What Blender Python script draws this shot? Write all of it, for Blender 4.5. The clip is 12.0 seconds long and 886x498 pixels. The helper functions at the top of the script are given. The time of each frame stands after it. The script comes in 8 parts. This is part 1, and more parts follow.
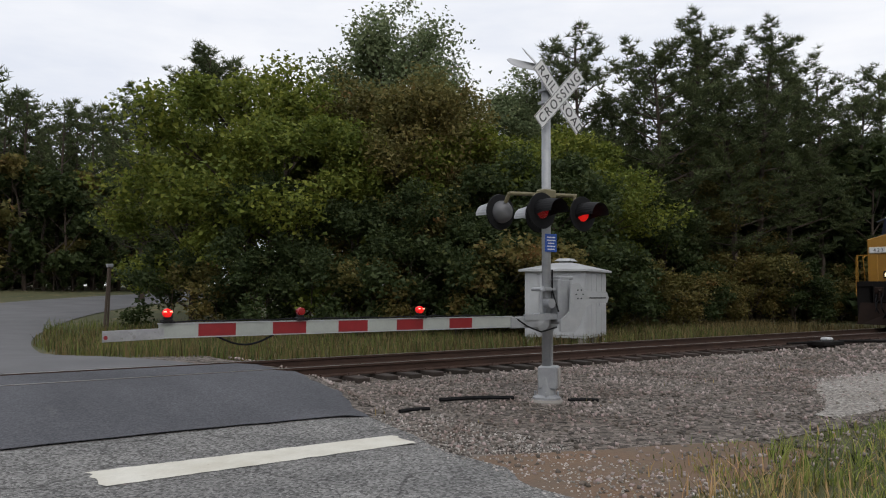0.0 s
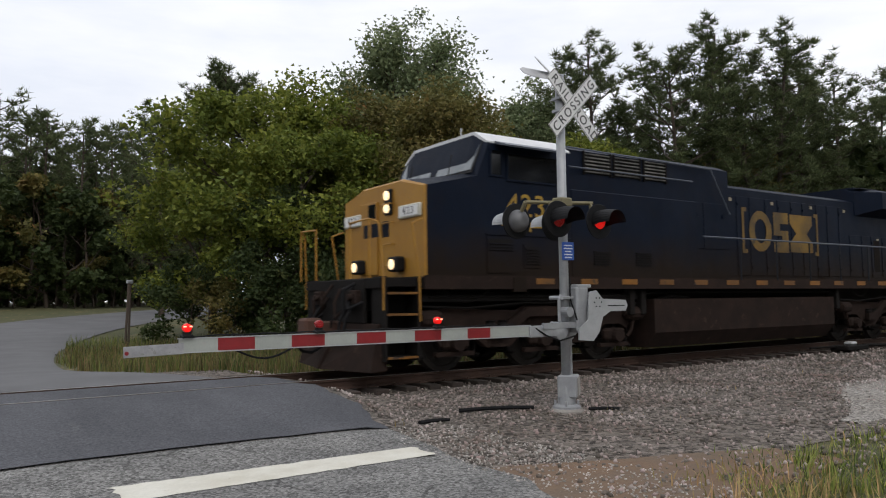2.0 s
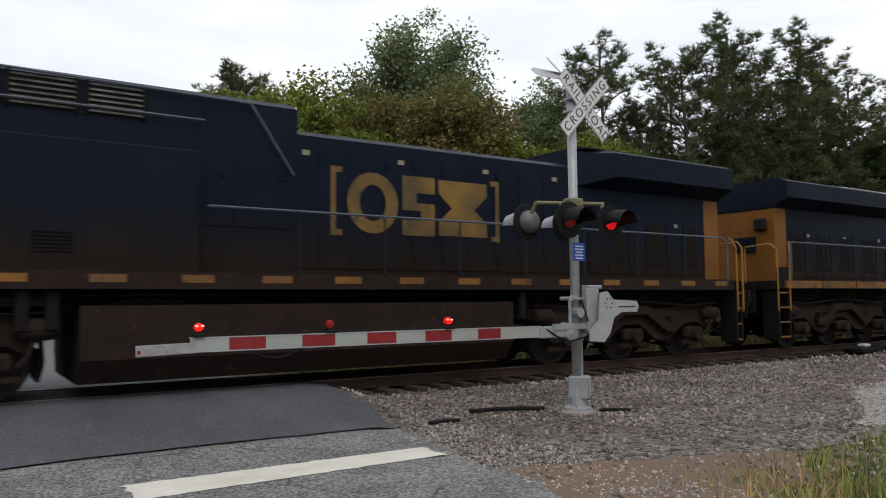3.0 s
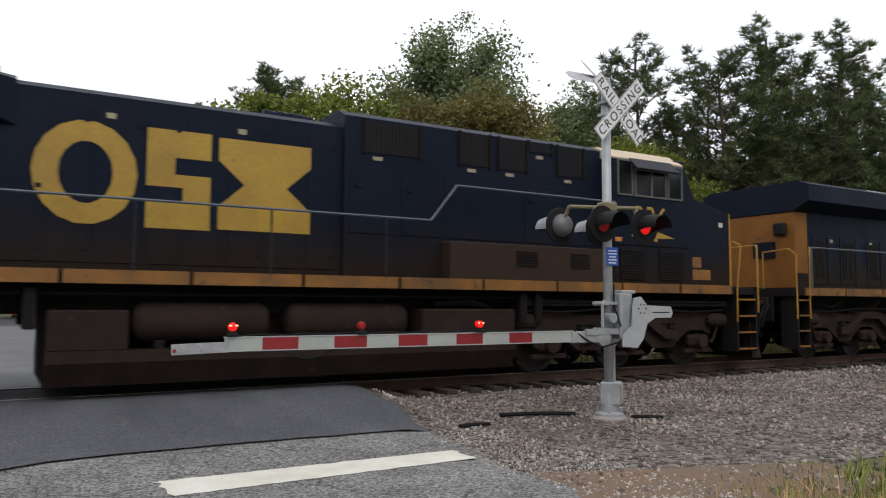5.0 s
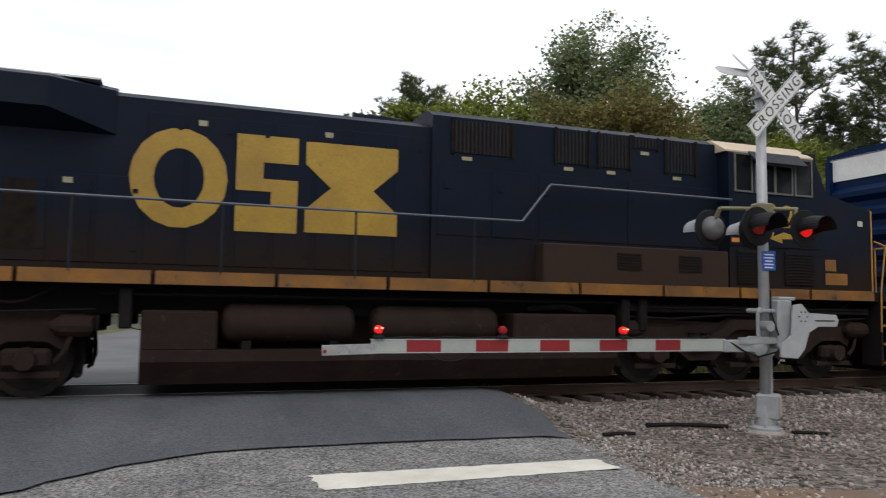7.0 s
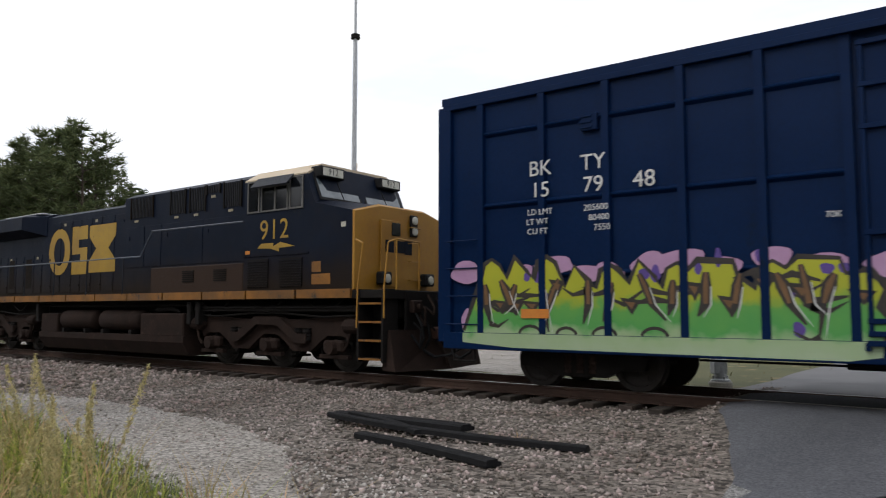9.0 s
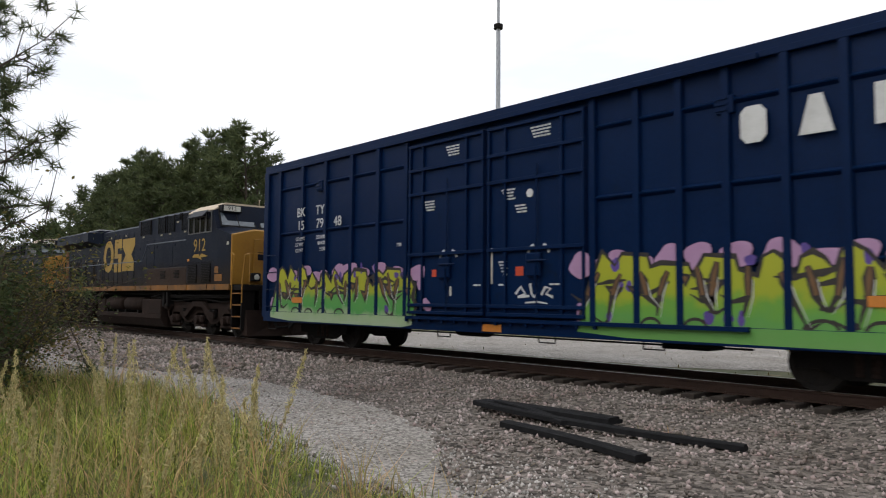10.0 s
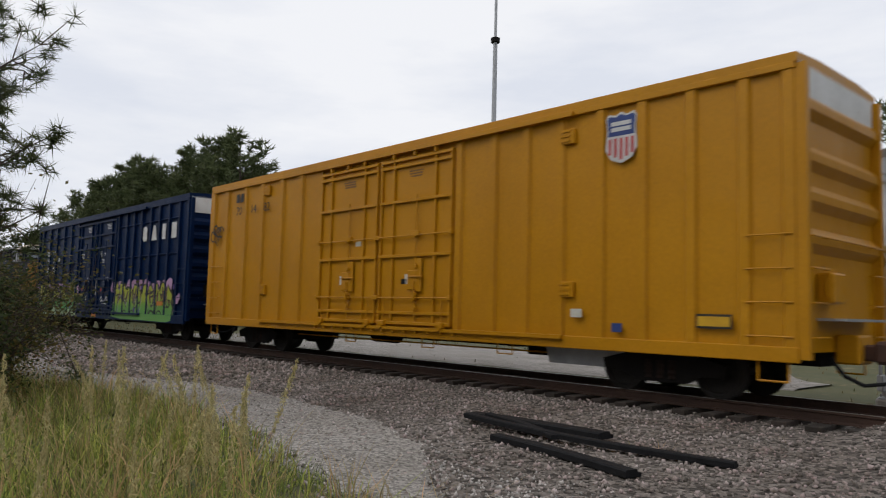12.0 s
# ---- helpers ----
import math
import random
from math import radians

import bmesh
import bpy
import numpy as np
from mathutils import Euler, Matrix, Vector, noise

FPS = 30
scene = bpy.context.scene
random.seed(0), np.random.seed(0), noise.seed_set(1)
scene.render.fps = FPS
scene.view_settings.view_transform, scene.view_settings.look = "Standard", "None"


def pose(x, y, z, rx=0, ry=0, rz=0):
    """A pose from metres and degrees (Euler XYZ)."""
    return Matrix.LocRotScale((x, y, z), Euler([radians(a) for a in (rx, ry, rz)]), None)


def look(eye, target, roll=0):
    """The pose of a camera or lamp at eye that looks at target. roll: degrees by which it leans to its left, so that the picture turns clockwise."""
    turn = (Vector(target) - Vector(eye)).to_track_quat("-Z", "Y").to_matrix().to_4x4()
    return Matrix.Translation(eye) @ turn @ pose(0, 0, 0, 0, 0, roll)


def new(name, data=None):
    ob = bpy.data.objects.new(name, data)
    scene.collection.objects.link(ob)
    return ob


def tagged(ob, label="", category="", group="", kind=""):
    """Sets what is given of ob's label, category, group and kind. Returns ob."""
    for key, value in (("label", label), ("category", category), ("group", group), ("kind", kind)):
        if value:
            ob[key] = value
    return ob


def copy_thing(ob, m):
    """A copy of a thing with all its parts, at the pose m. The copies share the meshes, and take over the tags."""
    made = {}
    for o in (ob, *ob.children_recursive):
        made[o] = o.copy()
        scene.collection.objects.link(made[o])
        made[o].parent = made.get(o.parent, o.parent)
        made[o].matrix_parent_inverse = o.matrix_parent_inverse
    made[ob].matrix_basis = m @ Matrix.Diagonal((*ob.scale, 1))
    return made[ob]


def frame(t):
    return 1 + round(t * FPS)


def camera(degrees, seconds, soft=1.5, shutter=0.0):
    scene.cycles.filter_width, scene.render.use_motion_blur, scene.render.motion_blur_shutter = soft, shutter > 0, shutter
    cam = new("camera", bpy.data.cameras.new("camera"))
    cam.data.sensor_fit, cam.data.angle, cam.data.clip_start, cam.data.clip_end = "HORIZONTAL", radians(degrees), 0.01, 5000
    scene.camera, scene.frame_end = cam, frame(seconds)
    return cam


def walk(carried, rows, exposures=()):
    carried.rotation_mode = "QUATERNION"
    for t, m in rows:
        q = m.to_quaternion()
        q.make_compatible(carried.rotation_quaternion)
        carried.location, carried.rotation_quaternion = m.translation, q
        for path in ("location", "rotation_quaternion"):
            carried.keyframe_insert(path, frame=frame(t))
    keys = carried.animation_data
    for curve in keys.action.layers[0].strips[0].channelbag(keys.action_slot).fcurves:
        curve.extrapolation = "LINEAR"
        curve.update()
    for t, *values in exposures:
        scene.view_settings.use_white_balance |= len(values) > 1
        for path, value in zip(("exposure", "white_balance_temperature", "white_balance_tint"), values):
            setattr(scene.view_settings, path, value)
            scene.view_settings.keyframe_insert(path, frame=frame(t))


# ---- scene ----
EYE = 1.6
cam = camera(61.3, 12.0, soft=1.1, shutter=0.15)
# seconds, yaw, pitch, roll of a hand-held camera that pans on one spot
PAN = [
    (0.0, -35.51, 3.15, -0.31),
    (0.5, -35.08, 3.41, 0.04),
    (1.0, -34.76, 3.67, 0.41),
    (1.5, -34.54, 3.85, 0.63),
    (2.0, -34.17, 3.95, 0.69),
    (2.5, -33.69, 3.98, 0.63),
    (4.5, -32.27, 4.21, -0.12),
    (5.0, -30.96, 4.22, -0.29),
    (5.5, -29.04, 3.75, -1.20),
    (6.0, -27.25, 3.53, -1.60),
    (6.5, -25.58, 3.91, -1.06),
    (6.7, -24.61, 4.17, -1.02),
    (8.3, 20.19, 5.02, -0.36),
    (8.5, 25.50, 5.04, -0.52),
    (9.0, 37.09, 4.70, -0.06),
    (9.5, 44.77, 4.11, -0.19),
    (10.0, 48.12, 3.86, -0.49),
    (10.5, 49.06, 3.98, -0.49),
    (11.0, 50.21, 4.07, -0.55),
    (11.5, 50.20, 4.17, -0.95),
    (12.0, 47.55, 4.76, -1.46),
]
EXPOSURE = [(0.0, 0.1), (1.5, 0.2), (2.5, 0.2), (4.5, 0.45), (5.5, 0.5), (6.5, 0.45), (8.3, 0.4), (9.5, 0.4), (10.5, 0.4), (11.5, 0.03), (12.0, 0.0)]
walk(cam, [(t, pose(0, 0, EYE, 90 + pitch, roll, yaw)) for t, yaw, pitch, roll in PAN], EXPOSURE)

# ---- light ----
SUN_ELEV, SUN_AZ = 48.0, 200.0
world = bpy.data.worlds.new("overcast_sky")
scene.world = world
world.use_nodes = True
wn = world.node_tree.nodes
wl = world.node_tree.links
wn.clear()
w_out = wn.new("ShaderNodeOutputWorld")
w_bg = wn.new("ShaderNodeBackground")
w_sky = wn.new("ShaderNodeTexSky")
w_sky.sky_type = "NISHITA"
w_sky.sun_disc = False
w_sky.sun_elevation = radians(SUN_ELEV)
w_sky.sun_rotation = radians(SUN_AZ)
w_sky.dust_density = 4.0
w_sky.air_density = 1.0
# a closed cloud deck: soft white with slightly darker, bluish folds
w_co = wn.new("ShaderNodeTexCoord")
w_map = wn.new("ShaderNodeMapping")
w_map.inputs["Scale"].default_value = (2.2, 2.2, 9.0)
w_noise = wn.new("ShaderNodeTexNoise")
w_noise.inputs["Scale"].default_value = 1.3
w_noise.inputs["Detail"].default_value = 6.0
w_noise.inputs["Roughness"].default_value = 0.55
w_ramp = wn.new("ShaderNodeValToRGB")
w_ramp.color_ramp.elements[0].position = 0.34
w_ramp.color_ramp.elements[0].color = (9.3, 9.7, 10.7, 1)
w_ramp.color_ramp.elements[1].position = 0.62
w_ramp.color_ramp.elements[1].color = (11.4, 11.5, 11.9, 1)
w_mix = wn.new("ShaderNodeMixRGB")
w_mix.inputs["Fac"].default_value = 0.9
wl.new(w_co.outputs["Generated"], w_map.inputs["Vector"])
wl.new(w_map.outputs["Vector"], w_noise.inputs["Vector"])
wl.new(w_noise.outputs["Fac"], w_ramp.inputs["Fac"])
wl.new(w_sky.outputs["Color"], w_mix.inputs["Color1"])
wl.new(w_ramp.outputs["Color"], w_mix.inputs["Color2"])
wl.new(w_mix.outputs["Color"], w_bg.inputs["Color"])
w_bg.inputs["Strength"].default_value = 0.085
wl.new(w_bg.outputs["Background"], w_out.inputs["Surface"])

sun_data = bpy.data.lights.new("sun", "SUN")
sun_data.energy = 0.6
sun_data.angle = radians(25)
sun_data.color = (1.0, 0.96, 0.9)
sun = new("sun", sun_data)
sun_dir = Vector((math.sin(radians(SUN_AZ)) * math.cos(radians(SUN_ELEV)), math.cos(radians(SUN_AZ)) * math.cos(radians(SUN_ELEV)), math.sin(radians(SUN_ELEV))))
sun.matrix_world = look(sun_dir * 50, (0, 0, 0))

# ---- materials ----


def material(name, a, b=None, rough=0.7, metal=0.0, scale=6.0, fine=60.0, bump=0.15, grit=0.25, spots=None, spot_at=0.62, coords="Object", stretch=(1, 1, 1), island=0.0, object_random=0.0, spec=0.5, emit=0.0, dirt=None, distance=0.01, dent=0.0):
    """Two colours by a broad noise, darkened by a fine one, with relief; spots: worn or dirty patches; dirt: (colour, z0, z1) grime that
    thins out upwards with a ragged edge."""
    m = bpy.data.materials.new(name)
    m.use_nodes = True
    n, l = m.node_tree.nodes, m.node_tree.links
    bs = n["Principled BSDF"]
    co = n.new("ShaderNodeTexCoord")
    mp = n.new("ShaderNodeMapping")
    mp.inputs["Scale"].default_value = stretch
    l.new(co.outputs[coords], mp.inputs["Vector"])

    def noise_tex(s, d=5.0, r=0.6):
        t = n.new("ShaderNodeTexNoise")
        t.inputs["Scale"].default_value, t.inputs["Detail"].default_value, t.inputs["Roughness"].default_value = s, d, r
        l.new(mp.outputs["Vector"], t.inputs["Vector"])
        return t.outputs["Fac"]

    def mix(fac, c1, c2, kind="MIX"):
        x = n.new("ShaderNodeMixRGB")
        x.blend_type = kind
        for sock, v in (("Fac", fac), ("Color1", c1), ("Color2", c2)):
            if isinstance(v, (tuple, list)):
                x.inputs[sock].default_value = (*v[:3], 1)
            elif isinstance(v, float):
                x.inputs[sock].default_value = v
            else:
                l.new(v, x.inputs[sock])
        return x.outputs["Color"]

    def span(v, lo, hi, a0=0.0, a1=1.0):
        r = n.new("ShaderNodeMapRange")
        r.inputs["From Min"].default_value, r.inputs["From Max"].default_value = lo, hi
        r.inputs["To Min"].default_value, r.inputs["To Max"].default_value = a0, a1
        l.new(v, r.inputs["Value"])
        return r.outputs["Result"]

    b = b or tuple(c * 0.75 for c in a)
    broad = noise_tex(scale)
    thin = noise_tex(fine, 3.0, 0.7)
    col = mix(span(broad, 0.35, 0.65), a, b)
    if island or object_random:
        if island:
            g = n.new("ShaderNodeNewGeometry")
            rnd, amount = g.outputs["Random Per Island"], island
        else:
            g = n.new("ShaderNodeObjectInfo")
            rnd, amount = g.outputs["Random"], object_random
        hs = n.new("ShaderNodeHueSaturation")
        l.new(span(rnd, 0, 1, 1 - amount, 1 + amount), hs.inputs["Value"])
        l.new(span(rnd, 0, 1, 0.5 + amount * 0.05, 0.5 - amount * 0.05), hs.inputs["Hue"])
        l.new(col, hs.inputs["Color"])
        col = hs.outputs["Color"]
    col = mix(span(thin, 0.3, 0.7, grit, 0.0), col, tuple(c * 0.35 for c in a))
    if spots:
        col = mix(span(noise_tex(scale * 2.3, 8.0, 0.7), spot_at, spot_at + 0.08), col, spots)
    if dirt:
        dc, z0, z1 = dirt
        sp = n.new("ShaderNodeSeparateXYZ")
        l.new(co.outputs["Object"], sp.inputs["Vector"])
        up = span(sp.outputs["Z"], z0, z1, 1.0, 0.0)
        ad = n.new("ShaderNodeMath")
        ad.operation = "MULTIPLY_ADD"
        l.new(noise_tex(1.7, 6.0, 0.65), ad.inputs[0])
        ad.inputs[1].default_value = 1.1
        ad2 = n.new("ShaderNodeMath")
        ad2.operation = "ADD"
        l.new(up, ad2.inputs[0])
        ad2.inputs[1].default_value = -0.55
        l.new(ad2.outputs[0], ad.inputs[2])
        col = mix(span(ad.outputs[0], 0.0, 0.9), col, dc)
    l.new(col, bs.inputs["Base Color"])
    bs.inputs["Metallic"].default_value = metal
    bs.inputs["Specular IOR Level"].default_value = spec
    l.new(span(thin, 0.3, 0.7, max(rough - 0.08, 0.02), min(rough + 0.1, 1.0)), bs.inputs["Roughness"])
    if bump:
        bp = n.new("ShaderNodeBump")
        bp.inputs["Strength"].default_value = bump
        bp.inputs["Distance"].default_value = distance
        l.new(thin, bp.inputs["Height"])
        if dent:
            wave = n.new("ShaderNodeBump")
            wave.inputs["Strength"].default_value, wave.inputs["Distance"].default_value = 0.6, dent
            l.new(noise_tex(1.1, 2.0, 0.4), wave.inputs["Height"])
            l.new(wave.outputs["Normal"], bp.inputs["Normal"])
        l.new(bp.outputs["Normal"], bs.inputs["Normal"])
    if emit:
        l.new(col, bs.inputs["Emission Color"])
        bs.inputs["Emission Strength"].default_value = emit
    return m


def speckled(m, scale, low, high, cracks=0.0):
    """Adds single grains of differing tone, and a net of fine cracks, to a surface."""
    n, l = m.node_tree.nodes, m.node_tree.links
    bs = n["Principled BSDF"]
    src = bs.inputs["Base Color"].links[0].from_socket
    co = n.new("ShaderNodeTexCoord")
    vo = n.new("ShaderNodeTexVoronoi")
    vo.inputs["Scale"].default_value = scale
    l.new(co.outputs["Object"], vo.inputs["Vector"])
    sp = n.new("ShaderNodeSeparateColor")
    l.new(vo.outputs["Color"], sp.inputs["Color"])
    mr = n.new("ShaderNodeMapRange")
    mr.inputs["To Min"].default_value, mr.inputs["To Max"].default_value = low, high
    l.new(sp.outputs["Red"], mr.inputs["Value"])
    hs = n.new("ShaderNodeHueSaturation")
    l.new(src, hs.inputs["Color"])
    l.new(mr.outputs["Result"], hs.inputs["Value"])
    out = hs.outputs["Color"]
    if cracks:
        nz = n.new("ShaderNodeTexNoise")
        nz.inputs["Scale"].default_value, nz.inputs["Detail"].default_value = 1.6, 5.0
        l.new(co.outputs["Object"], nz.inputs["Vector"])
        ad = n.new("ShaderNodeMixRGB")
        ad.blend_type, ad.inputs["Fac"].default_value = "LINEAR_LIGHT", 0.25
        l.new(co.outputs["Object"], ad.inputs["Color1"])
        l.new(nz.outputs["Color"], ad.inputs["Color2"])
        vc = n.new("ShaderNodeTexVoronoi")
        vc.feature = "DISTANCE_TO_EDGE"
        vc.inputs["Scale"].default_value = cracks
        l.new(ad.outputs["Color"], vc.inputs["Vector"])
        cr = n.new("ShaderNodeMapRange")
        cr.inputs["From Min"].default_value, cr.inputs["From Max"].default_value = 0.002, 0.011
        cr.inputs["To Min"].default_value, cr.inputs["To Max"].default_value = 0.55, 0.0
        l.new(vc.outputs["Distance"], cr.inputs["Value"])
        mx = n.new("ShaderNodeMixRGB")
        mx.inputs["Color2"].default_value = (0.03, 0.029, 0.028, 1)
        l.new(cr.outputs["Result"], mx.inputs["Fac"])
        l.new(out, mx.inputs["Color1"])
        out = mx.outputs["Color"]
    l.new(out, bs.inputs["Base Color"])
    return m


def leaf_material(name, a, b, c, island=0.35):
    """Leaves: three greens by clump and by leaf, thin enough to let some light through."""
    m = material(name, a, b, rough=0.65, scale=0.35, fine=3.0, bump=0.0, grit=0.3, spots=c, spot_at=0.58, island=island, spec=0.25)
    n, l = m.node_tree.nodes, m.node_tree.links
    bs, out = n["Principled BSDF"], n["Material Output"]
    tr = n.new("ShaderNodeBsdfTranslucent")
    src = bs.inputs["Base Color"].links[0].from_socket
    l.new(src, tr.inputs["Color"])
    mx = n.new("ShaderNodeMixShader")
    mx.inputs["Fac"].default_value = 0.33
    l.new(bs.outputs["BSDF"], mx.inputs[1])
    l.new(tr.outputs["BSDF"], mx.inputs[2])
    l.new(mx.outputs["Shader"], out.inputs["Surface"])
    return m


def glow(name, colour, strength):
    m = bpy.data.materials.new(name)
    m.use_nodes = True
    bs = m.node_tree.nodes["Principled BSDF"]
    bs.inputs["Base Color"].default_value = (*colour, 1)
    bs.inputs["Emission Color"].default_value = (*colour, 1)
    bs.inputs["Emission Strength"].default_value = strength
    bs.inputs["Roughness"].default_value = 0.2
    return m


M = {}
M["old_asphalt"] = speckled(material("old_asphalt", (0.27, 0.265, 0.255), (0.17, 0.168, 0.165), 0.95, scale=1.1, fine=38, bump=0.9, grit=0.8, spots=(0.12, 0.115, 0.11), spot_at=0.6, spec=0.2), 46, 0.4, 1.65, 0.75)
M["new_asphalt"] = speckled(material("new_asphalt", (0.112, 0.114, 0.126), (0.074, 0.076, 0.085), 0.85, scale=0.7, fine=60, bump=0.45, grit=0.4, spots=(0.115, 0.116, 0.12), spot_at=0.62, stretch=(1, 0.35, 1), spec=0.2), 60, 0.7, 1.35)
M["far_asphalt"] = material("far_asphalt", (0.15, 0.15, 0.155), (0.11, 0.11, 0.115), 0.9, scale=0.6, fine=20, bump=0.2)
M["line_paint"] = material("line_paint", (0.72, 0.7, 0.62), (0.6, 0.57, 0.48), 0.7, scale=2.2, fine=40, bump=0.35, grit=0.2, spots=(0.36, 0.31, 0.22), spot_at=0.64)
M["gravel_bed"] = speckled(material("gravel_bed", (0.24, 0.21, 0.185), (0.16, 0.135, 0.115), 0.95, scale=0.8, fine=24, bump=1.0, grit=0.9, distance=0.04, spec=0.15), 17, 0.25, 1.7)
M["fine_gravel"] = speckled(material("fine_gravel", (0.385, 0.36, 0.33), (0.28, 0.255, 0.225), 0.95, scale=0.7, fine=40, bump=0.8, grit=0.6, distance=0.02, spec=0.15), 30, 0.45, 1.5)
M["soil"] = material("soil", (0.2, 0.12, 0.07), (0.15, 0.115, 0.085), 0.95, scale=0.9, fine=25, bump=0.6, grit=0.5)
M["grass_ground"] = material("grass_ground", (0.1, 0.095, 0.035), (0.06, 0.07, 0.025), 0.95, scale=0.5, fine=14, bump=0.5, grit=0.5, spots=(0.2, 0.15, 0.07), spot_at=0.57)
M["rail_side"] = material("rail_side", (0.07, 0.038, 0.026), (0.05, 0.028, 0.02), 0.85, 0.2, scale=3, fine=50, bump=0.3)
M["rail_top"] = material("rail_top", (0.45, 0.42, 0.4), (0.35, 0.33, 0.31), 0.35, 0.9, scale=3, fine=60, bump=0.05)
M["tie_wood"] = material("tie_wood", (0.05, 0.036, 0.027), (0.03, 0.022, 0.018), 0.9, scale=4, fine=40, bump=0.6, object_random=0.4)
M["galv"] = material("galv", (0.4, 0.41, 0.42), (0.3, 0.31, 0.325), 0.5, 0.35, scale=4, fine=45, bump=0.08, grit=0.2, spots=(0.24, 0.22, 0.2), spot_at=0.66)
M["black_paint"] = material("black_paint", (0.009, 0.009, 0.01), (0.014, 0.014, 0.015), 0.6, scale=6, fine=50, bump=0.08, spec=0.15)
M["white_sheet"] = material("white_sheet", (0.75, 0.75, 0.74), (0.66, 0.66, 0.65), 0.5, scale=3, fine=30, bump=0.03, grit=0.12)
M["letter_black"] = material("letter_black", (0.02, 0.02, 0.02), (0.03, 0.03, 0.03), 0.6, bump=0.0)
M["arm_white"] = material("arm_white", (0.37, 0.39, 0.36), (0.32, 0.34, 0.315), 0.45, scale=4, fine=40, bump=0.05, grit=0.15)
M["arm_red"] = material("arm_red", (0.25, 0.014, 0.018), (0.2, 0.012, 0.015), 0.4, scale=4, fine=40, bump=0.05, grit=0.15)
M["bungalow"] = material("bungalow", (0.5, 0.51, 0.52), (0.42, 0.43, 0.44), 0.5, 0.1, scale=1.5, fine=25, bump=0.06, grit=0.15)
M["concrete"] = material("concrete", (0.34, 0.32, 0.29), (0.26, 0.24, 0.22), 0.9, scale=3, fine=40, bump=0.4)
M["blue_sign"] = material("blue_sign", (0.02, 0.09, 0.42), (0.02, 0.08, 0.36), 0.45, bump=0.0)
M["rubber"] = material("rubber", (0.011, 0.011, 0.012), (0.018, 0.018, 0.019), 0.8, scale=8, fine=40, bump=0.4, spec=0.12)
M["bark"] = material("bark", (0.085, 0.062, 0.045), (0.05, 0.038, 0.03), 0.95, scale=3, fine=16, bump=0.9, stretch=(1, 1, 0.25))
M["leaf_yellow"] = leaf_material("leaf_yellow", (0.2, 0.225, 0.035), (0.12, 0.16, 0.03), (0.26, 0.25, 0.04))
M["leaf_rust"] = leaf_material("leaf_rust", (0.19, 0.15, 0.045), (0.125, 0.13, 0.04), (0.23, 0.12, 0.045))
M["leaf_green"] = leaf_material("leaf_green", (0.06, 0.085, 0.027), (0.04, 0.058, 0.02), (0.1, 0.11, 0.03))
M["leaf_grey"] = leaf_material("leaf_grey", (0.2, 0.24, 0.12), (0.15, 0.19, 0.09), (0.25, 0.28, 0.13))
M["needle"] = leaf_material("needle", (0.11, 0.135, 0.055), (0.075, 0.098, 0.04), (0.145, 0.16, 0.065))
M["grass_green"] = leaf_material("grass_green", (0.34, 0.39, 0.085), (0.21, 0.285, 0.06), (0.47, 0.42, 0.17), 0.8)
M["grass_straw"] = leaf_material("grass_straw", (0.45, 0.36, 0.16), (0.34, 0.245, 0.1), (0.3, 0.28, 0.09), 0.8)
M["verge_green"] = leaf_material("verge_green", (0.27, 0.32, 0.08), (0.17, 0.23, 0.055), (0.42, 0.37, 0.16), 0.8)
M["bank_straw"] = leaf_material("bank_straw", (0.2, 0.165, 0.07), (0.14, 0.11, 0.045), (0.12, 0.12, 0.045), 0.6)
M["bank_green"] = leaf_material("bank_green", (0.14, 0.17, 0.045), (0.09, 0.12, 0.035), (0.2, 0.18, 0.07), 0.6)
M["red_on"] = glow("red_on", (0.9, 0.012, 0.01), 3.0)
M["red_core"] = glow("red_core", (1.0, 0.3, 0.2), 2.0)

# ---- building blocks ----


def thing(name, label, category, at=(0, 0, 0), rz=0.0, group="", kind=""):
    ob = new(name)
    ob.empty_display_size = 0.1
    ob.matrix_basis = pose(*at, 0, 0, rz)
    return tagged(ob, label, category, group, kind)


def finish(name, bm, mat, smooth=False):
    me = bpy.data.meshes.new(name)
    bmesh.ops.recalc_face_normals(bm, faces=bm.faces)
    if smooth:
        for f in bm.faces:
            f.smooth = len(f.verts) < 9
    bm.to_mesh(me)
    bm.free()
    me.materials.append(mat)
    return me


def part(name, bm, mat, parent=None, label="", smooth=False, at=None):
    ob = new(name, finish(name, bm, mat, smooth))
    if parent is not None:
        ob.parent = parent
    if at is not None:
        ob.matrix_basis = at
    return tagged(ob, label)


def structure(name, bm, mat, label, category, smooth=False):
    return tagged(part(name, bm, mat, None, "", smooth), label, category, "", "structure")


def box(bm, x0, x1, y0, y1, z0, z1, bevel=0.0, m=None):
    r = bmesh.ops.create_cube(bm, size=1.0)
    vs = r["verts"]
    for v in vs:
        v.co = Vector(((x0 + x1) / 2 + v.co.x * (x1 - x0), (y0 + y1) / 2 + v.co.y * (y1 - y0), (z0 + z1) / 2 + v.co.z * (z1 - z0)))
    if bevel:
        es = list({e for v in vs for e in v.link_edges})
        got = bmesh.ops.bevel(bm, geom=es, offset=bevel, segments=1, affect="EDGES")
        vs = list({v for f in got["faces"] for v in f.verts} | {v for v in vs if v.is_valid})
    if m is not None:
        for v in vs:
            v.co = m @ v.co
    return vs


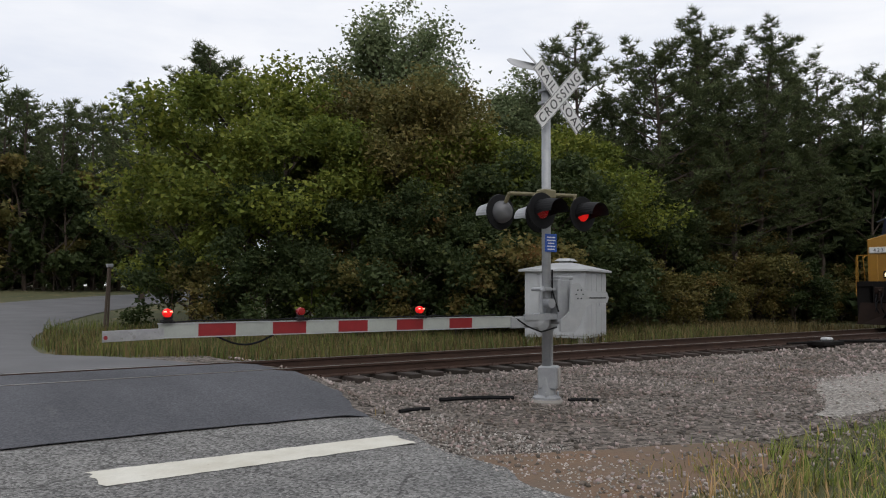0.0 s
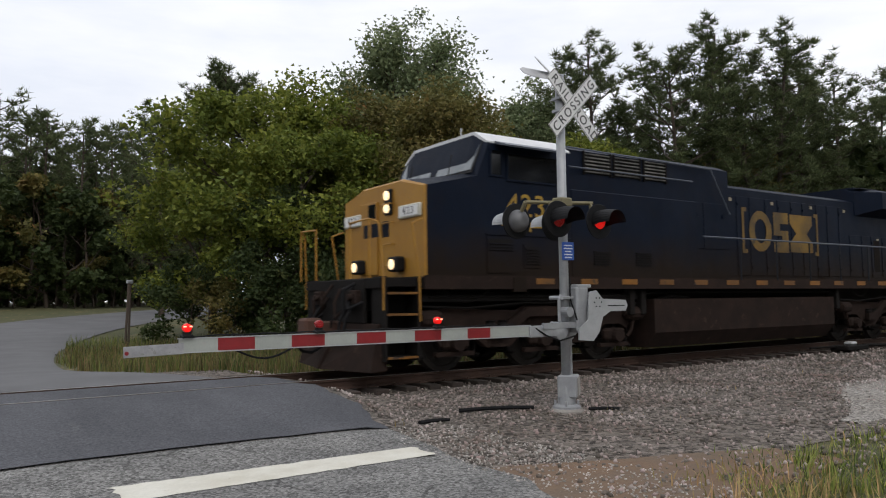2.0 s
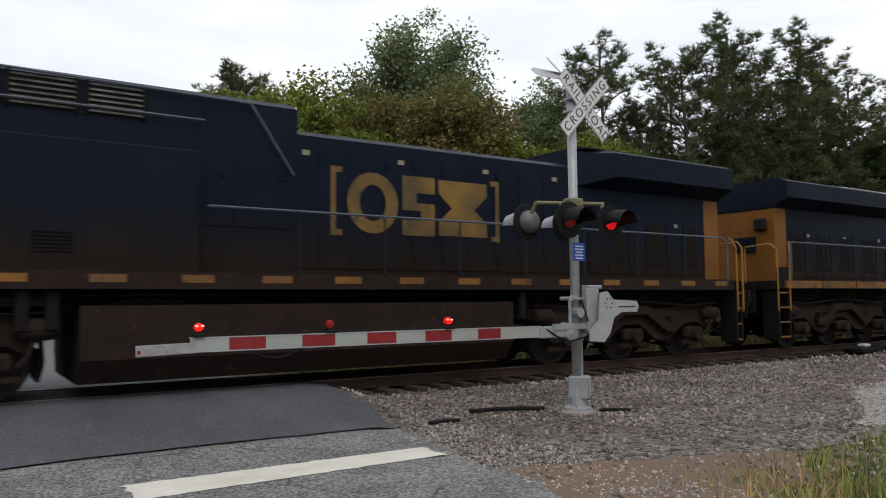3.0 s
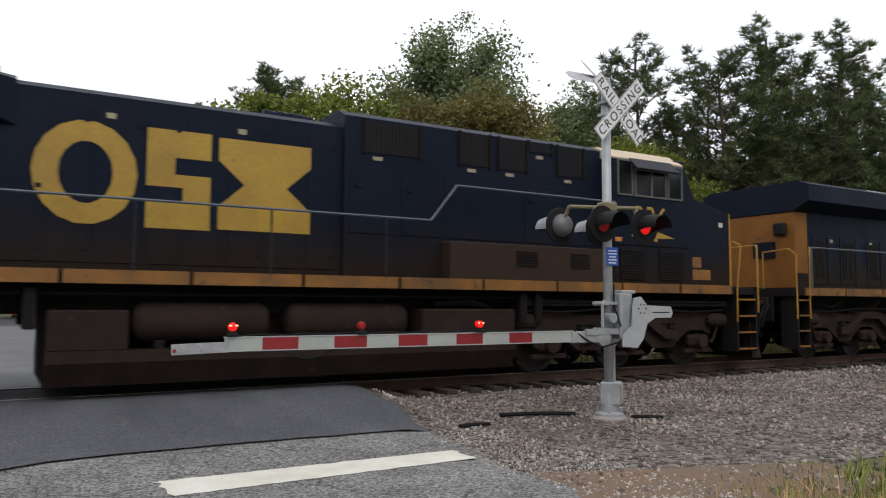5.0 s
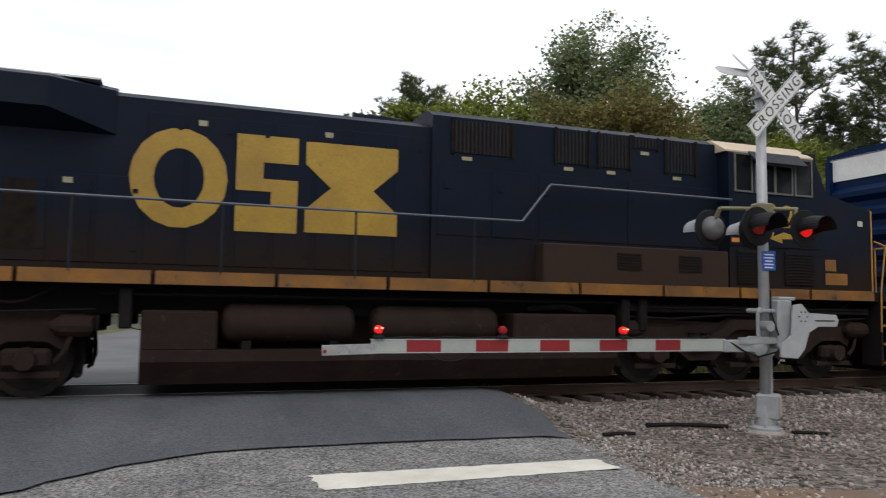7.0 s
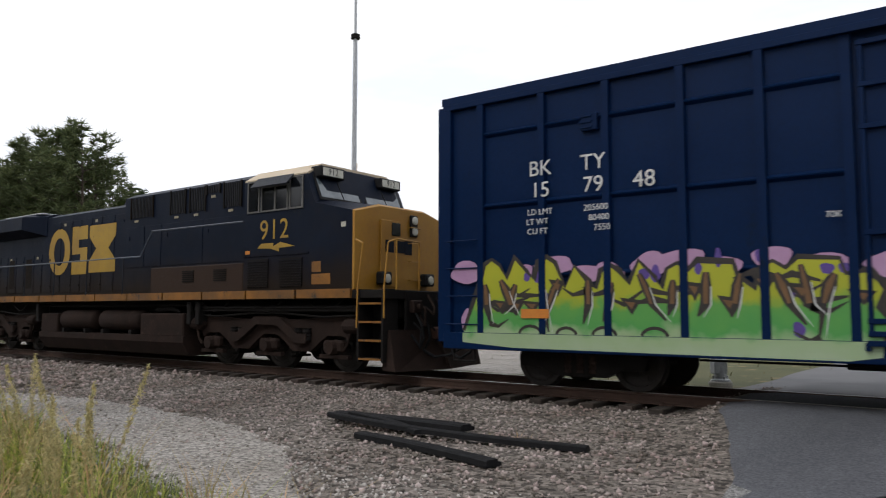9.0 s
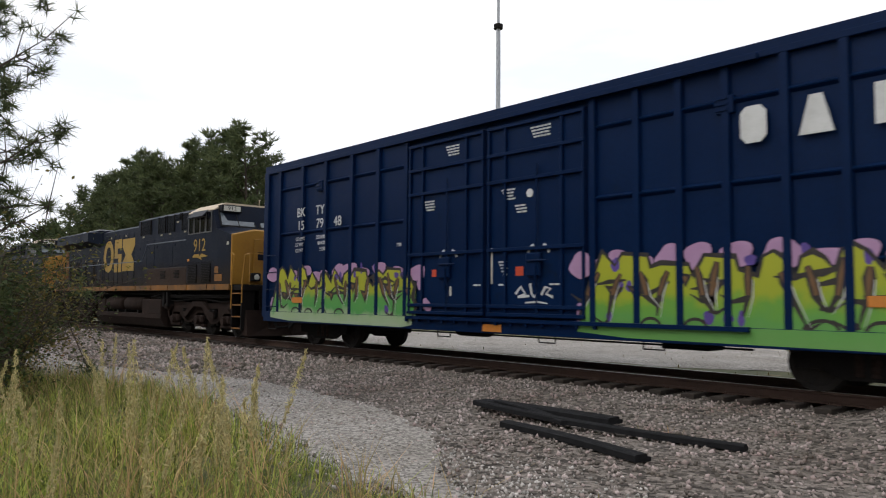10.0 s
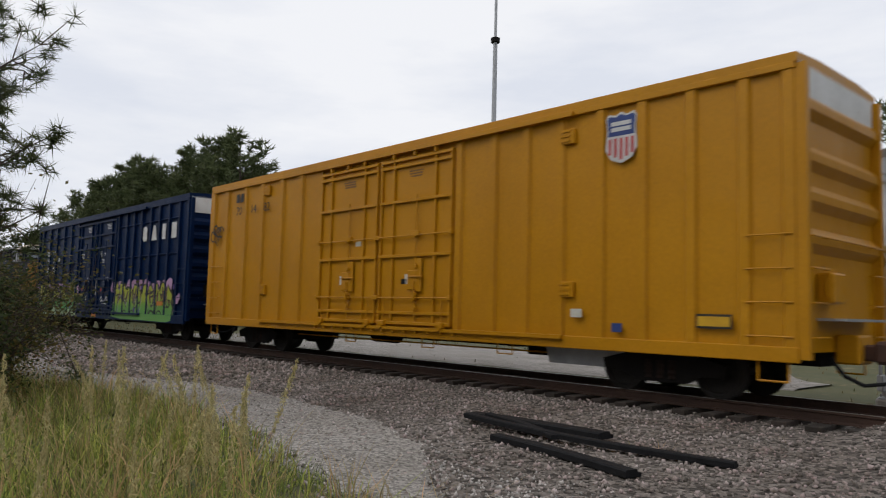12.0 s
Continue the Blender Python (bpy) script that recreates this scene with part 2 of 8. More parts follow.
def cyl(bm, p0, p1, r0, r1=None, seg=12, caps=True):
    p0, p1 = Vector(p0), Vector(p1)
    r1 = r0 if r1 is None else r1
    d = p1 - p0
    q = d.to_track_quat("Z", "Y")
    rings = []
    for p, r in ((p0, r0), (p1, r1)):
        rings.append([bm.verts.new(p + q @ Vector((r * math.cos(2 * math.pi * i / seg), r * math.sin(2 * math.pi * i / seg), 0))) for i in range(seg)])
    for i in range(seg):
        j = (i + 1) % seg
        bm.faces.new((rings[0][i], rings[0][j], rings[1][j], rings[1][i]))
    if caps:
        bm.faces.new(rings[0][::-1])
        bm.faces.new(rings[1])
    return rings


def tube(bm, pts, r, seg=6):
    for a, b in zip(pts, pts[1:]):
        cyl(bm, a, b, r, r, seg)


def prism(bm, outline, axis, a, b):
    """An outline of (u, v) pairs pushed along an axis: y takes (x, z), x takes (y, z), z takes (x, y)."""
    def at(u, v, w):
        return {"y": (u, w, v), "x": (w, u, v), "z": (u, v, w)}[axis]
    lo = [bm.verts.new(at(u, v, a)) for u, v in outline]
    hi = [bm.verts.new(at(u, v, b)) for u, v in outline]
    k = len(outline)
    for i in range(k):
        j = (i + 1) % k
        bm.faces.new((lo[i], lo[j], hi[j], hi[i]))
    bm.faces.new(lo[::-1])
    bm.faces.new(hi)


def lathe(bm, prof, p0, way, seg=16):
    """A profile of (radius, distance) turned round the line from p0 along way."""
    q = Vector(way).to_track_quat("Z", "Y")
    rings = [[bm.verts.new(Vector(p0) + q @ Vector((r * math.cos(2 * math.pi * i / seg), r * math.sin(2 * math.pi * i / seg), d))) for i in range(seg)] for r, d in prof]
    for a, b in zip(rings, rings[1:]):
        for i in range(seg):
            j = (i + 1) % seg
            bm.faces.new((a[i], a[j], b[j], b[i]))
    bm.faces.new(rings[0][::-1])
    bm.faces.new(rings[-1])


def text_mesh(name, body, size, mat, parent, m, label="", depth=0.002, align="CENTER", spacing=1.0):
    """Writing in the built-in font, as a thin mesh in the plane of m."""
    cu = bpy.data.curves.new(name, "FONT")
    cu.body, cu.size, cu.extrude, cu.align_x, cu.align_y = body, size, depth, align, "CENTER"
    cu.space_character = spacing
    tmp = bpy.data.objects.new(name, cu)
    scene.collection.objects.link(tmp)
    bpy.context.view_layer.update()
    me = bpy.data.meshes.new_from_object(tmp.evaluated_get(bpy.context.evaluated_depsgraph_get()))
    bpy.data.objects.remove(tmp)
    me.materials.clear()
    me.materials.append(mat)
    ob = new(name, me)
    ob.parent = parent
    ob.matrix_basis = m
    return tagged(ob, label)


def smoothstep(a, b, x):
    t = min(max((x - a) / (b - a), 0.0), 1.0)
    return t * t * (3 - 2 * t)


# ---- the plan ----
TRACK_Y, RAIL_Z, GAUGE = 12.33, 0.30, 1.435
ROAD_W, ROAD_E = -2.0, 4.5


def road_edges(y):
    """West and east edge of the road at y, before it bends."""
    flare = smoothstep(6.0, 12.5, y) - smoothstep(13.5, 19, y)
    west = ROAD_W - 1.5 * flare + (smoothstep(0, 8, 7 - y) * -0.3)
    east = ROAD_E + 0.75 * flare - 0.35 * smoothstep(0, 5, 7 - y)
    return west, east


def ground_z(x, y):
    """Height of the ground: flat, up to the track, down behind it, then a slow rise."""
    bed = 0.05 * smoothstep(8.4, 10.6, y) * (1 - smoothstep(13.7, 16.5, y))
    w, e = road_edges(y)
    on_road = smoothstep(w - 0.7, w, x) * (1 - smoothstep(e, e + 0.7, x)) if y < 20 else 0.0
    ramp = 0.245 * smoothstep(6.8, 11.2, y) * (1 - smoothstep(14.0, 22.0, y))
    rise = 0.035 * max(y - 24.0, 0.0) if y < 66 else 1.47 + 0.01 * (min(y, 160) - 66)
    rise *= smoothstep(-60, -25, x) if x < -25 else 1.0
    return bed * (1 - on_road) + ramp * on_road + rise

# ---- ground ----


def grid_sheet(name, xs, ys, height, mat, label, category):
    """A sheet over a grid of xs and ys."""
    verts = [(x, y, height(x, y)) for y in ys for x in xs]
    k = len(xs)
    faces = [(j * k + i, j * k + i + 1, (j + 1) * k + i + 1, (j + 1) * k + i) for j in range(len(ys) - 1) for i in range(k - 1)]
    me = bpy.data.meshes.new(name)
    me.from_pydata(verts, [], faces)
    me.materials.append(mat)
    for p in me.polygons:
        p.use_smooth = True
    return tagged(new(name, me), label, category, "", "structure")


def steps(a, b, d):
    k = max(1, round((b - a) / d))
    return [a + (b - a) * i / k for i in range(k + 1)]


xs = steps(-900, -60, 105) + steps(-58, -24, 2) + steps(-23.5, 26, 0.5) + steps(28, 80, 2) + steps(150, 900, 125)
ys = steps(-900, -30, 110) + steps(-28, 2, 2) + steps(2.5, 26, 0.5) + steps(28, 80, 2) + steps(120, 1800, 140)
grid_sheet("ground", xs, ys, lambda x, y: ground_z(x, y) - 0.03, M["grass_ground"], "uneven ground of dry grass and soil", "ground")


def along(table, x):
    """A value read off a table of (x, value) pairs."""
    for (a, va), (b, vb) in zip(table, table[1:]):
        if x <= b:
            t = min(max((x - a) / (b - a), 0.0), 1.0)
            return va + (vb - va) * t * t * (3 - 2 * t)
    return table[-1][1]


VERGE = [(-140, 6.0), (-25, 4.2), (-19, 3.6), (-13, 5.0), (-9.4, 4.7), (-7, 4.2), (-5, 3.75), (-2, 3.2), (4, 3.6), (5.5, 4.5), (8.4, 4.6), (10.5, 4.5), (90, 4.5)]


def patch_sheet(name, xs, south, north, n, lift, mat, label, category, wob=0.25, kind="structure"):
    """A sheet that follows the ground between two lines, with a ragged edge that thins out."""
    verts, faces = [], []
    for x in xs:
        a, b = south(x), north(x)
        for j in range(n + 1):
            y = a + (b - a) * j / n
            edge = j in (0, n)
            xx = x
            if edge:
                y += wob * noise.noise((x * 1.1, j, 3)) + wob * 0.4 * noise.noise((x * 4.3, j, 5))
            verts.append((xx, y, ground_z(xx, y) + (lift if not edge else -0.02) + 0.012 * noise.noise((xx * 1.3, y * 1.3, 0))))
    k = n + 1
    for i in range(len(xs) - 1):
        for j in range(n):
            faces.append((i * k + j, (i + 1) * k + j, (i + 1) * k + j + 1, i * k + j + 1))
    me = bpy.data.meshes.new(name)
    me.from_pydata(verts, [], faces)
    me.materials.append(mat)
    for p in me.polygons:
        p.use_smooth = True
    return tagged(new(name, me), label, category, "", kind)


patch_sheet("ballast_bed", steps(-140, -44, 8) + steps(-42, -24, 1.5) + steps(-23.5, 40, 0.5) + steps(42, 90, 4), lambda x: along(VERGE, x), lambda x: 16.2, 42, 0.0, M["gravel_bed"], "bed of grey and brown crushed stone along the track", "ballast")
patch_sheet("soil_patch", steps(3.6, 7.4, 0.2), lambda x: 3.2 + 0.1 * x, lambda x: 6.3 - 0.4 * (x - 3.6), 10, 0.006, M["soil"], "bare reddish brown soil beside the road", "soil")
patch_sheet("gravel_patch", steps(9.6, 40, 0.4), lambda x: 4.9, lambda x: 5.2 + 2.1 * smoothstep(9.4, 14, x), 8, 0.02, M["fine_gravel"], "pale fine gravel of a pull-off", "gravel")
patch_sheet("gravel_patch", steps(-40, -2.8, 0.3), lambda x: along(VERGE, x) + 0.1, lambda x: along(VERGE, x) + 0.15 + 2.1 * smoothstep(-2.8, -8.5, x), 8, 0.02, M["fine_gravel"], "pale fine gravel of a pull-off", "gravel", 0.7)
patch_sheet("gravel_lot", steps(-40, -7.4, 0.8), lambda x: 16.6 + 1.2 * smoothstep(-10.5, -7.4, x), lambda x: 27.0 + 0.1 * x - 6.0 * smoothstep(-12, -7.4, x), 10, 0.02, M["fine_gravel"], "pale grey gravel yard beyond the track", "gravel")


def road_strip(name, ys, edge_w, edge_e, lift, mat, label, n=14, skew=None):
    verts, faces = [], []
    for j, y in enumerate(ys):
        for i in range(n + 1):
            f = i / n
            w, e = edge_w(y), edge_e(y)
            x = w + (e - w) * f
            yy = y
            if skew:
                x, yy = skew(f, j / (len(ys) - 1))
            rim = i in (0, n)
            verts.append((x, yy, ground_z(x, yy) + (lift if not rim else lift * 0.1)))
    k = n + 1
    for j in range(len(ys) - 1):
        for i in range(n):
            faces.append((j * k + i, j * k + i + 1, (j + 1) * k + i + 1, (j + 1) * k + i))
    me = bpy.data.meshes.new(name)
    me.from_pydata(verts, [], faces)
    me.materials.append(mat)
    for p in me.polygons:
        p.use_smooth = True
    return tagged(new(name, me), label, "road", "", "structure")


def ragged(y, s):
    return 0.12 * noise.noise((y * 0.9, s, 0)) + 0.06 * noise.noise((y * 3.1, s, 4))


def west(y):
    return road_edges(y)[0] + ragged(y, 1)


def east(y):
    return road_edges(y)[1] + ragged(y, 7)


road_strip("road_old", steps(-60, -4, 4) + steps(-3.5, 9.0, 0.25), west, east, 0.03, M["old_asphalt"], "worn grey asphalt road with cracks and loose stone")


def joint_y(x):
    """Where the newer asphalt begins."""
    return 8.12 - 0.36 * max(0.0, 0.9 - x) - 0.35 * max(0.0, -x) - 0.05 * max(0, x - 2.5) + 0.04 * noise.noise((x * 2.5, 0, 9))


def new_part(y_end):
    def at(f, t):
        x = -1.85 + 6.35 * f
        y0 = joint_y(x)
        y = y0 + (y_end - y0) * t
        w, e = west(y), east(y)
        w = w if y > 7.2 else -1.95 + ragged(y, 1)
        return w + (e - w) * f, y
    return at


NEAR_RAIL, FAR_RAIL = TRACK_Y - 0.7525, TRACK_Y + 0.7525
road_strip("road_new", steps(0, 1, 0.05), west, east, 0.052, M["new_asphalt"], "smooth dark patch of newer asphalt at the crossing", 22, new_part(NEAR_RAIL - 0.05))
road_strip("road_new", steps(0, 1, 0.2), west, east, 0.045, M["new_asphalt"], "dark asphalt between the rails of the crossing", 22, lambda f, t: (-3.45 + 8.6 * f, NEAR_RAIL + 0.12 + (FAR_RAIL - NEAR_RAIL - 0.24) * t))
# beyond the track the road bends to the right and climbs
BEND = [(-0.2, 13.1), (-0.6, 17), (-0.9, 21), (-0.5, 26), (0.8, 31), (2.6, 36), (5.0, 41), (8.4, 46.5), (13, 52), (19, 58), (27, 64), (40, 70), (60, 75)]


def bend_at(f, t):
    q = t * (len(BEND) - 1)
    i = min(int(q), len(BEND) - 2)
    u = q - i
    p0, p1, p2, p3 = (Vector(BEND[min(max(k, 0), len(BEND) - 1)]) for k in (i - 1, i, i + 1, i + 2))
    c = 0.5 * ((2 * p1) + (p2 - p0) * u + (2 * p0 - 5 * p1 + 4 * p2 - p3) * u * u + (3 * p1 - p0 - 3 * p2 + p3) * u * u * u)
    d = ((p2 - p0) * (1 - u) + (p3 - p1) * u).normalized()
    half = 3.6 + 1.0 * (1 - min(t * 8, 1))
    side = Vector((d.y, -d.x))
    p = c + side * half * (2 * f - 1)
    if t < 0.001:
        p.y = FAR_RAIL + 0.06
    return p.x, p.y


road_strip("road_far", steps(0, 1, 0.016), west, east, 0.03, M["far_asphalt"], "grey asphalt road that bends away uphill behind the track", 10, bend_at)

# stop line with a chipped edge
bm = bmesh.new()
cols = 64
grid_v = []
for i in range(cols + 1):
    x = 1.31 + (4.3 - 1.31) * i / cols
    a = 6.44 + 0.04 * i / cols + 0.025 * noise.noise((x * 6, 1, 0)) + 0.008 * noise.noise((x * 22, 1, 0))
    b = 7.02 - 0.06 * i / cols + 0.025 * noise.noise((x * 6, 5, 0)) + 0.008 * noise.noise((x * 22, 5, 0))
    grid_v.append([bm.verts.new((x + (0.05 * noise.noise((j * 0.9, x, 2)) if i in (0, cols) else 0), a + (b - a) * j / 6, ground_z(x, a) + 0.036)) for j in range(7)])
for i in range(cols):
    for j in range(6):
        bm.faces.new((grid_v[i][j], grid_v[i + 1][j], grid_v[i + 1][j + 1], grid_v[i][j + 1]))
structure("road_marking", bm, M["line_paint"], "worn white stop line painted across the lane", "road marking")

# ---- track ----
for y, nm in ((NEAR_RAIL, "near"), (FAR_RAIL, "far")):
    bm = bmesh.new()
    prism(bm, [(y - 0.075, 0.13), (y + 0.075, 0.13), (y + 0.075, 0.145), (y + 0.01, 0.165), (y + 0.01, 0.255), (y + 0.034, 0.265), (y + 0.034, 0.297), (y - 0.034, 0.297), (y - 0.034, 0.265), (y - 0.01, 0.255), (y - 0.01, 0.165), (y - 0.075, 0.145)], "x", -160, 160)
    rl = structure("rail", bm, M["rail_side"], "rusty steel rail with a polished running surface", "rail")
    bm = bmesh.new()
    box(bm, -160, 160, y - 0.026, y + 0.026, 0.298, 0.302)
    part("running_surface", bm, M["rail_top"], rl)
bm = bmesh.new()
box(bm, -0.115, 0.115, -1.3, 1.3, -0.17, 0.0, 0.012)
tie_me = finish("tie", bm, M["tie_wood"])
bm = bmesh.new()
for y in (-0.7525, 0.7525):
    box(bm, -0.1, 0.1, y - 0.15, y + 0.15, 0.0, 0.014)
    for dy in (-0.1, 0.1):
        cyl(bm, (-0.06, y + dy, 0.01), (-0.06, y + dy, 0.035), 0.018, seg=6)
plate_me = finish("tie_plate", bm, M["rail_side"])
track_bed = tagged(new("track_ties"), "row of dark weathered wooden ties under the rails", "railway track", "", "structure")
tie_rng = random.Random(3)
for k in range(300):
    x = -78 + k * 0.53
    if -3.3 < x < 5.0:
        continue
    t = new("tie", tie_me)
    t.parent = track_bed
    t.matrix_basis = pose(x + tie_rng.uniform(-0.04, 0.04), TRACK_Y + tie_rng.uniform(-0.07, 0.05), 0.13, 0, tie_rng.uniform(-0.6, 0.6), tie_rng.uniform(-1.6, 1.6))
    if -20 < x < 32:
        pl = new("tie_plate", plate_me)
        pl.parent = track_bed
        pl.matrix_basis = pose(x, TRACK_Y, 0.131)


def scatter_mesh(name, verts, faces, mat, label, category, kind="stuff"):
    me = bpy.data.meshes.new(name)
    v = np.asarray(verts, dtype=np.float32)
    f = np.asarray(faces, dtype=np.int32)
    me.vertices.add(len(v))
    me.vertices.foreach_set("co", v.ravel())
    me.loops.add(f.size)
    me.loops.foreach_set("vertex_index", f.ravel())
    me.polygons.add(len(f))
    me.polygons.foreach_set("loop_start", np.arange(0, f.size, f.shape[1], dtype=np.int32))
    me.polygons.foreach_set("loop_total", np.full(len(f), f.shape[1], dtype=np.int32))
    me.update(calc_edges=True)
    me.validate()
    me.materials.append(mat)
    return tagged(new(name, me), label, category, "", kind)


OCTA = np.array([(1, 0, 0), (0, 1, 0), (-1, 0, 0), (0, -1, 0), (0, 0, 1), (0, 0, -1)], dtype=np.float32)
OCTA_F = np.array([(0, 1, 4), (1, 2, 4), (2, 3, 4), (3, 0, 4), (1, 0, 5), (2, 1, 5), (3, 2, 5), (0, 3, 5)], dtype=np.int32)


def stones(name, n, seed, area, keep, size, mat, label):
    """Crushed stones strewn over the ground; keep says where and how thickly they lie."""
    g = np.random.RandomState(seed)
    x0, x1, y0, y1 = area
    px, py = g.uniform(x0, x1, n), g.uniform(y0, y1, n)
    ok = np.array([keep(a, b) > c for a, b, c in zip(px, py, g.uniform(0, 1, n))])
    px, py = px[ok], py[ok]
    k = len(px)
    pz = np.array([ground_z(a, b) for a, b in zip(px, py)])
    r = g.uniform(size[0], size[1], (k, 1)) * g.uniform(0.6, 1.25, (k, 3))
    v = OCTA[None] * r[:, None, :] * g.uniform(0.7, 1.2, (k, 6, 1))
    ang = g.uniform(0, 6.283, (k, 3))
    ca, sa = np.cos(ang), np.sin(ang)
    for a, b, c in ((0, 1, 0), (1, 2, 1), (0, 2, 2)):
        va = v[..., a] * ca[:, c:c + 1] - v[..., b] * sa[:, c:c + 1]
        vb = v[..., a] * sa[:, c:c + 1] + v[..., b] * ca[:, c:c + 1]
        v[..., a], v[..., b] = va, vb
    v[..., 0] += px[:, None]
    v[..., 1] += py[:, None]
    v[..., 2] += (pz + r.mean(1) * 0.35)[:, None]
    f = OCTA_F[None] + (np.arange(k) * 6)[:, None, None]
    return scatter_mesh(name, v.reshape(-1, 3), f.reshape(-1, 3), mat, label, "gravel")


M["stone"] = material("stone", (0.355, 0.315, 0.286), (0.215, 0.167, 0.142), 0.95, scale=0.8, fine=40, bump=0.3, grit=0.35, island=0.7, spec=0.15)
M["pebble"] = material("pebble", (0.47, 0.445, 0.415), (0.36, 0.33, 0.295), 0.95, scale=0.8, fine=40, bump=0.2, grit=0.3, island=0.5, spec=0.2)


def off_road(x, y):
    w, e = road_edges(y)
    return x < w - 0.12 or x > e + 0.1


def ballast_keep(x, y):
    if not off_road(x, y) or y > 14.9:
        return 0.0
    if x > 3 and y < 6.3 - 0.4 * (x - 3.6):
        return 0.4
    if 10.95 < y < 13.7:
        return 0.3
    v = along(VERGE, x)
    thick = 0.35 + 0.65 * smoothstep(v, v + 3.5, y)
    return thick * (0.75 + 0.5 * noise.noise((x * 0.6, y * 0.6, 2)))


stones("ballast_stones", 56000, 1, (-15, 17, 3.6, 14.8), ballast_keep, (0.015, 0.036), M["stone"], "crushed grey and brown stones of the track bed")
stones("ballast_stones", 15000, 2, (-42, -15, 5.5, 14.8), ballast_keep, (0.03, 0.06), M["stone"], "crushed grey and brown stones of the track bed")
stones("ballast_stones", 13000, 4, (17, 48, 5.0, 14.8), ballast_keep, (0.03, 0.06), M["stone"], "crushed grey and brown stones of the track bed")
stones("pale_pebbles", 24000, 6, (-16, -2.8, 3.4, 8.4), lambda x, y: 0.75 * smoothstep(2.6, 0.6, y - along(VERGE, x)) * smoothstep(-0.3, 0.1, y - along(VERGE, x)) if x < road_edges(y)[0] - 0.2 else 0.0, (0.01, 0.024), M["pebble"], "pale small stones of a gravel pull-off")
stones("pale_pebbles", 6000, 7, (9.6, 18, 4.5, 7.4), lambda x, y: 1.0 if 4.9 < y < 5.2 + 2.1 * smoothstep(9.4, 14, x) else 0.0, (0.01, 0.022), M["pebble"], "pale small stones of a gravel pull-off")
stones("loose_grit", 5000, 8, (3.2, 5.6, 3.4, 8.0), lambda x, y: 0.6 if x > road_edges(y)[1] - 0.35 else 0.08, (0.008, 0.02), M["pebble"], "loose grit along the broken asphalt edge")

# ---- the train: paint ----
GRIME = (0.03, 0.02, 0.0145)
M["loco_blue"] = material("loco_blue", (0.0045, 0.0082, 0.0185), (0.007, 0.0115, 0.024), 0.5, scale=0.8, fine=25, bump=0.04, grit=0.3, spots=(0.011, 0.013, 0.018), spot_at=0.62, dirt=(tuple(v * 0.55 for v in GRIME), 1.75, 2.75), spec=0.09, dent=0.05)
M["loco_dusty"] = material("loco_dusty", (0.0045, 0.0082, 0.0185), (0.007, 0.0115, 0.024), 0.6, scale=0.8, fine=25, bump=0.04, grit=0.3, dirt=((0.036, 0.023, 0.017), 2.2, 3.0), spec=0.08, dent=0.04)
M["loco_roof"] = material("loco_roof", (0.008, 0.011, 0.018), (0.012, 0.014, 0.019), 0.6, scale=1.0, fine=20, bump=0.08, spec=0.3)
M["loco_yellow"] = material("loco_yellow", (0.38, 0.19, 0.018), (0.31, 0.145, 0.015), 0.5, scale=1.2, fine=25, bump=0.05, grit=0.3, spots=(0.17, 0.1, 0.03), spot_at=0.66)
M["stripe_yellow"] = material("stripe_yellow", (0.27, 0.108, 0.008), (0.12, 0.055, 0.012), 0.6, scale=1.6, fine=25, bump=0.05, grit=0.5, spots=GRIME, spot_at=0.56)
M["logo_yellow"] = material("logo_yellow", (0.4, 0.245, 0.02), (0.3, 0.175, 0.02), 0.5, scale=1.3, fine=25, bump=0.03, grit=0.4, spots=(0.1, 0.075, 0.03), spot_at=0.64)
M["steel_grime"] = material("steel_grime", (0.034, 0.0215, 0.0172), (0.022, 0.0152, 0.0128), 0.88, scale=2.2, fine=22, bump=0.35, grit=0.5, spots=(0.05, 0.033, 0.025), spot_at=0.6, spec=0.12)
M["steel_dark"] = material("steel_dark", (0.011, 0.009, 0.008), (0.007, 0.006, 0.0055), 0.85, scale=2.2, fine=22, bump=0.3, grit=0.4, spec=0.2)
M["wheel_steel"] = material("wheel_steel", (0.02, 0.015, 0.012), (0.013, 0.0105, 0.009), 0.8, 0.1, scale=4, fine=30, bump=0.3)
M["cab_white"] = material("cab_white", (0.72, 0.73, 0.74), (0.6, 0.6, 0.6), 0.55, scale=1.5, fine=25, bump=0.04, grit=0.2)
M["cab_tan"] = material("cab_tan", (0.55, 0.45, 0.32), (0.47, 0.37, 0.25), 0.6, scale=1.5, fine=25, bump=0.04, grit=0.2)
M["cab_glass"] = material("cab_glass", (0.006, 0.007, 0.009), (0.008, 0.009, 0.012), 0.08, bump=0.0, grit=0.0, spec=0.35)
M["screen_glass"] = material("screen_glass", (0.1, 0.12, 0.135), (0.13, 0.15, 0.165), 0.12, bump=0.0, grit=0.1, spec=0.8)
M["slat_grey"] = material("slat_grey", (0.22, 0.21, 0.19), (0.03, 0.03, 0.03), 0.7, scale=2.5, fine=20, bump=0.0, grit=0.5)
M["logo_faded"] = material("logo_faded", (0.25, 0.14, 0.015), (0.08, 0.05, 0.015), 0.6, scale=1.3, fine=25, bump=0.03, grit=0.5, spots=(0.03, 0.025, 0.02), spot_at=0.58)
M["pale_label"] = material("pale_label", (0.6, 0.59, 0.52), (0.5, 0.48, 0.4), 0.6, bump=0.0)
M["faded_orange"] = material("faded_orange", (0.24, 0.1, 0.018), (0.17, 0.07, 0.016), 0.55, scale=1.2, fine=25, bump=0.05, grit=0.4, spots=(0.09, 0.05, 0.02), spot_at=0.62, spec=0.2)
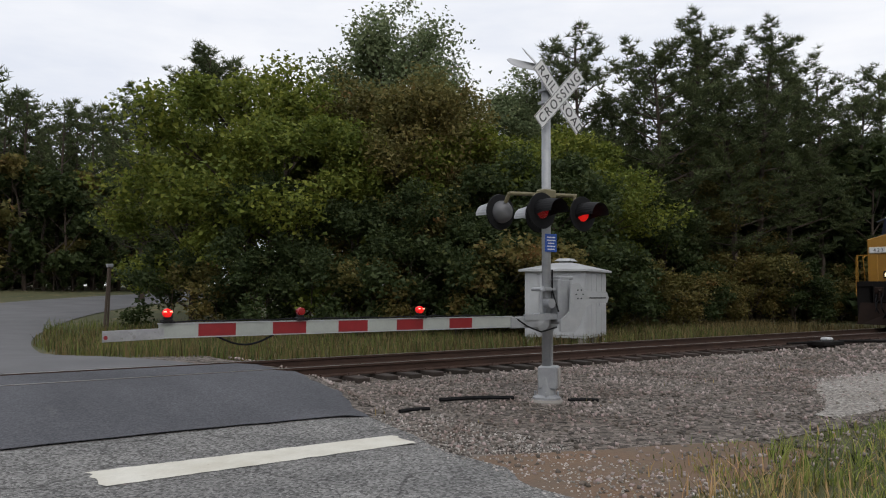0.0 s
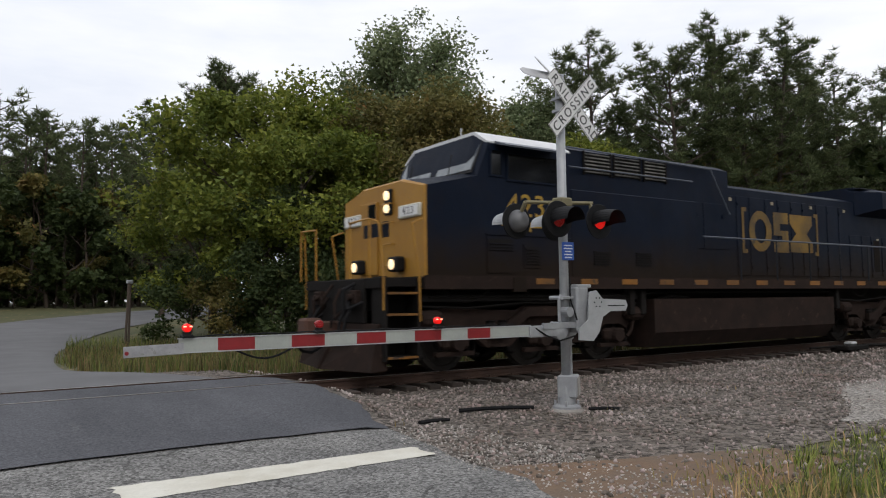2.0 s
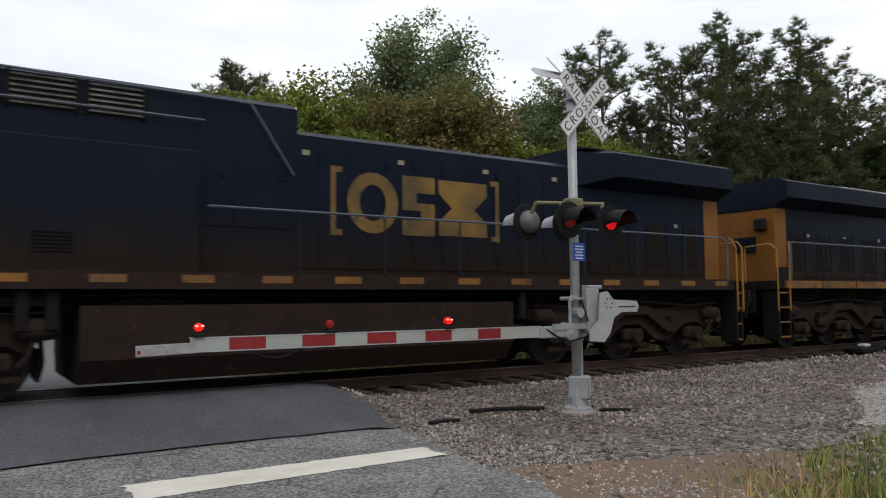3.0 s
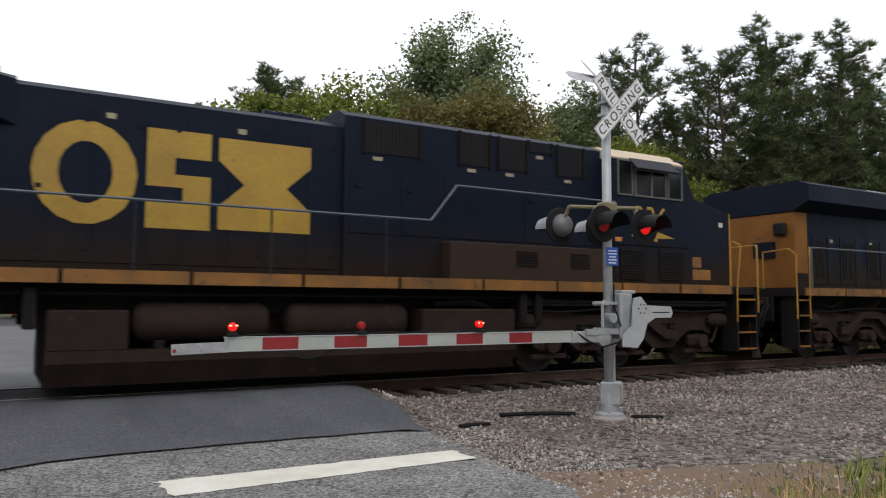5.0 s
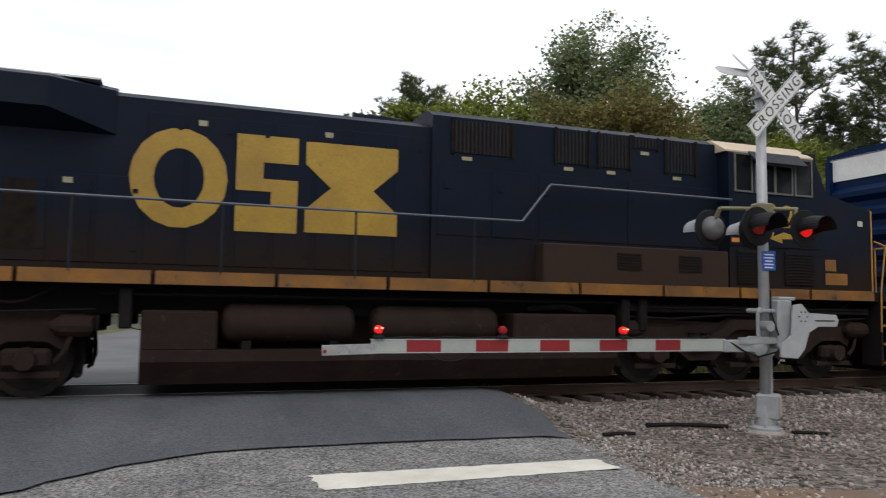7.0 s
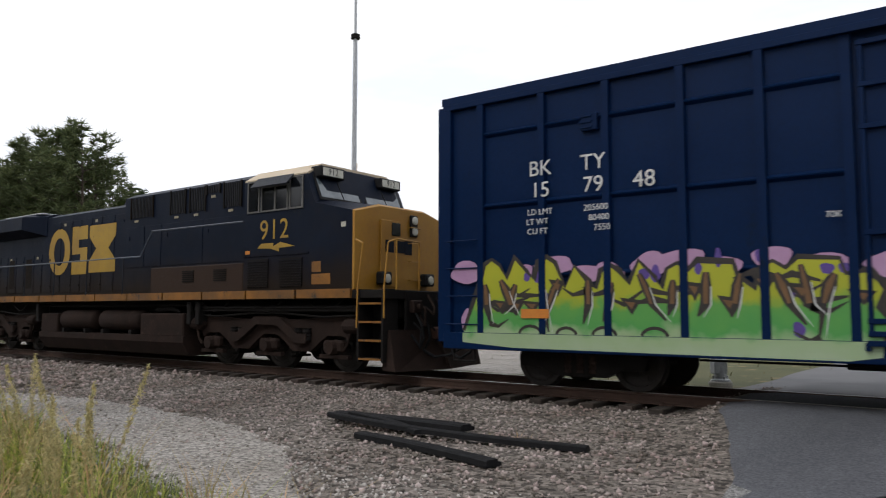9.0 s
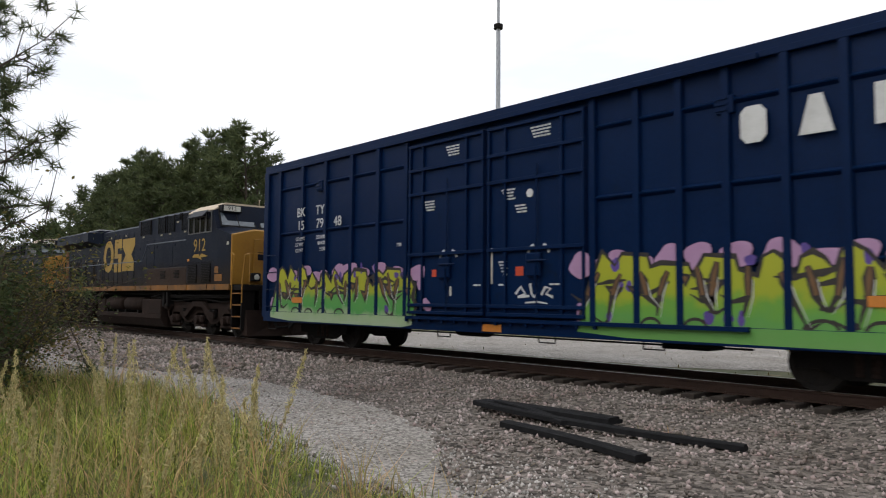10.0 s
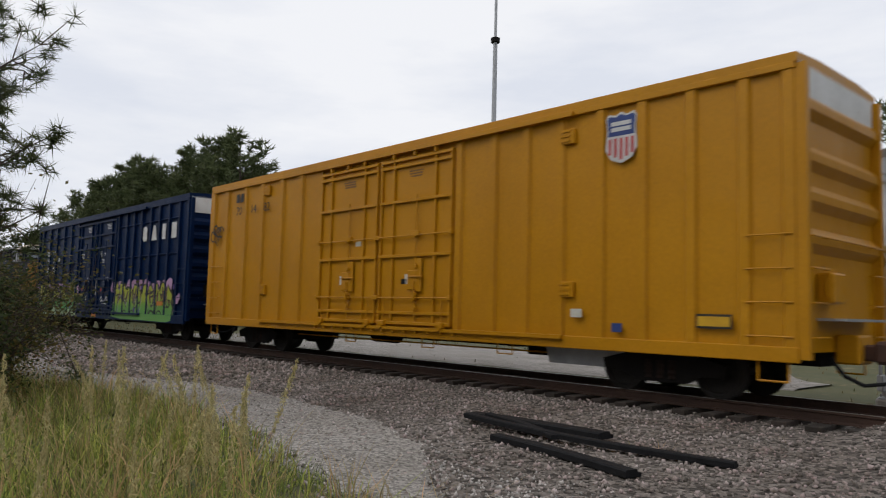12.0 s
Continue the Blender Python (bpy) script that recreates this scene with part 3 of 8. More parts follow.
M["frame_grey"] = material("frame_grey", (0.12, 0.115, 0.105), (0.08, 0.077, 0.07), 0.6, bump=0.0)
M["tan_label"] = material("tan_label", (0.36, 0.31, 0.2), (0.27, 0.23, 0.15), 0.6, bump=0.0)
M["rail_pipe"] = material("rail_pipe", (0.06, 0.075, 0.1), (0.09, 0.1, 0.12), 0.45, bump=0.0)
M["lamp_warm"] = glow("lamp_warm", (1.0, 0.75, 0.45), 1.1)
M["mesh_rust"] = material("mesh_rust", (0.009, 0.008, 0.0075), (0.02, 0.014, 0.01), 0.85, scale=9, fine=30, bump=0.3, spec=0.1)
M["box_blue"] = material("box_blue", (0.001, 0.011, 0.046), (0.0015, 0.0135, 0.054), 0.42, scale=0.5, fine=18, bump=0.05, grit=0.3, spots=(0.0035, 0.0105, 0.028), spot_at=0.62, spec=0.085, dent=0.05)
M["box_yellow"] = material("box_yellow", (0.5, 0.225, 0.003), (0.43, 0.19, 0.003), 0.42, scale=0.5, fine=18, bump=0.05, grit=0.25, spots=(0.34, 0.15, 0.005), spot_at=0.64, spec=0.25, dent=0.06)
M["box_white"] = material("box_white", (0.72, 0.72, 0.7), (0.6, 0.6, 0.57), 0.6, scale=1.2, fine=20, bump=0.05, grit=0.25, spots=(0.42, 0.36, 0.28), spot_at=0.64)
M["paint_white"] = material("paint_white", (0.62, 0.62, 0.6), (0.5, 0.5, 0.48), 0.6, scale=3, bump=0.0)
M["paint_pink"] = material("paint_pink", (0.42, 0.25, 0.4), (0.36, 0.2, 0.34), 0.6, scale=2, bump=0.0)
M["paint_violet"] = material("paint_violet", (0.09, 0.045, 0.26), (0.07, 0.04, 0.2), 0.6, scale=2, bump=0.0)
M["paint_grad"] = material("paint_grad", (0.33, 0.34, 0.012), (0.25, 0.3, 0.014), 0.5, scale=1.2, bump=0.0)
M["paint_black"] = material("paint_black", (0.012, 0.01, 0.01), (0.03, 0.022, 0.016), 0.6, bump=0.0)
M["paint_brown"] = material("paint_brown", (0.16, 0.08, 0.03), (0.12, 0.06, 0.02), 0.6, bump=0.0)
M["plate_orange"] = material("plate_orange", (0.55, 0.2, 0.02), (0.5, 0.17, 0.02), 0.6, bump=0.0)
M["paint_grad_green"] = material("paint_grad_green", (0.28, 0.32, 0.012), (0.2, 0.28, 0.014), 0.5, scale=1.2, bump=0.0)
M["plate_yellow"] = material("plate_yellow", (0.62, 0.36, 0.01), (0.55, 0.3, 0.01), 0.5, bump=0.0)
M["plate_red"] = material("plate_red", (0.55, 0.06, 0.015), (0.45, 0.05, 0.015), 0.6, bump=0.0)
M["shield_red"] = material("shield_red", (0.5, 0.06, 0.06), (0.42, 0.05, 0.05), 0.5, bump=0.0)
M["shield_blue"] = material("shield_blue", (0.02, 0.05, 0.2), (0.02, 0.04, 0.16), 0.5, bump=0.0)
M["coupler_rust"] = material("coupler_rust", (0.09, 0.04, 0.025), (0.06, 0.03, 0.02), 0.85, scale=4, fine=30, bump=0.4)



def sprayed_bands(m, stops):
    """Bands of spray paint that run into each other up the side, as the painter laid them on."""
    n, l = m.node_tree.nodes, m.node_tree.links
    bs = n["Principled BSDF"]
    co, sp, nz = n.new("ShaderNodeTexCoord"), n.new("ShaderNodeSeparateXYZ"), n.new("ShaderNodeTexNoise")
    nz.inputs["Scale"].default_value, nz.inputs["Detail"].default_value = 2.6, 3.0
    l.new(co.outputs["Object"], sp.inputs["Vector"])
    l.new(co.outputs["Object"], nz.inputs["Vector"])
    ad = n.new("ShaderNodeMath")
    ad.operation = "MULTIPLY_ADD"
    l.new(nz.outputs["Fac"], ad.inputs[0])
    ad.inputs[1].default_value = 0.7
    l.new(sp.outputs["Z"], ad.inputs[2])
    mr = n.new("ShaderNodeMapRange")
    mr.inputs["From Min"].default_value, mr.inputs["From Max"].default_value = 0.85, 2.55
    l.new(ad.outputs[0], mr.inputs["Value"])
    rp = n.new("ShaderNodeValToRGB")
    while len(rp.color_ramp.elements) < len(stops):
        rp.color_ramp.elements.new(0.5)
    for e, (p, c) in zip(rp.color_ramp.elements, stops):
        e.position, e.color = p, (*c, 1)
    l.new(mr.outputs["Result"], rp.inputs["Fac"])
    l.new(rp.outputs["Color"], bs.inputs["Base Color"])


sprayed_bands(M["paint_grad"], [(0.08, (0.3, 0.38, 0.24)), (0.24, (0.26, 0.36, 0.19)), (0.34, (0.06, 0.26, 0.055)), (0.5, (0.085, 0.28, 0.05)), (0.6, (0.3, 0.33, 0.012)), (1.0, (0.36, 0.36, 0.012))])
sprayed_bands(M["paint_grad_green"], [(0.1, (0.11, 0.27, 0.06)), (0.3, (0.09, 0.27, 0.05)), (0.42, (0.12, 0.29, 0.03)), (0.55, (0.28, 0.33, 0.012)), (1.0, (0.34, 0.35, 0.012))])
RIDE = []
SPIN = []


def loft(bm, sections):
    rings = [[bm.verts.new(p) for p in s] for s in sections]
    k = len(rings[0])
    for a, b in zip(rings, rings[1:]):
        for i in range(k):
            j = (i + 1) % k
            bm.faces.new((a[i], a[j], b[j], b[i]))
    bm.faces.new(rings[0][::-1])
    bm.faces.new(rings[-1])


def hull(x, half, low, shoulder, ridge, ridge_half):
    return [(x, -half, low), (x, -half, shoulder), (x, -ridge_half, ridge), (x, ridge_half, ridge), (x, half, shoulder), (x, half, low)]


def bars_mesh(bm, x0, x1, y0, y1, zs, t):
    for z in zs:
        box(bm, x0, x1, y0, y1, z - t / 2, z + t / 2)


def flat_shape(bm, pts, y, t=0.004):
    """A flat painted shape of (x, z) points on a side at y."""
    prism(bm, pts, "y", y, y + (t if y > 0 else -t))


def ring_pts(cx, cz, rx, rz, a0, a1, n):
    return [(cx + rx * math.cos(radians(a0 + (a1 - a0) * i / n)), cz + rz * math.sin(radians(a0 + (a1 - a0) * i / n))) for i in range(n + 1)]


WHEEL_CACHE = {}


def wheelset_mesh(r):
    if r in WHEEL_CACHE:
        return WHEEL_CACHE[r]
    bm = bmesh.new()
    for s in (-1, 1):
        lathe(bm, [(r * 0.28, 0), (r * 0.3, 0.05), (r * 0.78, 0.03), (r * 0.82, 0.0), (r, 0.0), (r, 0.1), (r + 0.028, 0.115), (r + 0.028, 0.14), (r * 0.8, 0.14), (r * 0.3, 0.1)], (0, s * 0.82, 0), (0, -s, 0), 24)
        cyl(bm, (0, s * 0.8, 0), (0, s * 1.02, 0), 0.09, seg=10)
        for k in range(3):
            a = k * 2.094
            box(bm, r * 0.5 * math.cos(a) - 0.05, r * 0.5 * math.cos(a) + 0.05, min(s * 0.78, s * 0.8), max(s * 0.78, s * 0.8), r * 0.5 * math.sin(a) - 0.05, r * 0.5 * math.sin(a) + 0.05)
    cyl(bm, (0, -0.82, 0), (0, 0.82, 0), 0.085, seg=10)
    WHEEL_CACHE[r] = finish("wheelset", bm, M["wheel_steel"])
    return WHEEL_CACHE[r]


def loco_truck(parent, cx, axles, label):
    """A three-axle truck: cast side frames with dropped pedestals, springs, boxes and brake gear."""
    truck = None
    frame_bm = bmesh.new()
    a0, a1, a2 = axles
    under = []
    for a in axles:
        under += [(a - 0.75, 0.42)] if a != a0 else [(a0 - 0.85, 1.12), (a0 - 0.85, 0.92), (a0 - 0.55, 0.88)]
        under += [(a - 0.42, 0.66), (a - 0.22, 0.77), (a + 0.22, 0.77), (a + 0.42, 0.66)]
        under += [(a + 0.75, 0.42)] if a != a2 else [(a2 + 0.55, 0.88), (a2 + 0.85, 0.92), (a2 + 0.85, 1.12)]
    out = under + [(a2 + 0.3, 1.16), (a1 + 0.6, 1.1), (a1 + 0.4, 1.2), (a1 - 0.4, 1.2), (a1 - 0.6, 1.1), (a0 - 0.3, 1.16)]
    for s in (-1, 1):
        prism(frame_bm, out, "y", s * 1.02, s * 1.2)
    box(frame_bm, a0 - 0.7, a2 + 0.7, -0.6, 0.6, 0.78, 1.12)
    truck = part("truck", frame_bm, M["steel_grime"], parent, label)
    for a in axles:
        w = new("wheelset", wheelset_mesh(0.53))
        w.parent = truck
        w.matrix_basis = pose(a, 0, 0.53)
        SPIN.append((w, a, 0.53, parent))
    for a, d in ((a0 + 0.62, 1), (a1 + 0.62, 1), (a2 - 0.62, -1)):
        bm = bmesh.new()
        cyl(bm, (a + 0.35 * d, -0.62, 0.5), (a + 0.35 * d, 0.62, 0.5), 0.3, 0.3, 14)
        box(bm, a, a + 0.7 * d, -0.5, 0.5, 0.24, 0.7, 0.05) if d > 0 else box(bm, a - 0.7, a, -0.5, 0.5, 0.24, 0.7, 0.05)
        part("traction_motor", bm, M["steel_dark"], truck)
    for s in (-1, 1):
        for a, d in ((a0, -1), (a0, 1), (a1, -1), (a1, 1), (a2, -1), (a2, 1)):
            bm = bmesh.new()
            prism(bm, [(a + d * 0.54, 0.32), (a + d * 0.64, 0.34), (a + d * 0.62, 0.7), (a + d * 0.5, 0.78)], "y", s * 0.68, s * 0.84)
            tube(bm, [(a + d * 0.62, s * 0.95, 0.98), (a + d * 0.66, s * 0.95, 0.5), (a + d * 0.6, s * 0.95, 0.28)], 0.04)
            tube(bm, [(a + d * 0.6, s * 0.55, 0.3), (a + d * 0.6, s * 1.12, 0.3)], 0.03)
            part("brake_shoe", bm, M["steel_dark"], truck)
        for a in axles:
            bm = bmesh.new()
            box(bm, a - 0.3, a + 0.3, min(s * 1.12, s * 1.3), max(s * 1.12, s * 1.3), 0.42, 0.68, 0.05)
            cyl(bm, (a, s * 1.2, 0.53), (a, s * 1.4, 0.53), 0.17, 0.13, 12)
            box(bm, a - 0.42, a + 0.42, min(s * 1.14, s * 1.25), max(s * 1.14, s * 1.25), 0.3, 0.38)
            part("axle_box", bm, M["steel_grime"], truck)
        for a in (a0 + 0.95, a2 - 0.95):
            bm = bmesh.new()
            for dx in (-0.14, 0.14):
                lathe(bm, [(0.1, 0), (0.1, 0.05), (0.085, 0.07), (0.1, 0.1), (0.085, 0.14), (0.1, 0.18), (0.085, 0.22), (0.1, 0.26)], (a + dx, s * 1.24, 0.66), (0, 0, 1), 10)
            part("spring", bm, M["steel_dark"], truck)
        bm = bmesh.new()
        k = 1.24
        prism(bm, [(a1 - 1.3, 0.6), (a1 - 0.98, 0.6), (a1 - 0.35, 0.98), (a1 + 0.35, 0.98), (a1 + 0.98, 0.6), (a1 + 1.3, 0.6), (a1 + 1.3, 0.8), (a1 + 1.02, 0.8), (a1 + 0.4, 1.16), (a1 - 0.4, 1.16), (a1 - 1.02, 0.8), (a1 - 1.3, 0.8)], "y", s * k, s * (k + 0.1))
        part("equaliser", bm, M["steel_grime"], truck)
        for a, d in ((a0 - 0.55, 1), (a2 + 0.55, -1)):
            bm = bmesh.new()
            lathe(bm, [(0.05, -0.1), (0.13, -0.08), (0.15, 0.0), (0.15, 0.3), (0.12, 0.34), (0.06, 0.42)], (a - 0.15 * d, s * 1.27, 0.98), (d, 0, 0), 12)
            tube(bm, [(a, s * 1.3, 0.9), (a + 0.1 * d, s * 1.3, 0.62), (a + 0.2 * d, s * 1.28, 0.5)], 0.035)
            part("brake_cylinder", bm, M["steel_grime"], truck)
        bm = bmesh.new()
        tube(bm, [(a0 - 0.8, s * 1.28, 1.2), (a0 + 0.3, s * 1.3, 1.16), (a1 - 0.5, s * 1.3, 1.24), (a1 + 0.5, s * 1.3, 1.24), (a2 - 0.3, s * 1.3, 1.16), (a2 + 0.8, s * 1.28, 1.2)], 0.022)
        for a in (a0 + 0.2, a1, a2 - 0.2):
            pts = [(a - 0.55 + 0.11 * i, s * 1.34, 1.52 - 0.24 * math.sin(math.pi * i / 10)) for i in range(11)]
            tube(bm, pts, 0.02, 5)
        part("hose", bm, M["steel_dark"], truck)
    return truck


def steps_block(parent, x0, x1, lip):
    """Boarding steps at a corner, both sides."""
    for s in (-1, 1):
        bm = bmesh.new()
        for z in (1.45, 1.09, 0.73, 0.37):
            box(bm, x0, x1, min(s * 1.15, s * 1.53), max(s * 1.15, s * 1.53), z - 0.03, z)
        for x in (x0 - 0.025, x1 + 0.025):
            prism(bm, [(x - 0.025, 0.3), (x + 0.025, 0.3), (x + 0.025, 1.72), (x - 0.025, 1.72)], "y", s * 1.1, s * 1.54)
        box(bm, x0, x1, min(s * 1.08, s * 1.12), max(s * 1.08, s * 1.12), 0.3, 1.7)
        st = part("steps", bm, M["steel_dark"], parent)
        for z in (1.45, 1.09, 0.73, 0.37):
            bm = bmesh.new()
            box(bm, x0, x1, min(s * 1.53, s * 1.545), max(s * 1.53, s * 1.545), z - 0.035, z + 0.005)
            part("step_edge", bm, lip, st, "worn yellow step edge")


def logo_shapes(parent, x0, x1, z0, z1, y, brackets):
    """Three bold yellow shapes: a ring, a stepped block and a waisted block."""
    w, h, zc = x1 - x0, z1 - z0, (z0 + z1) / 2
    for s in (-1, 1):
        yy = s * y

        def fx(u):
            return x0 + w * u if s < 0 else x1 - w * u
        bm = bmesh.new()
        o = [(fx(0.17 + 0.17 * math.cos(radians(a))), zc + h * 0.5 * math.sin(radians(a))) for a in range(0, 361, 20)]
        i = [(fx(0.17 + 0.088 * math.cos(radians(a))), zc + h * 0.3 * math.sin(radians(a))) for a in range(0, 361, 20)]
        t = -0.004 if s < 0 else 0.004
        rings = [[bm.verts.new((px, yy + d, pz)) for px, pz in loop[:-1]] for loop, d in ((o, 0), (o, t), (i, t), (i, 0))]
        for ra, rb in zip(rings, rings[1:]):
            for k in range(len(ra)):
                j = (k + 1) % len(ra)
                bm.faces.new((ra[k], ra[j], rb[j], rb[k]))
        part("painted_emblem", bm, M["logo_faded" if brackets else "logo_yellow"], parent, "bold yellow painted ring shape")
        bm = bmesh.new()
        for pts in ([(0.37, 0.55), (0.37, 1.0), (0.6, 1.0), (0.6, 0.72), (0.47, 0.72), (0.47, 0.55)], [(0.37, 0.42), (0.37, 0.55), (0.6, 0.55), (0.6, 0.42)], [(0.5, 0.42), (0.5, 0.26), (0.37, 0.26), (0.37, 0.0), (0.6, 0.0), (0.6, 0.42)]):
            flat_shape(bm, [(fx(u), z0 + h * v) for u, v in pts], yy)
        part("painted_emblem", bm, M["logo_faded" if brackets else "logo_yellow"], parent, "bold yellow painted stepped block")
        bm = bmesh.new()
        for pts in ([(0.63, 0.98), (1.0, 0.98), (1.0, 0.74), (0.9, 0.5), (0.73, 0.5), (0.63, 0.74)], [(0.73, 0.5), (0.9, 0.5), (1.0, 0.26), (1.0, 0.02), (0.63, 0.02), (0.63, 0.26)]):
            flat_shape(bm, [(fx(u), z0 + h * v) for u, v in pts], yy)
        part("painted_emblem", bm, M["logo_faded" if brackets else "logo_yellow"], parent, "bold yellow painted waisted block")
        if brackets:
            for u, d in ((-0.1, 1), (1.1, -1)):
                bm = bmesh.new()
                flat_shape(bm, [(fx(u), z0 - 0.05), (fx(u + 0.03 * d), z0 - 0.05), (fx(u + 0.03 * d), z1 + 0.05), (fx(u), z1 + 0.05)], yy)
                flat_shape(bm, [(fx(u + 0.03 * d), z0 - 0.05), (fx(u + 0.07 * d), z0 - 0.05), (fx(u + 0.07 * d), z0 + 0.05), (fx(u + 0.03 * d), z0 + 0.05)], yy)
                flat_shape(bm, [(fx(u + 0.03 * d), z1 - 0.05), (fx(u + 0.07 * d), z1 - 0.05), (fx(u + 0.07 * d), z1 + 0.05), (fx(u + 0.03 * d), z1 + 0.05)], yy)
                part("painted_bracket", bm, M["logo_faded" if brackets else "logo_yellow"], parent)


def on_side(x, z, s, off):
    """The pose of writing on a side: s is -1 for the side towards -y."""
    return pose(x, s * off, z, 90, 0, 0 if s < 0 else 180)


def coupler(parent, x, d):
    bm = bmesh.new()
    box(bm, min(x, x + 0.75 * d), max(x, x + 0.75 * d), -0.12, 0.12, 0.72, 0.96, 0.03)
    box(bm, min(x + 0.6 * d, x + 0.95 * d), max(x + 0.6 * d, x + 0.95 * d), -0.2, 0.16, 0.68, 1.02, 0.05)
    part("coupler", bm, M["coupler_rust"], parent, "rusty cast steel coupler")
    bm = bmesh.new()
    tube(bm, [(x + 0.1 * d, -0.45, 0.75), (x + 0.3 * d, -0.48, 0.5), (x + 0.55 * d, -0.45, 0.38), (x + 0.8 * d, -0.3, 0.42), (x + 0.98 * d, -0.15, 0.55)], 0.03)
    part("air_hose", bm, M["rubber"], parent)


def locomotive(number, turn, offset, old, roof):
    """A six-axle road diesel, nose along +x, z from the rail's top. old: the earlier build with open grilles and a full-length tank."""
    tone = "white" if old else "tan"
    lo = thing("locomotive", "dirty dark blue freight locomotive with a %s cab roof" % tone, "locomotive", group="locomotives of the train")
    HW = 1.12
    # frame
    bm = bmesh.new()
    box(bm, -10.2, 10.3, -0.95, 0.95, 1.14, 1.54)
    box(bm, -10.45, 10.35, -1.5, 1.5, 1.54, 1.7, 0.01)
    box(bm, 3.9, 9.6, -1.35, 1.35, 1.28, 1.4)
    part("underframe", bm, M["steel_dark"], lo)
    for s in (-1, 1):
        if old:
            spans = [(-9.9 + 1.18 * k, -9.9 + 1.18 * k + 0.46) for k in range(16) if abs(-9.9 + 1.18 * k - 7.6) > 0.6]
            bm = bmesh.new()
            box(bm, -10.1, 9.6, min(s * 1.5, s * 1.55), max(s * 1.5, s * 1.55), 1.5, 1.74)
            part("side_sill", bm, M["steel_grime"], lo)
        else:
            spans = [(-10.1 + 1.64 * k, -10.1 + 1.64 * k + 1.58) for k in range(12)]
        for k, (x0, x1) in enumerate(spans):
            bm = bmesh.new()
            y0, y1 = (1.55, 1.556) if old else (1.5, 1.56)
            box(bm, x0, x1, min(s * y0, s * y1), max(s * y0, s * y1), 1.59 if old else 1.55, 1.70 if old else 1.735)
            part("sill_stripe", bm, M["stripe_yellow"], lo)
    # cab and nose
    bm = bmesh.new()
    loft(bm, [hull(6.1, 1.5, 1.71, 4.2, 4.45, 1.05), hull(8.14, 1.5, 1.71, 4.2, 4.45, 1.05), hull(8.17, 1.5, 1.71, 4.15, 4.42, 1.05), hull(8.42, 1.5, 1.71, 3.57, 3.66, 1.1), hull(9.53, 1.5, 1.71, 3.32, 3.5, 0.75)])
    cab = part("cab", bm, M["loco_blue"], lo)
    bm = bmesh.new()
    loft(bm, [hull(6.05, 1.46, 4.23, 4.26, 4.5, 1.07), hull(8.15, 1.46, 4.23, 4.26, 4.5, 1.07)])
    cyl(bm, (7.0, -0.6, 4.5), (7.0, -0.6, 4.56), 0.12)
    box(bm, 7.3, 7.55, -0.4, -0.2, 4.5, 4.58)
    tube(bm, [(7.9, 0.3, 4.5), (7.9, 0.3, 4.75)], 0.012)
    part("cab_roof", bm, roof, cab, "%s cab roof" % tone)
    bm = bmesh.new()
    loft(bm, [hull(9.53, 1.51, 1.71, 3.33, 3.52, 0.75), hull(9.58, 1.5, 1.73, 3.3, 3.48, 0.74)])
    box(bm, 9.58, 9.62, -0.75, -0.1, 1.8, 3.2, 0.01)
    for z in (1.95, 2.35, 2.75, 3.1):
        tube(bm, [(9.6, 0.15, z), (9.68, 0.15, z), (9.68, 0.5, z), (9.6, 0.5, z)], 0.012)
    nose = part("nose_front", bm, M["loco_yellow"], cab, "scuffed orange-yellow nose front")
    bm = bmesh.new()
    box(bm, 9.58, 9.64, 0.2, 0.45, 2.9, 3.38, 0.02)
    part("headlight_box", bm, M["black_paint"], nose)
    for z in (3.02, 3.26):
        bm = bmesh.new()
        lathe(bm, [(0.085, 0), (0.09, 0.03), (0.06, 0.045)], (9.635, 0.325, z), (1, 0, 0), 14)
        part("headlight", bm, M["lamp_warm"] if old else M["pale_label"], nose)
    bm = bmesh.new()
    box(bm, 9.61, 9.635, -0.42, -0.14, 2.88, 3.16, 0.008)
    part("door_window", bm, M["cab_glass"], nose)
    bm = bmesh.new()
    prism(bm, [(-0.62, 2.52), (-0.35, 2.52), (-0.35, 2.78), (-0.62, 2.78)], "x", 9.621, 9.626)
    prism(bm, [(-0.3, 2.52), (0.0, 2.52), (0.0, 2.78), (-0.3, 2.78)], "x", 9.621, 9.626)
    prism(bm, [(0.05, 2.5), (0.3, 2.5), (0.3, 2.8), (0.05, 2.8)], "x", 9.583, 9.588)
    part("painted_emblem", bm, M["loco_blue"], nose, "dark blue painted blocks")
    for y in (-0.72, 0.72):
        bm = bmesh.new()
        box(bm, 9.58, 9.78, y - 0.16, y + 0.16, 1.83, 2.1, 0.03)
        hous = part("ditch_light", bm, M["black_paint"], nose)
        bm = bmesh.new()
        lathe(bm, [(0.09, 0), (0.095, 0.02), (0.06, 0.035)], (9.775, y, 1.96), (1, 0, 0), 14)
        part("lens", bm, M["lamp_warm"] if old else M["pale_label"], hous)
    # number boards
    spots = ((9.59, 1.08, 2.9), (9.59, -1.08, 2.9)) if old else ((8.34, 0.95, 4.28), (8.34, -0.95, 4.28))
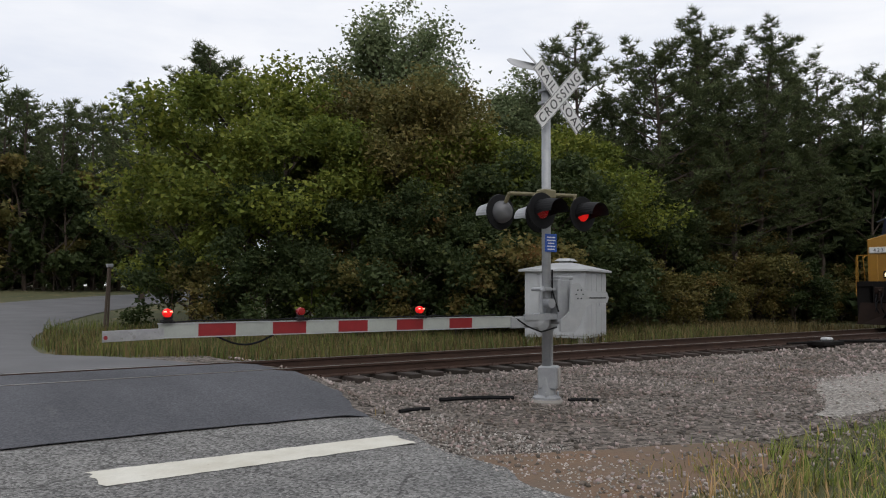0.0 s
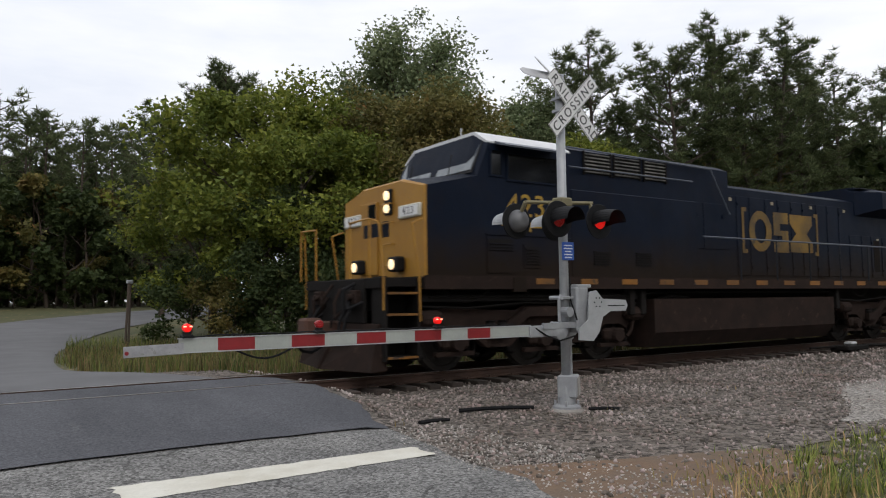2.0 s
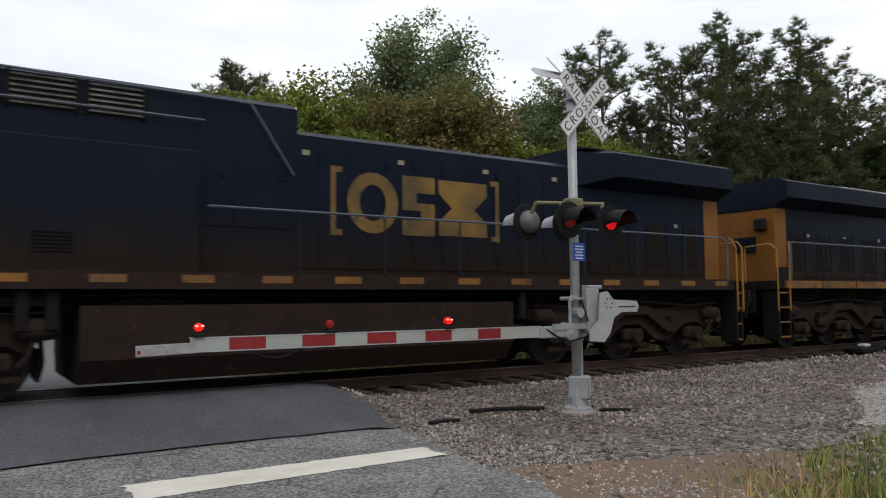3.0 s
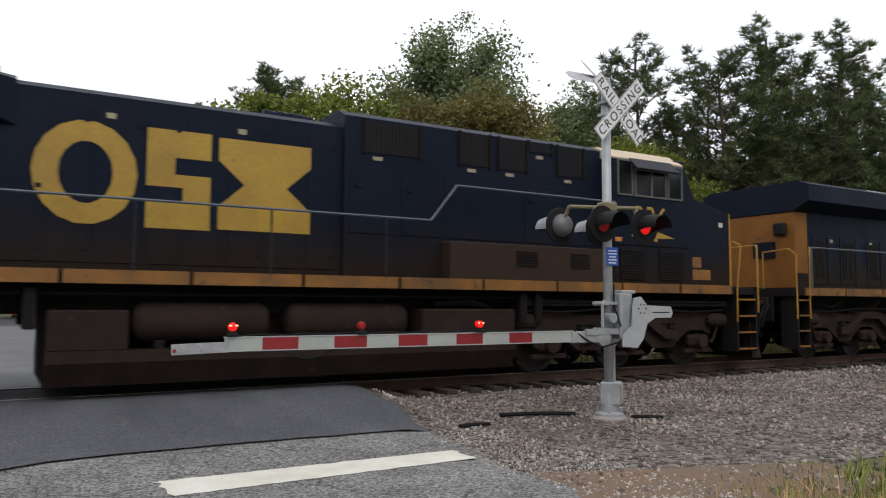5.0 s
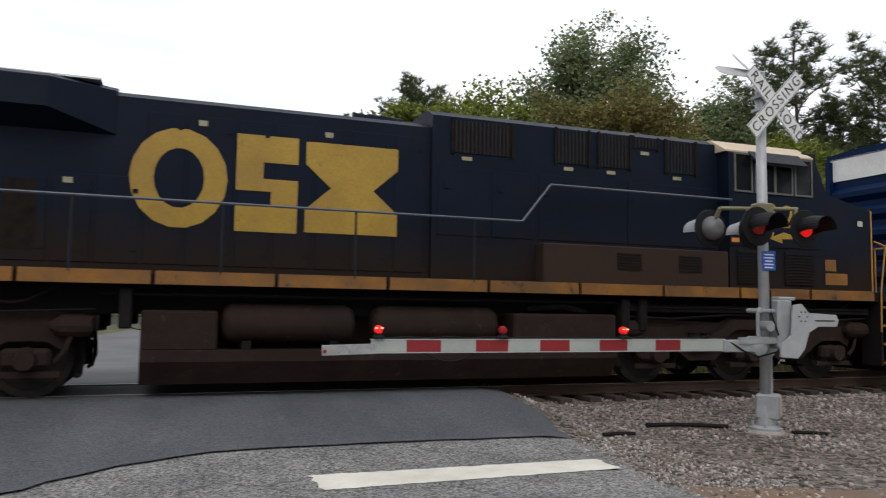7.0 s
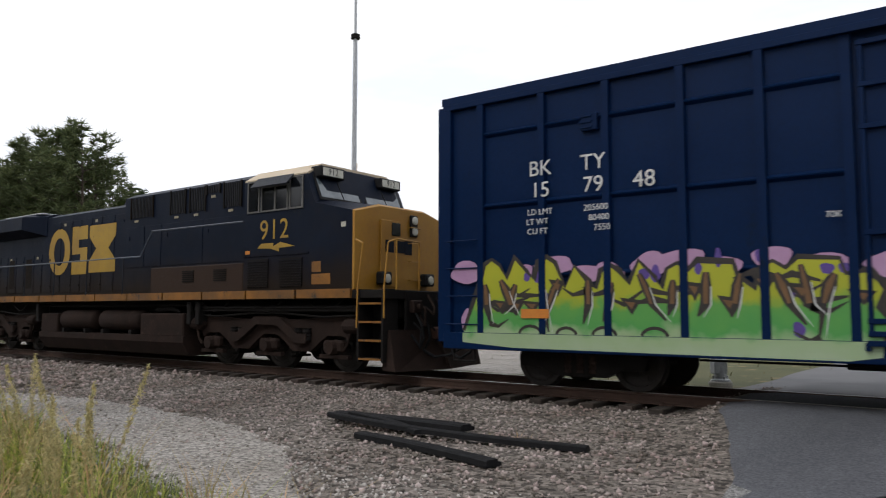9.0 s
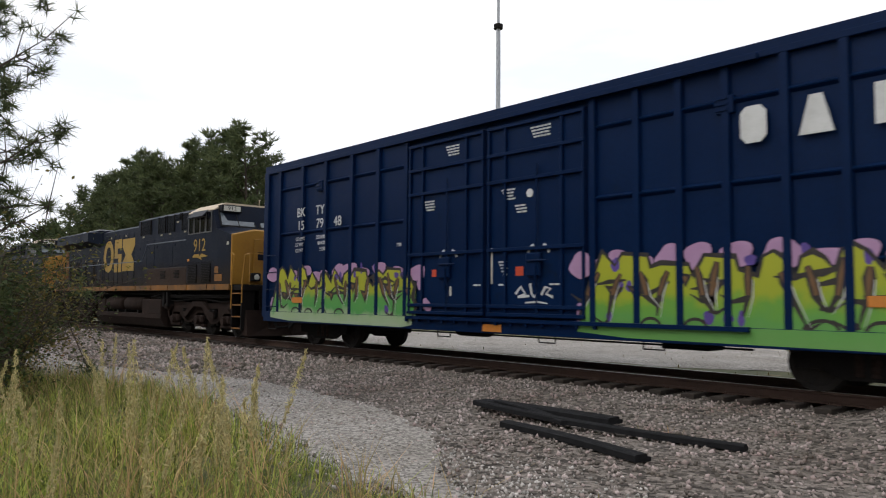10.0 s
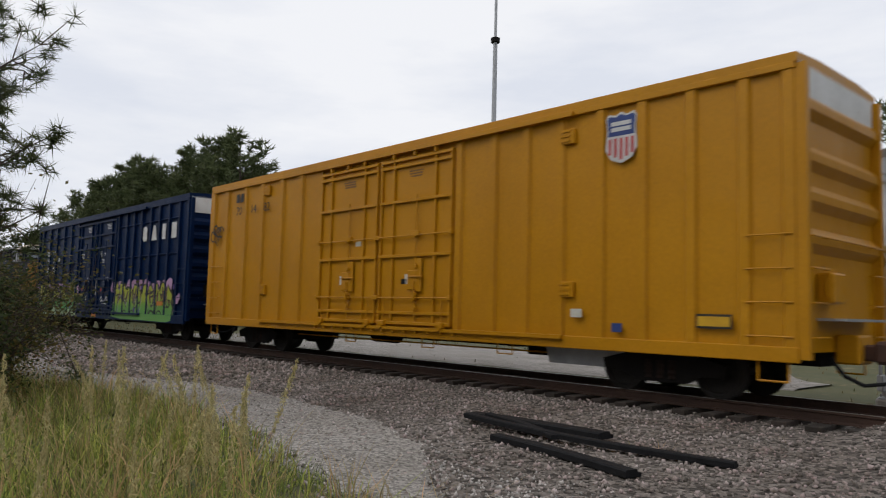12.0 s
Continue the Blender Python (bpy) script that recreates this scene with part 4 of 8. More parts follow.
    for x, y, z in spots:
        bm = bmesh.new()
        box(bm, x - (0.02 if old else 0.28), x + 0.05, y - 0.36, y + 0.36, z - 0.12, z + 0.12, 0.02)
        board = part("number_board", bm, M["pale_label"] if old else M["black_paint"], cab, "" if old else "black number board housing")
        bm = bmesh.new()
        box(bm, x + 0.05, x + 0.056, y - 0.3, y + 0.3, z - 0.085, z + 0.085)
        part("panel", bm, M["white_sheet"] if old else M["pale_label"], board)
        text_mesh("number", number, 0.19, M["letter_black"], board, pose(x + 0.058, y, z, 90, 0, 90), spacing=1.4 if old else 1.1)
    # windscreen
    for y0, y1 in ((-1.3, -0.12), (0.12, 1.3)):
        for nm, pad, out, mt in (("windscreen_frame", 0.06, 0.012, "black_paint"), ("windscreen", 0.0, 0.02, "screen_glass")):
            bm = bmesh.new()
            n0 = Vector((0.92, 0, 0.38)).normalized()
            def face(y, z):
                x = 8.42 - 0.25 * (z - 3.6) / 0.55
                return Vector((x, y, z))
            ring = [face(y0 - pad, 3.7 - pad), face(y1 + pad, 3.7 - pad), face(y1 + pad, 4.22 + pad * 0.6), face(y0 - pad, 4.22 + pad * 0.6)]
            lo_v = [bm.verts.new(p + n0 * 0.03) for p in ring]
            hi_v = [bm.verts.new(p + n0 * (0.03 + out)) for p in ring]
            for i in range(4):
                j = (i + 1) % 4
                bm.faces.new((lo_v[i], lo_v[j], hi_v[j], hi_v[i]))
            bm.faces.new(lo_v[::-1])
            bm.faces.new(hi_v)
            part(nm, bm, M[mt], cab)
        bm = bmesh.new()
        ym = (y0 + y1) / 2
        tube(bm, [(8.52, ym, 3.66), (8.36, ym - 0.1, 4.1)], 0.012)
        part("wiper", bm, M["black_paint"], cab)
    # side windows, visors and number
    for s in (-1, 1):
        panes = ((6.45, 7.7, 3.56, 4.05), (7.86, 8.1, 3.62, 4.08)) if old else ((6.25, 6.6, 3.52, 4.18), (6.72, 7.55, 3.52, 4.02), (7.66, 8.03, 3.52, 4.17))
        for k, (x0, x1, z0, z1) in enumerate(panes):
            bm = bmesh.new()
            t = 0.035
            for a, b, c, d in ((x0 - t, x1 + t, z0 - t, z0), (x0 - t, x1 + t, z1, z1 + t), (x0 - t, x0, z0, z1), (x1, x1 + t, z0, z1)):
                box(bm, a, b, min(s * 1.49, s * 1.525), max(s * 1.49, s * 1.525), c, d)
            if not old and k == 1:
                box(bm, (x0 + x1) / 2 + 0.0, (x0 + x1) / 2 + 0.05, min(s * 1.49, s * 1.525), max(s * 1.49, s * 1.525), z0, z1)
            fr = part("window_frame", bm, M["loco_blue"] if old else M["frame_grey"], cab)
            bm = bmesh.new()
            box(bm, x0, x1, min(s * 1.495, s * 1.508), max(s * 1.495, s * 1.508), z0, z1)
            part("pane", bm, M["cab_glass"], fr)
        bm = bmesh.new()
        prism(bm, [(s * 1.5, 4.26), (s * 1.5, 4.22), (s * 1.86, 4.1), (s * 1.87, 4.13)] if old else [(s * 1.5, 4.26), (s * 1.5, 4.2), (s * 1.7, 4.0), (s * 1.72, 4.03)], "x", 6.55, 8.0 if old else 7.75)
        part("visor", bm, M["rail_pipe"] if old else M["loco_roof"], cab)
        text_mesh("number", number, 0.62, M["logo_yellow"], cab, on_side(7.25 if old else 7.13, 3.06, s, 1.503), "yellow painted cab number", spacing=1.08)
        bm = bmesh.new()
        u = 1 if s < 0 else -1
        cx = 7.25 if old else 7.2
        bolt = [(-0.62, 0.0), (-0.5, 0.1), (-0.08, 0.1), (-0.1, 0.02), (0.15, 0.11), (0.62, 0.0), (0.1, -0.02), (0.12, -0.1), (-0.2, -0.02)]
        flat_shape(bm, [(cx + u * a, 2.68 + b) for a, b in bolt], s * 1.502)
        part("painted_bolt", bm, M["logo_yellow"], cab, "yellow painted lightning bolt")
        bm = bmesh.new()
        box(bm, 6.1, 8.25, min(s * 1.5, s * 1.52), max(s * 1.5, s * 1.52), 2.5, 2.53)
        if old:
            box(bm, 7.55, 8.22, min(s * 1.5, s * 1.515), max(s * 1.5, s * 1.515), 1.8, 2.47)
            box(bm, 6.9, 7.35, min(s * 1.5, s * 1.515), max(s * 1.5, s * 1.515), 1.9, 2.35)
            box(bm, 7.35, 7.65, min(s * 1.5, s * 1.57), max(s * 1.5, s * 1.57), 1.45, 1.72)
        part("cab_panel", bm, M["loco_blue"], cab)
        for x0, x1, z0, z1 in (((7.62, 8.18, 2.2, 2.42), (6.95, 7.3, 1.95, 2.3)) if old else ((6.26, 6.97, 1.8, 2.43), (7.35, 8.06, 1.8, 2.43))):
            bm = bmesh.new()
            box(bm, x0, x1, min(s * 1.5, s * 1.518), max(s * 1.5, s * 1.518), z0, z1)
            g = part("grille", bm, M["steel_dark"], cab)
            bm = bmesh.new()
            bars_mesh(bm, x0, x1, min(s * 1.515, s * 1.535), max(s * 1.515, s * 1.535), [z0 + 0.03 + 0.055 * i for i in range(int((z1 - z0) / 0.055))], 0.022)
            part("louvre", bm, M["loco_blue"], g)
        if not old:
            for x0, x1, z0, z1, mt in ((8.35, 8.62, 2.1, 2.32, "stripe_yellow"), (8.35, 8.9, 1.84, 2.06, "stripe_yellow"), (6.15, 6.32, 2.56, 2.64, "plate_orange"), (9.2, 9.33, 3.0, 3.1, "pale_label")):
                bm = bmesh.new()
                box(bm, x0, x1, min(s * 1.5, s * 1.504), max(s * 1.5, s * 1.504), z0, z1)
                part("sticker", bm, M[mt], cab)
    # hoods
    top_b = 4.12 if old else 4.3
    bm = bmesh.new()
    loft(bm, [hull(0.5, HW + 0.08, 1.7, 4.38, 4.52, 0.9), hull(6.1, HW + 0.08, 1.7, 4.38, 4.52, 0.9)])
    aux = part("equipment_hood", bm, M["loco_blue"], lo)
    r0, r1 = (-10.2, -5.6) if old else (-9.9, -4.15)
    bm = bmesh.new()
    loft(bm, [hull(r0 + 0.05, HW, 1.7, top_b - 0.12, top_b, 0.85), hull(0.5, HW, 1.7, top_b - 0.12, top_b, 0.85)])
    cyl(bm, (-0.8, 0, top_b), (-0.8, 0, top_b + 0.12), 0.3, 0.26)
    box(bm, -2.9, -2.0, -0.4, 0.4, top_b, top_b + 0.1, 0.02)
    for x in (0.2, 0.0, -0.25):
        cyl(bm, (x, -0.5, top_b + 0.08), (x - 0.4, -0.5, top_b + 0.08), 0.05, 0.09, 8)
    eng = part("engine_hood", bm, M["loco_blue"], lo)
    bm = bmesh.new()
    tz = 4.42 if old else 4.34

    def wing(x, k):
        h = HW + (1.56 - HW) * k
        return [(x, -HW, 3.62), (x, -h, 3.62 + 0.22 * k), (x, -h, tz - 0.1), (x, -h + 0.25, tz), (x, h - 0.25, tz), (x, h, tz - 0.1), (x, h, 3.62 + 0.22 * k), (x, HW, 3.62)]
    loft(bm, [wing(r0, 1), wing(r1 - 0.8, 1), wing(r1, 0.04)])
    for x in (r0 + 0.9, r0 + 2.4, r0 + 3.9):
        box(bm, x - 0.65, x + 0.65, -1.1, 1.1, tz, tz + 0.05)
    part("radiator_cab", bm, M["loco_blue"], lo, "wide overhanging dark blue radiator housing")
    bm = bmesh.new()
    box(bm, r1 - 2.7, r1 - 0.2, -1.25, 1.25, tz + 0.004, tz + 0.03)
    part("radiator_lid", bm, M["cab_white"] if not old else M["loco_roof"], lo)
    bm = bmesh.new()
    for s in (-1, 1):
        box(bm, r0 + 0.04, r0 + 0.55, min(s * HW, s * (HW + 0.008)), max(s * HW, s * (HW + 0.008)), 1.72 if old else 2.1, 3.6)
    box(bm, r0 + 0.03, r0 + 0.05, -HW, HW, 1.75, 3.6)
    rear = part("hood_end", bm, M["faded_orange"], lo, "faded orange end of the long hood")
    bm = bmesh.new()
    box(bm, r0 - 0.03, r0 + 0.03, -0.6, 0.0, 2.5, 2.9)
    part("painted_emblem", bm, M["loco_blue"], rear)
    bm = bmesh.new()
    box(bm, r0 - 0.1, r0 + 0.03, -0.95, -0.62, 3.05, 3.35, 0.03)
    part("lamp_box", bm, M["black_paint"], rear)
    # hood doors, seams, labels
    for s in (-1, 1):
        x = r0 + 0.75
        k = 0
        while x < 0.3:
            wd = (0.56, 0.5, 0.62, 0.48)[k % 4]
            z0 = 1.84
            z1 = (3.05 if x < r1 else top_b - 0.3)
            bm = bmesh.new()
            box(bm, x, x + wd, min(s * HW, s * (HW + 0.014)), max(s * HW, s * (HW + 0.014)), z0, z1, 0.006)
            for z in (z0 + 0.2, z1 - 0.2):
                box(bm, x + wd - 0.1, x + wd - 0.03, min(s * HW, s * (HW + 0.03)), max(s * HW, s * (HW + 0.03)), z - 0.03, z + 0.03)
            dr = part("hood_door", bm, M["loco_blue"], eng)
            if x < r1 - 0.3 and k % 2 == 0:
                bm = bmesh.new()
                box(bm, x + 0.1, x + wd - 0.12, min(s * (HW + 0.014), s * (HW + 0.02)), max(s * (HW + 0.014), s * (HW + 0.02)), z0 + 0.15, z1 - 0.12)
                part("screen", bm, M["mesh_rust"], dr)
            if k % 3 == 1:
                bm = bmesh.new()
                box(bm, x + 0.12, x + 0.24, min(s * (HW + 0.013), s * (HW + 0.018)), max(s * (HW + 0.013), s * (HW + 0.018)), z1 - 0.14, z1 - 0.06)
                part("sticker", bm, M["tan_label"], dr)
            x += wd + 0.06
            k += 1
        H2 = HW + 0.08
        for x0, x1 in ((0.6, 1.5), (1.55, 2.3), (2.4, 4.1), (4.15, 6.0)):
            bm = bmesh.new()
            box(bm, x0, x1, min(s * H2, s * (H2 + 0.012)), max(s * H2, s * (H2 + 0.012)), 2.45, 3.55, 0.005)
            box(bm, x0 + 0.1, x0 + 0.2, min(s * H2, s * (H2 + 0.03)), max(s * H2, s * (H2 + 0.03)), 3.2, 3.3)
            part("hood_panel", bm, M["loco_blue"], aux)
        gr = ((3.72, 4.5, 3.92, 4.36), (4.65, 5.4, 3.92, 4.36), (2.85, 3.55, 3.92, 4.36)) if old else ((0.86, 1.88, 3.8, 4.33), (2.73, 3.34, 3.78, 4.36), (3.57, 4.18, 3.78, 4.36), (4.27, 4.76, 4.18, 4.36), (4.96, 5.58, 3.78, 4.36))
        for q, (x0, x1, z0, z1) in enumerate(gr):
            bm = bmesh.new()
            box(bm, x0, x1, min(s * H2, s * (H2 + 0.01)), max(s * H2, s * (H2 + 0.01)), z0, z1)
            for a, b in ((x0 - 0.04, x0), (x1, x1 + 0.04)):
                box(bm, a, b, min(s * H2, s * (H2 + 0.04)), max(s * H2, s * (H2 + 0.04)), z0 - 0.03, z1 + 0.03)
            g = part("grille", bm, M["mesh_rust"] if q == 0 and not old else M["steel_dark"], aux)
            bm = bmesh.new()
            if old:
                bars_mesh(bm, x0, x1, min(s * H2, s * (H2 + 0.03)), max(s * H2, s * (H2 + 0.03)), [z0 + 0.04 + 0.075 * i for i in range(6)], 0.028)
            else:
                for i in range(int((x1 - x0) / 0.07)):
                    box(bm, x0 + 0.03 + 0.07 * i, x0 + 0.05 + 0.07 * i, min(s * H2, s * (H2 + 0.025)), max(s * H2, s * (H2 + 0.025)), z0, z1)
            part("slat", bm, M["slat_grey"] if old else M["loco_roof"], g, "weathered grey slats" if old else "")
            if not old:
                bm = bmesh.new()
                box(bm, x0 + 0.15, x0 + 0.32, min(s * H2, s * (H2 + 0.014)), max(s * H2, s * (H2 + 0.014)), z0 - 0.12, z0 - 0.06)
                part("sticker", bm, M["tan_label"], aux)
        # equipment box beside the hood
        bm = bmesh.new()
        z_box = 3.5 if old else 2.38
        x_box = 2.1 if old else 2.34
        box(bm, x_box, 6.08, min(s * 1.2, s * 1.5), max(s * 1.2, s * 1.5), 1.71, z_box, 0.02)
        eq = part("equipment_box", bm, M["loco_blue"] if old else M["loco_dusty"], lo, "" if old else "brown dust-covered equipment box")
        for x0, x1 in ((3.74, 4.22), (5.0, 5.48)):
            bm = bmesh.new()
            bars_mesh(bm, x0, x1, min(s * 1.5, s * 1.52), max(s * 1.5, s * 1.52), [2.0 + 0.05 * i for i in range(6)], 0.024)
            part("vent", bm, M["steel_dark"], eq)
        # handrails and posts
        bm = bmesh.new()
        yh = s * 1.55
        if old:
            tube(bm, [(r0 + 0.3, yh, 1.7), (r0 + 0.3, yh, 2.6), (r0 + 0.5, yh, 2.7), (2.0, yh, 2.7)], 0.02)
            tube(bm, [(2.0, s * 1.3, 4.0), (6.1, s * 1.3, 4.0)], 0.018)
            tube(bm, [(0.6, s * 1.3, 3.3), (1.3, s * 1.3, 4.35), (6.1, s * 1.25, 4.42)], 0.016)
            posts = [r0 + 1.8 + 1.5 * k for k in range(7)]
        else:
            tube(bm, [(r0 + 0.05, yh, 1.7), (r0 + 0.05, yh, 2.7), (1.93, yh, 2.7), (2.44, yh, 3.33), (6.12, yh, 3.32)], 0.02)
            posts = [r0 + 1.5 + 1.9 * k for k in range(6)]
        hr = part("handrail", bm, M["rail_pipe"], lo)
        for x in posts:
            bm = bmesh.new()
            tube(bm, [(x, yh, 1.7), (x, yh, 2.7)], 0.017)
            part("post", bm, M["loco_roof"], hr)
        # yellow grab rails at both ends
        bm = bmesh.new()
        tube(bm, [(9.7, yh, 0.95), (9.72, yh, 1.75), (9.86, yh, 2.63), (9.62, yh * 0.97, 2.72)], 0.018)
        part("grab_rail", bm, M["loco_yellow"], lo)
        bm = bmesh.new()
        tube(bm, [(10.42, yh, 1.15), (10.42, yh, 1.75), (10.48, yh * 0.97, 2.62), (10.6, yh * 0.9, 2.68), (10.6, yh * 0.45, 2.66), (10.6, yh * 0.45, 1.7)], 0.018)
        tube(bm, [(10.6, yh * 0.9, 2.68), (10.6, yh * 0.9, 1.7)], 0.016)
        part("grab_rail", bm, M["loco_yellow"], lo)
        bm = bmesh.new()
        tube(bm, [(-10.45, yh, 1.0), (-10.45, yh, 2.5), (-10.5, yh * 0.9, 2.65), (-10.5, yh * 0.45, 2.6), (-10.5, yh * 0.45, 1.7)], 0.018)
        tube(bm, [(r0 - 0.05, yh, 1.0), (r0 - 0.03, yh, 2.5), (r0 + 0.1, yh * 0.95, 2.72)], 0.018)
        part("grab_rail", bm, M["loco_yellow"], lo)
    # logo, ends, steps
    if old:
        logo_shapes(lo, -3.3, -0.4, 2.45, 3.5, HW + 0.018, True)
    else:
        logo_shapes(lo, -3.95, -0.05, 2.36, 3.8, HW + 0.018, False)
    for x0, x1 in ((9.75, 10.34), (-10.38, -9.98 if not old else -10.24)):
        steps_block(lo, x0, x1, M["stripe_yellow"])
    for d in (1, -1):
        bm = bmesh.new()
        xa = 10.4 if d > 0 else -10.45
        box(bm, min(xa, xa + 0.07 * d), max(xa, xa + 0.07 * d), -0.95, 0.95, 0.92, 1.7, 0.02)
        box(bm, min(xa, xa + 0.05 * d), max(xa, xa + 0.05 * d), -1.5, 1.5, 1.52, 1.7, 0.01)
        part("end_plate", bm, M["steel_dark"], lo)
    bm = bmesh.new()
    loft(bm, [[(10.3, -1.45, 0.15), (10.3, 1.45, 0.15), (10.3, 1.4, 0.92), (10.3, -1.4, 0.92)], [(10.62, -1.45, 0.13), (10.62, 1.45, 0.13), (10.45, 1.4, 0.92), (10.45, -1.4, 0.92)]])
    for y in (-0.02, 0.02):
        prism(bm, [(10.5, 0.9), (10.92, 0.13), (10.55, 0.13)], "y", y - 0.02, y + 0.02)
    loft(bm, [[(10.6, -1.45, 0.13), (10.88, 0, 0.12), (10.6, 1.45, 0.13), (10.5, 0, 0.13)], [(10.46, -1.4, 0.7), (10.52, 0, 0.68), (10.46, 1.4, 0.7), (10.44, 0, 0.7)]])
    part("plow", bm, M["steel_grime"], lo, "scraped dark steel snow plow")
    for y in (-0.75, -0.55, 0.55, 0.75):
        bm = bmesh.new()
        tube(bm, [(10.52, y, 1.3), (10.72, y, 1.0), (10.74, y * 0.95, 0.75), (10.6, y * 0.9, 0.55)], 0.025)
        part("end_hose", bm, M["rubber"], lo)
        bm = bmesh.new()
        tube(bm, [(-10.57, y, 1.3), (-10.75, y, 1.0), (-10.75, y * 0.95, 0.75), (-10.62, y * 0.9, 0.55)], 0.025)
        part("end_hose", bm, M["rubber"], lo)
    # the tangle of air and control lines below both ends
    rr = random.Random(17)
    for d in (1, -1):
        for k in range(7):
            y, z = rr.uniform(-0.9, 0.9), rr.uniform(1.05, 1.65)
            e = y + rr.uniform(-0.5, 0.5)
            bm = bmesh.new()
            tube(bm, [(d * 10.46, y, z), (d * (10.6 + rr.uniform(0, 0.1)), y * 0.8 + e * 0.2, z - rr.uniform(0.1, 0.3)), (d * 10.68, (y + e) / 2, z - rr.uniform(0.35, 0.6)), (d * 10.5, e, z - 0.25)], rr.uniform(0.018, 0.032))
            part("end_hose", bm, M["rubber"] if k % 3 else M["steel_grime"], lo)
        for y in (-0.7, 0.7):
            bm = bmesh.new()
            box(bm, min(d * 10.44, d * 10.58), max(d * 10.44, d * 10.58), y - 0.14, y + 0.14, 1.25, 1.5, 0.02)
            cyl(bm, (d * 10.55, y, 1.38), (d * 10.66, y, 1.38), 0.06, 0.06, 10)
            part("control_socket", bm, M["steel_grime"], lo)
    coupler(lo, 10.25, 1)
    coupler(lo, -10.25, -1)
    # fuel tank and air tanks
    bm = bmesh.new()
    if old:
        prism(bm, [(-1.45, 0.55), (-1.2, 0.22), (1.2, 0.22), (1.45, 0.55), (1.45, 1.28), (-1.45, 1.28)], "x", -3.65, 3.62)
    else:
        prism(bm, [(-1.45, 0.5), (-1.25, 0.18), (1.25, 0.18), (1.45, 0.5), (1.45, 0.66), (-1.45, 0.66)], "x", -3.7, 3.77)
        box(bm, 1.85, 3.75, -1.45, 1.45, 0.64, 1.22, 0.03)
        box(bm, -3.7, -2.7, -1.4, 1.4, 0.64, 1.2, 0.03)
        box(bm, -2.7, 1.85, -0.75, 0.75, 0.6, 1.4)
    tank = part("fuel_tank", bm, M["steel_grime"], lo, "brown dust-covered fuel tank")
    if not old:
        for s in (-1, 1):
            for x0, x1 in ((-0.45, 1.65), (-2.65, -0.7)):
                bm = bmesh.new()
                lathe(bm, [(0.08, 0), (0.22, 0.04), (0.285, 0.14), (0.285, x1 - x0 - 0.14), (0.22, x1 - x0 - 0.04), (0.08, x1 - x0)], (x0, s * 1.13, 1.03), (1, 0, 0), 18)
                at = part("air_tank", bm, M["steel_grime"], tank, "", True)
                for x in (x0 + 0.35, x1 - 0.35):
                    bm = bmesh.new()
                    box(bm, x - 0.06, x + 0.06, min(s * 0.9, s * 1.42), max(s * 0.9, s * 1.42), 0.66, 0.78)
                    part("cradle", bm, M["steel_dark"], at)
    for s in (-1, 1):
        bm = bmesh.new()
        tube(bm, [(-4.2, s * 1.3, 1.42), (4.4, s * 1.3, 1.42)], 0.025)
        tube(bm, [(4.3, s * 1.36, 1.35), (9.4, s * 1.36, 1.36)], 0.02)
        for x in (-3.9, 3.95, 4.3):
            box(bm, x - 0.08, x + 0.08, min(s * 1.1, s * 1.45), max(s * 1.1, s * 1.45), 0.95, 1.5, 0.02)
        tube(bm, [(2.2, s * 1.2, 1.3), (2.9, s * 1.25, 1.34), (3.3, s * 1.2, 1.25)], 0.05)
        part("piping", bm, M["steel_dark"], lo)
    loco_truck(lo, 6.7, (4.67, 6.72, 8.77), "grimy brown three-axle truck")
    loco_truck(lo, -7.0, (-9.0, -7.05, -5.08), "grimy brown three-axle truck")
    RIDE.append((lo, offset, turn))
    return lo


def car_truck(parent, cx):
    """A two-axle freight truck."""
    bm = bmesh.new()
    for s in (-1, 1):
        prism(bm, [(cx - 1.15, 0.55), (cx - 1.1, 0.36), (cx - 0.75, 0.36), (cx - 0.45, 0.22), (cx + 0.45, 0.22), (cx + 0.75, 0.36), (cx + 1.1, 0.36), (cx + 1.15, 0.55), (cx + 0.5, 0.72), (cx - 0.5, 0.72)], "y", s * 0.95, s * 1.1)
    box(bm, cx - 0.2, cx + 0.2, -1.1, 1.1, 0.45, 0.7)
    tr = part("truck", bm, M["steel_dark"], parent)
    for a in (cx - 0.89, cx + 0.89):
        w = new("wheelset", wheelset_mesh(0.43))
        w.parent = tr
        w.matrix_basis = pose(a, 0, 0.43)
        SPIN.append((w, a, 0.43, parent))
    for s in (-1, 1):
        bm = bmesh.new()
        for dx in (-0.22, 0.0, 0.22):
            lathe(bm, [(0.09, 0), (0.075, 0.05), (0.09, 0.1), (0.075, 0.15), (0.09, 0.2), (0.075, 0.25), (0.09, 0.3)], (cx + dx, s * 1.05, 0.28), (0, 0, 1), 9)
        part("spring", bm, M["steel_grime"], tr)


def ladder(parent, x0, x1, zs, y, s, mat):
    for z in zs:
        bm = bmesh.new()
        tube(bm, [(x0, s * y, z), (x0, s * (y + 0.07), z), (x1, s * (y + 0.07), z), (x1, s * y, z)], 0.014)
        part("rung", bm, mat, parent)


rng_bars = random.Random(23)


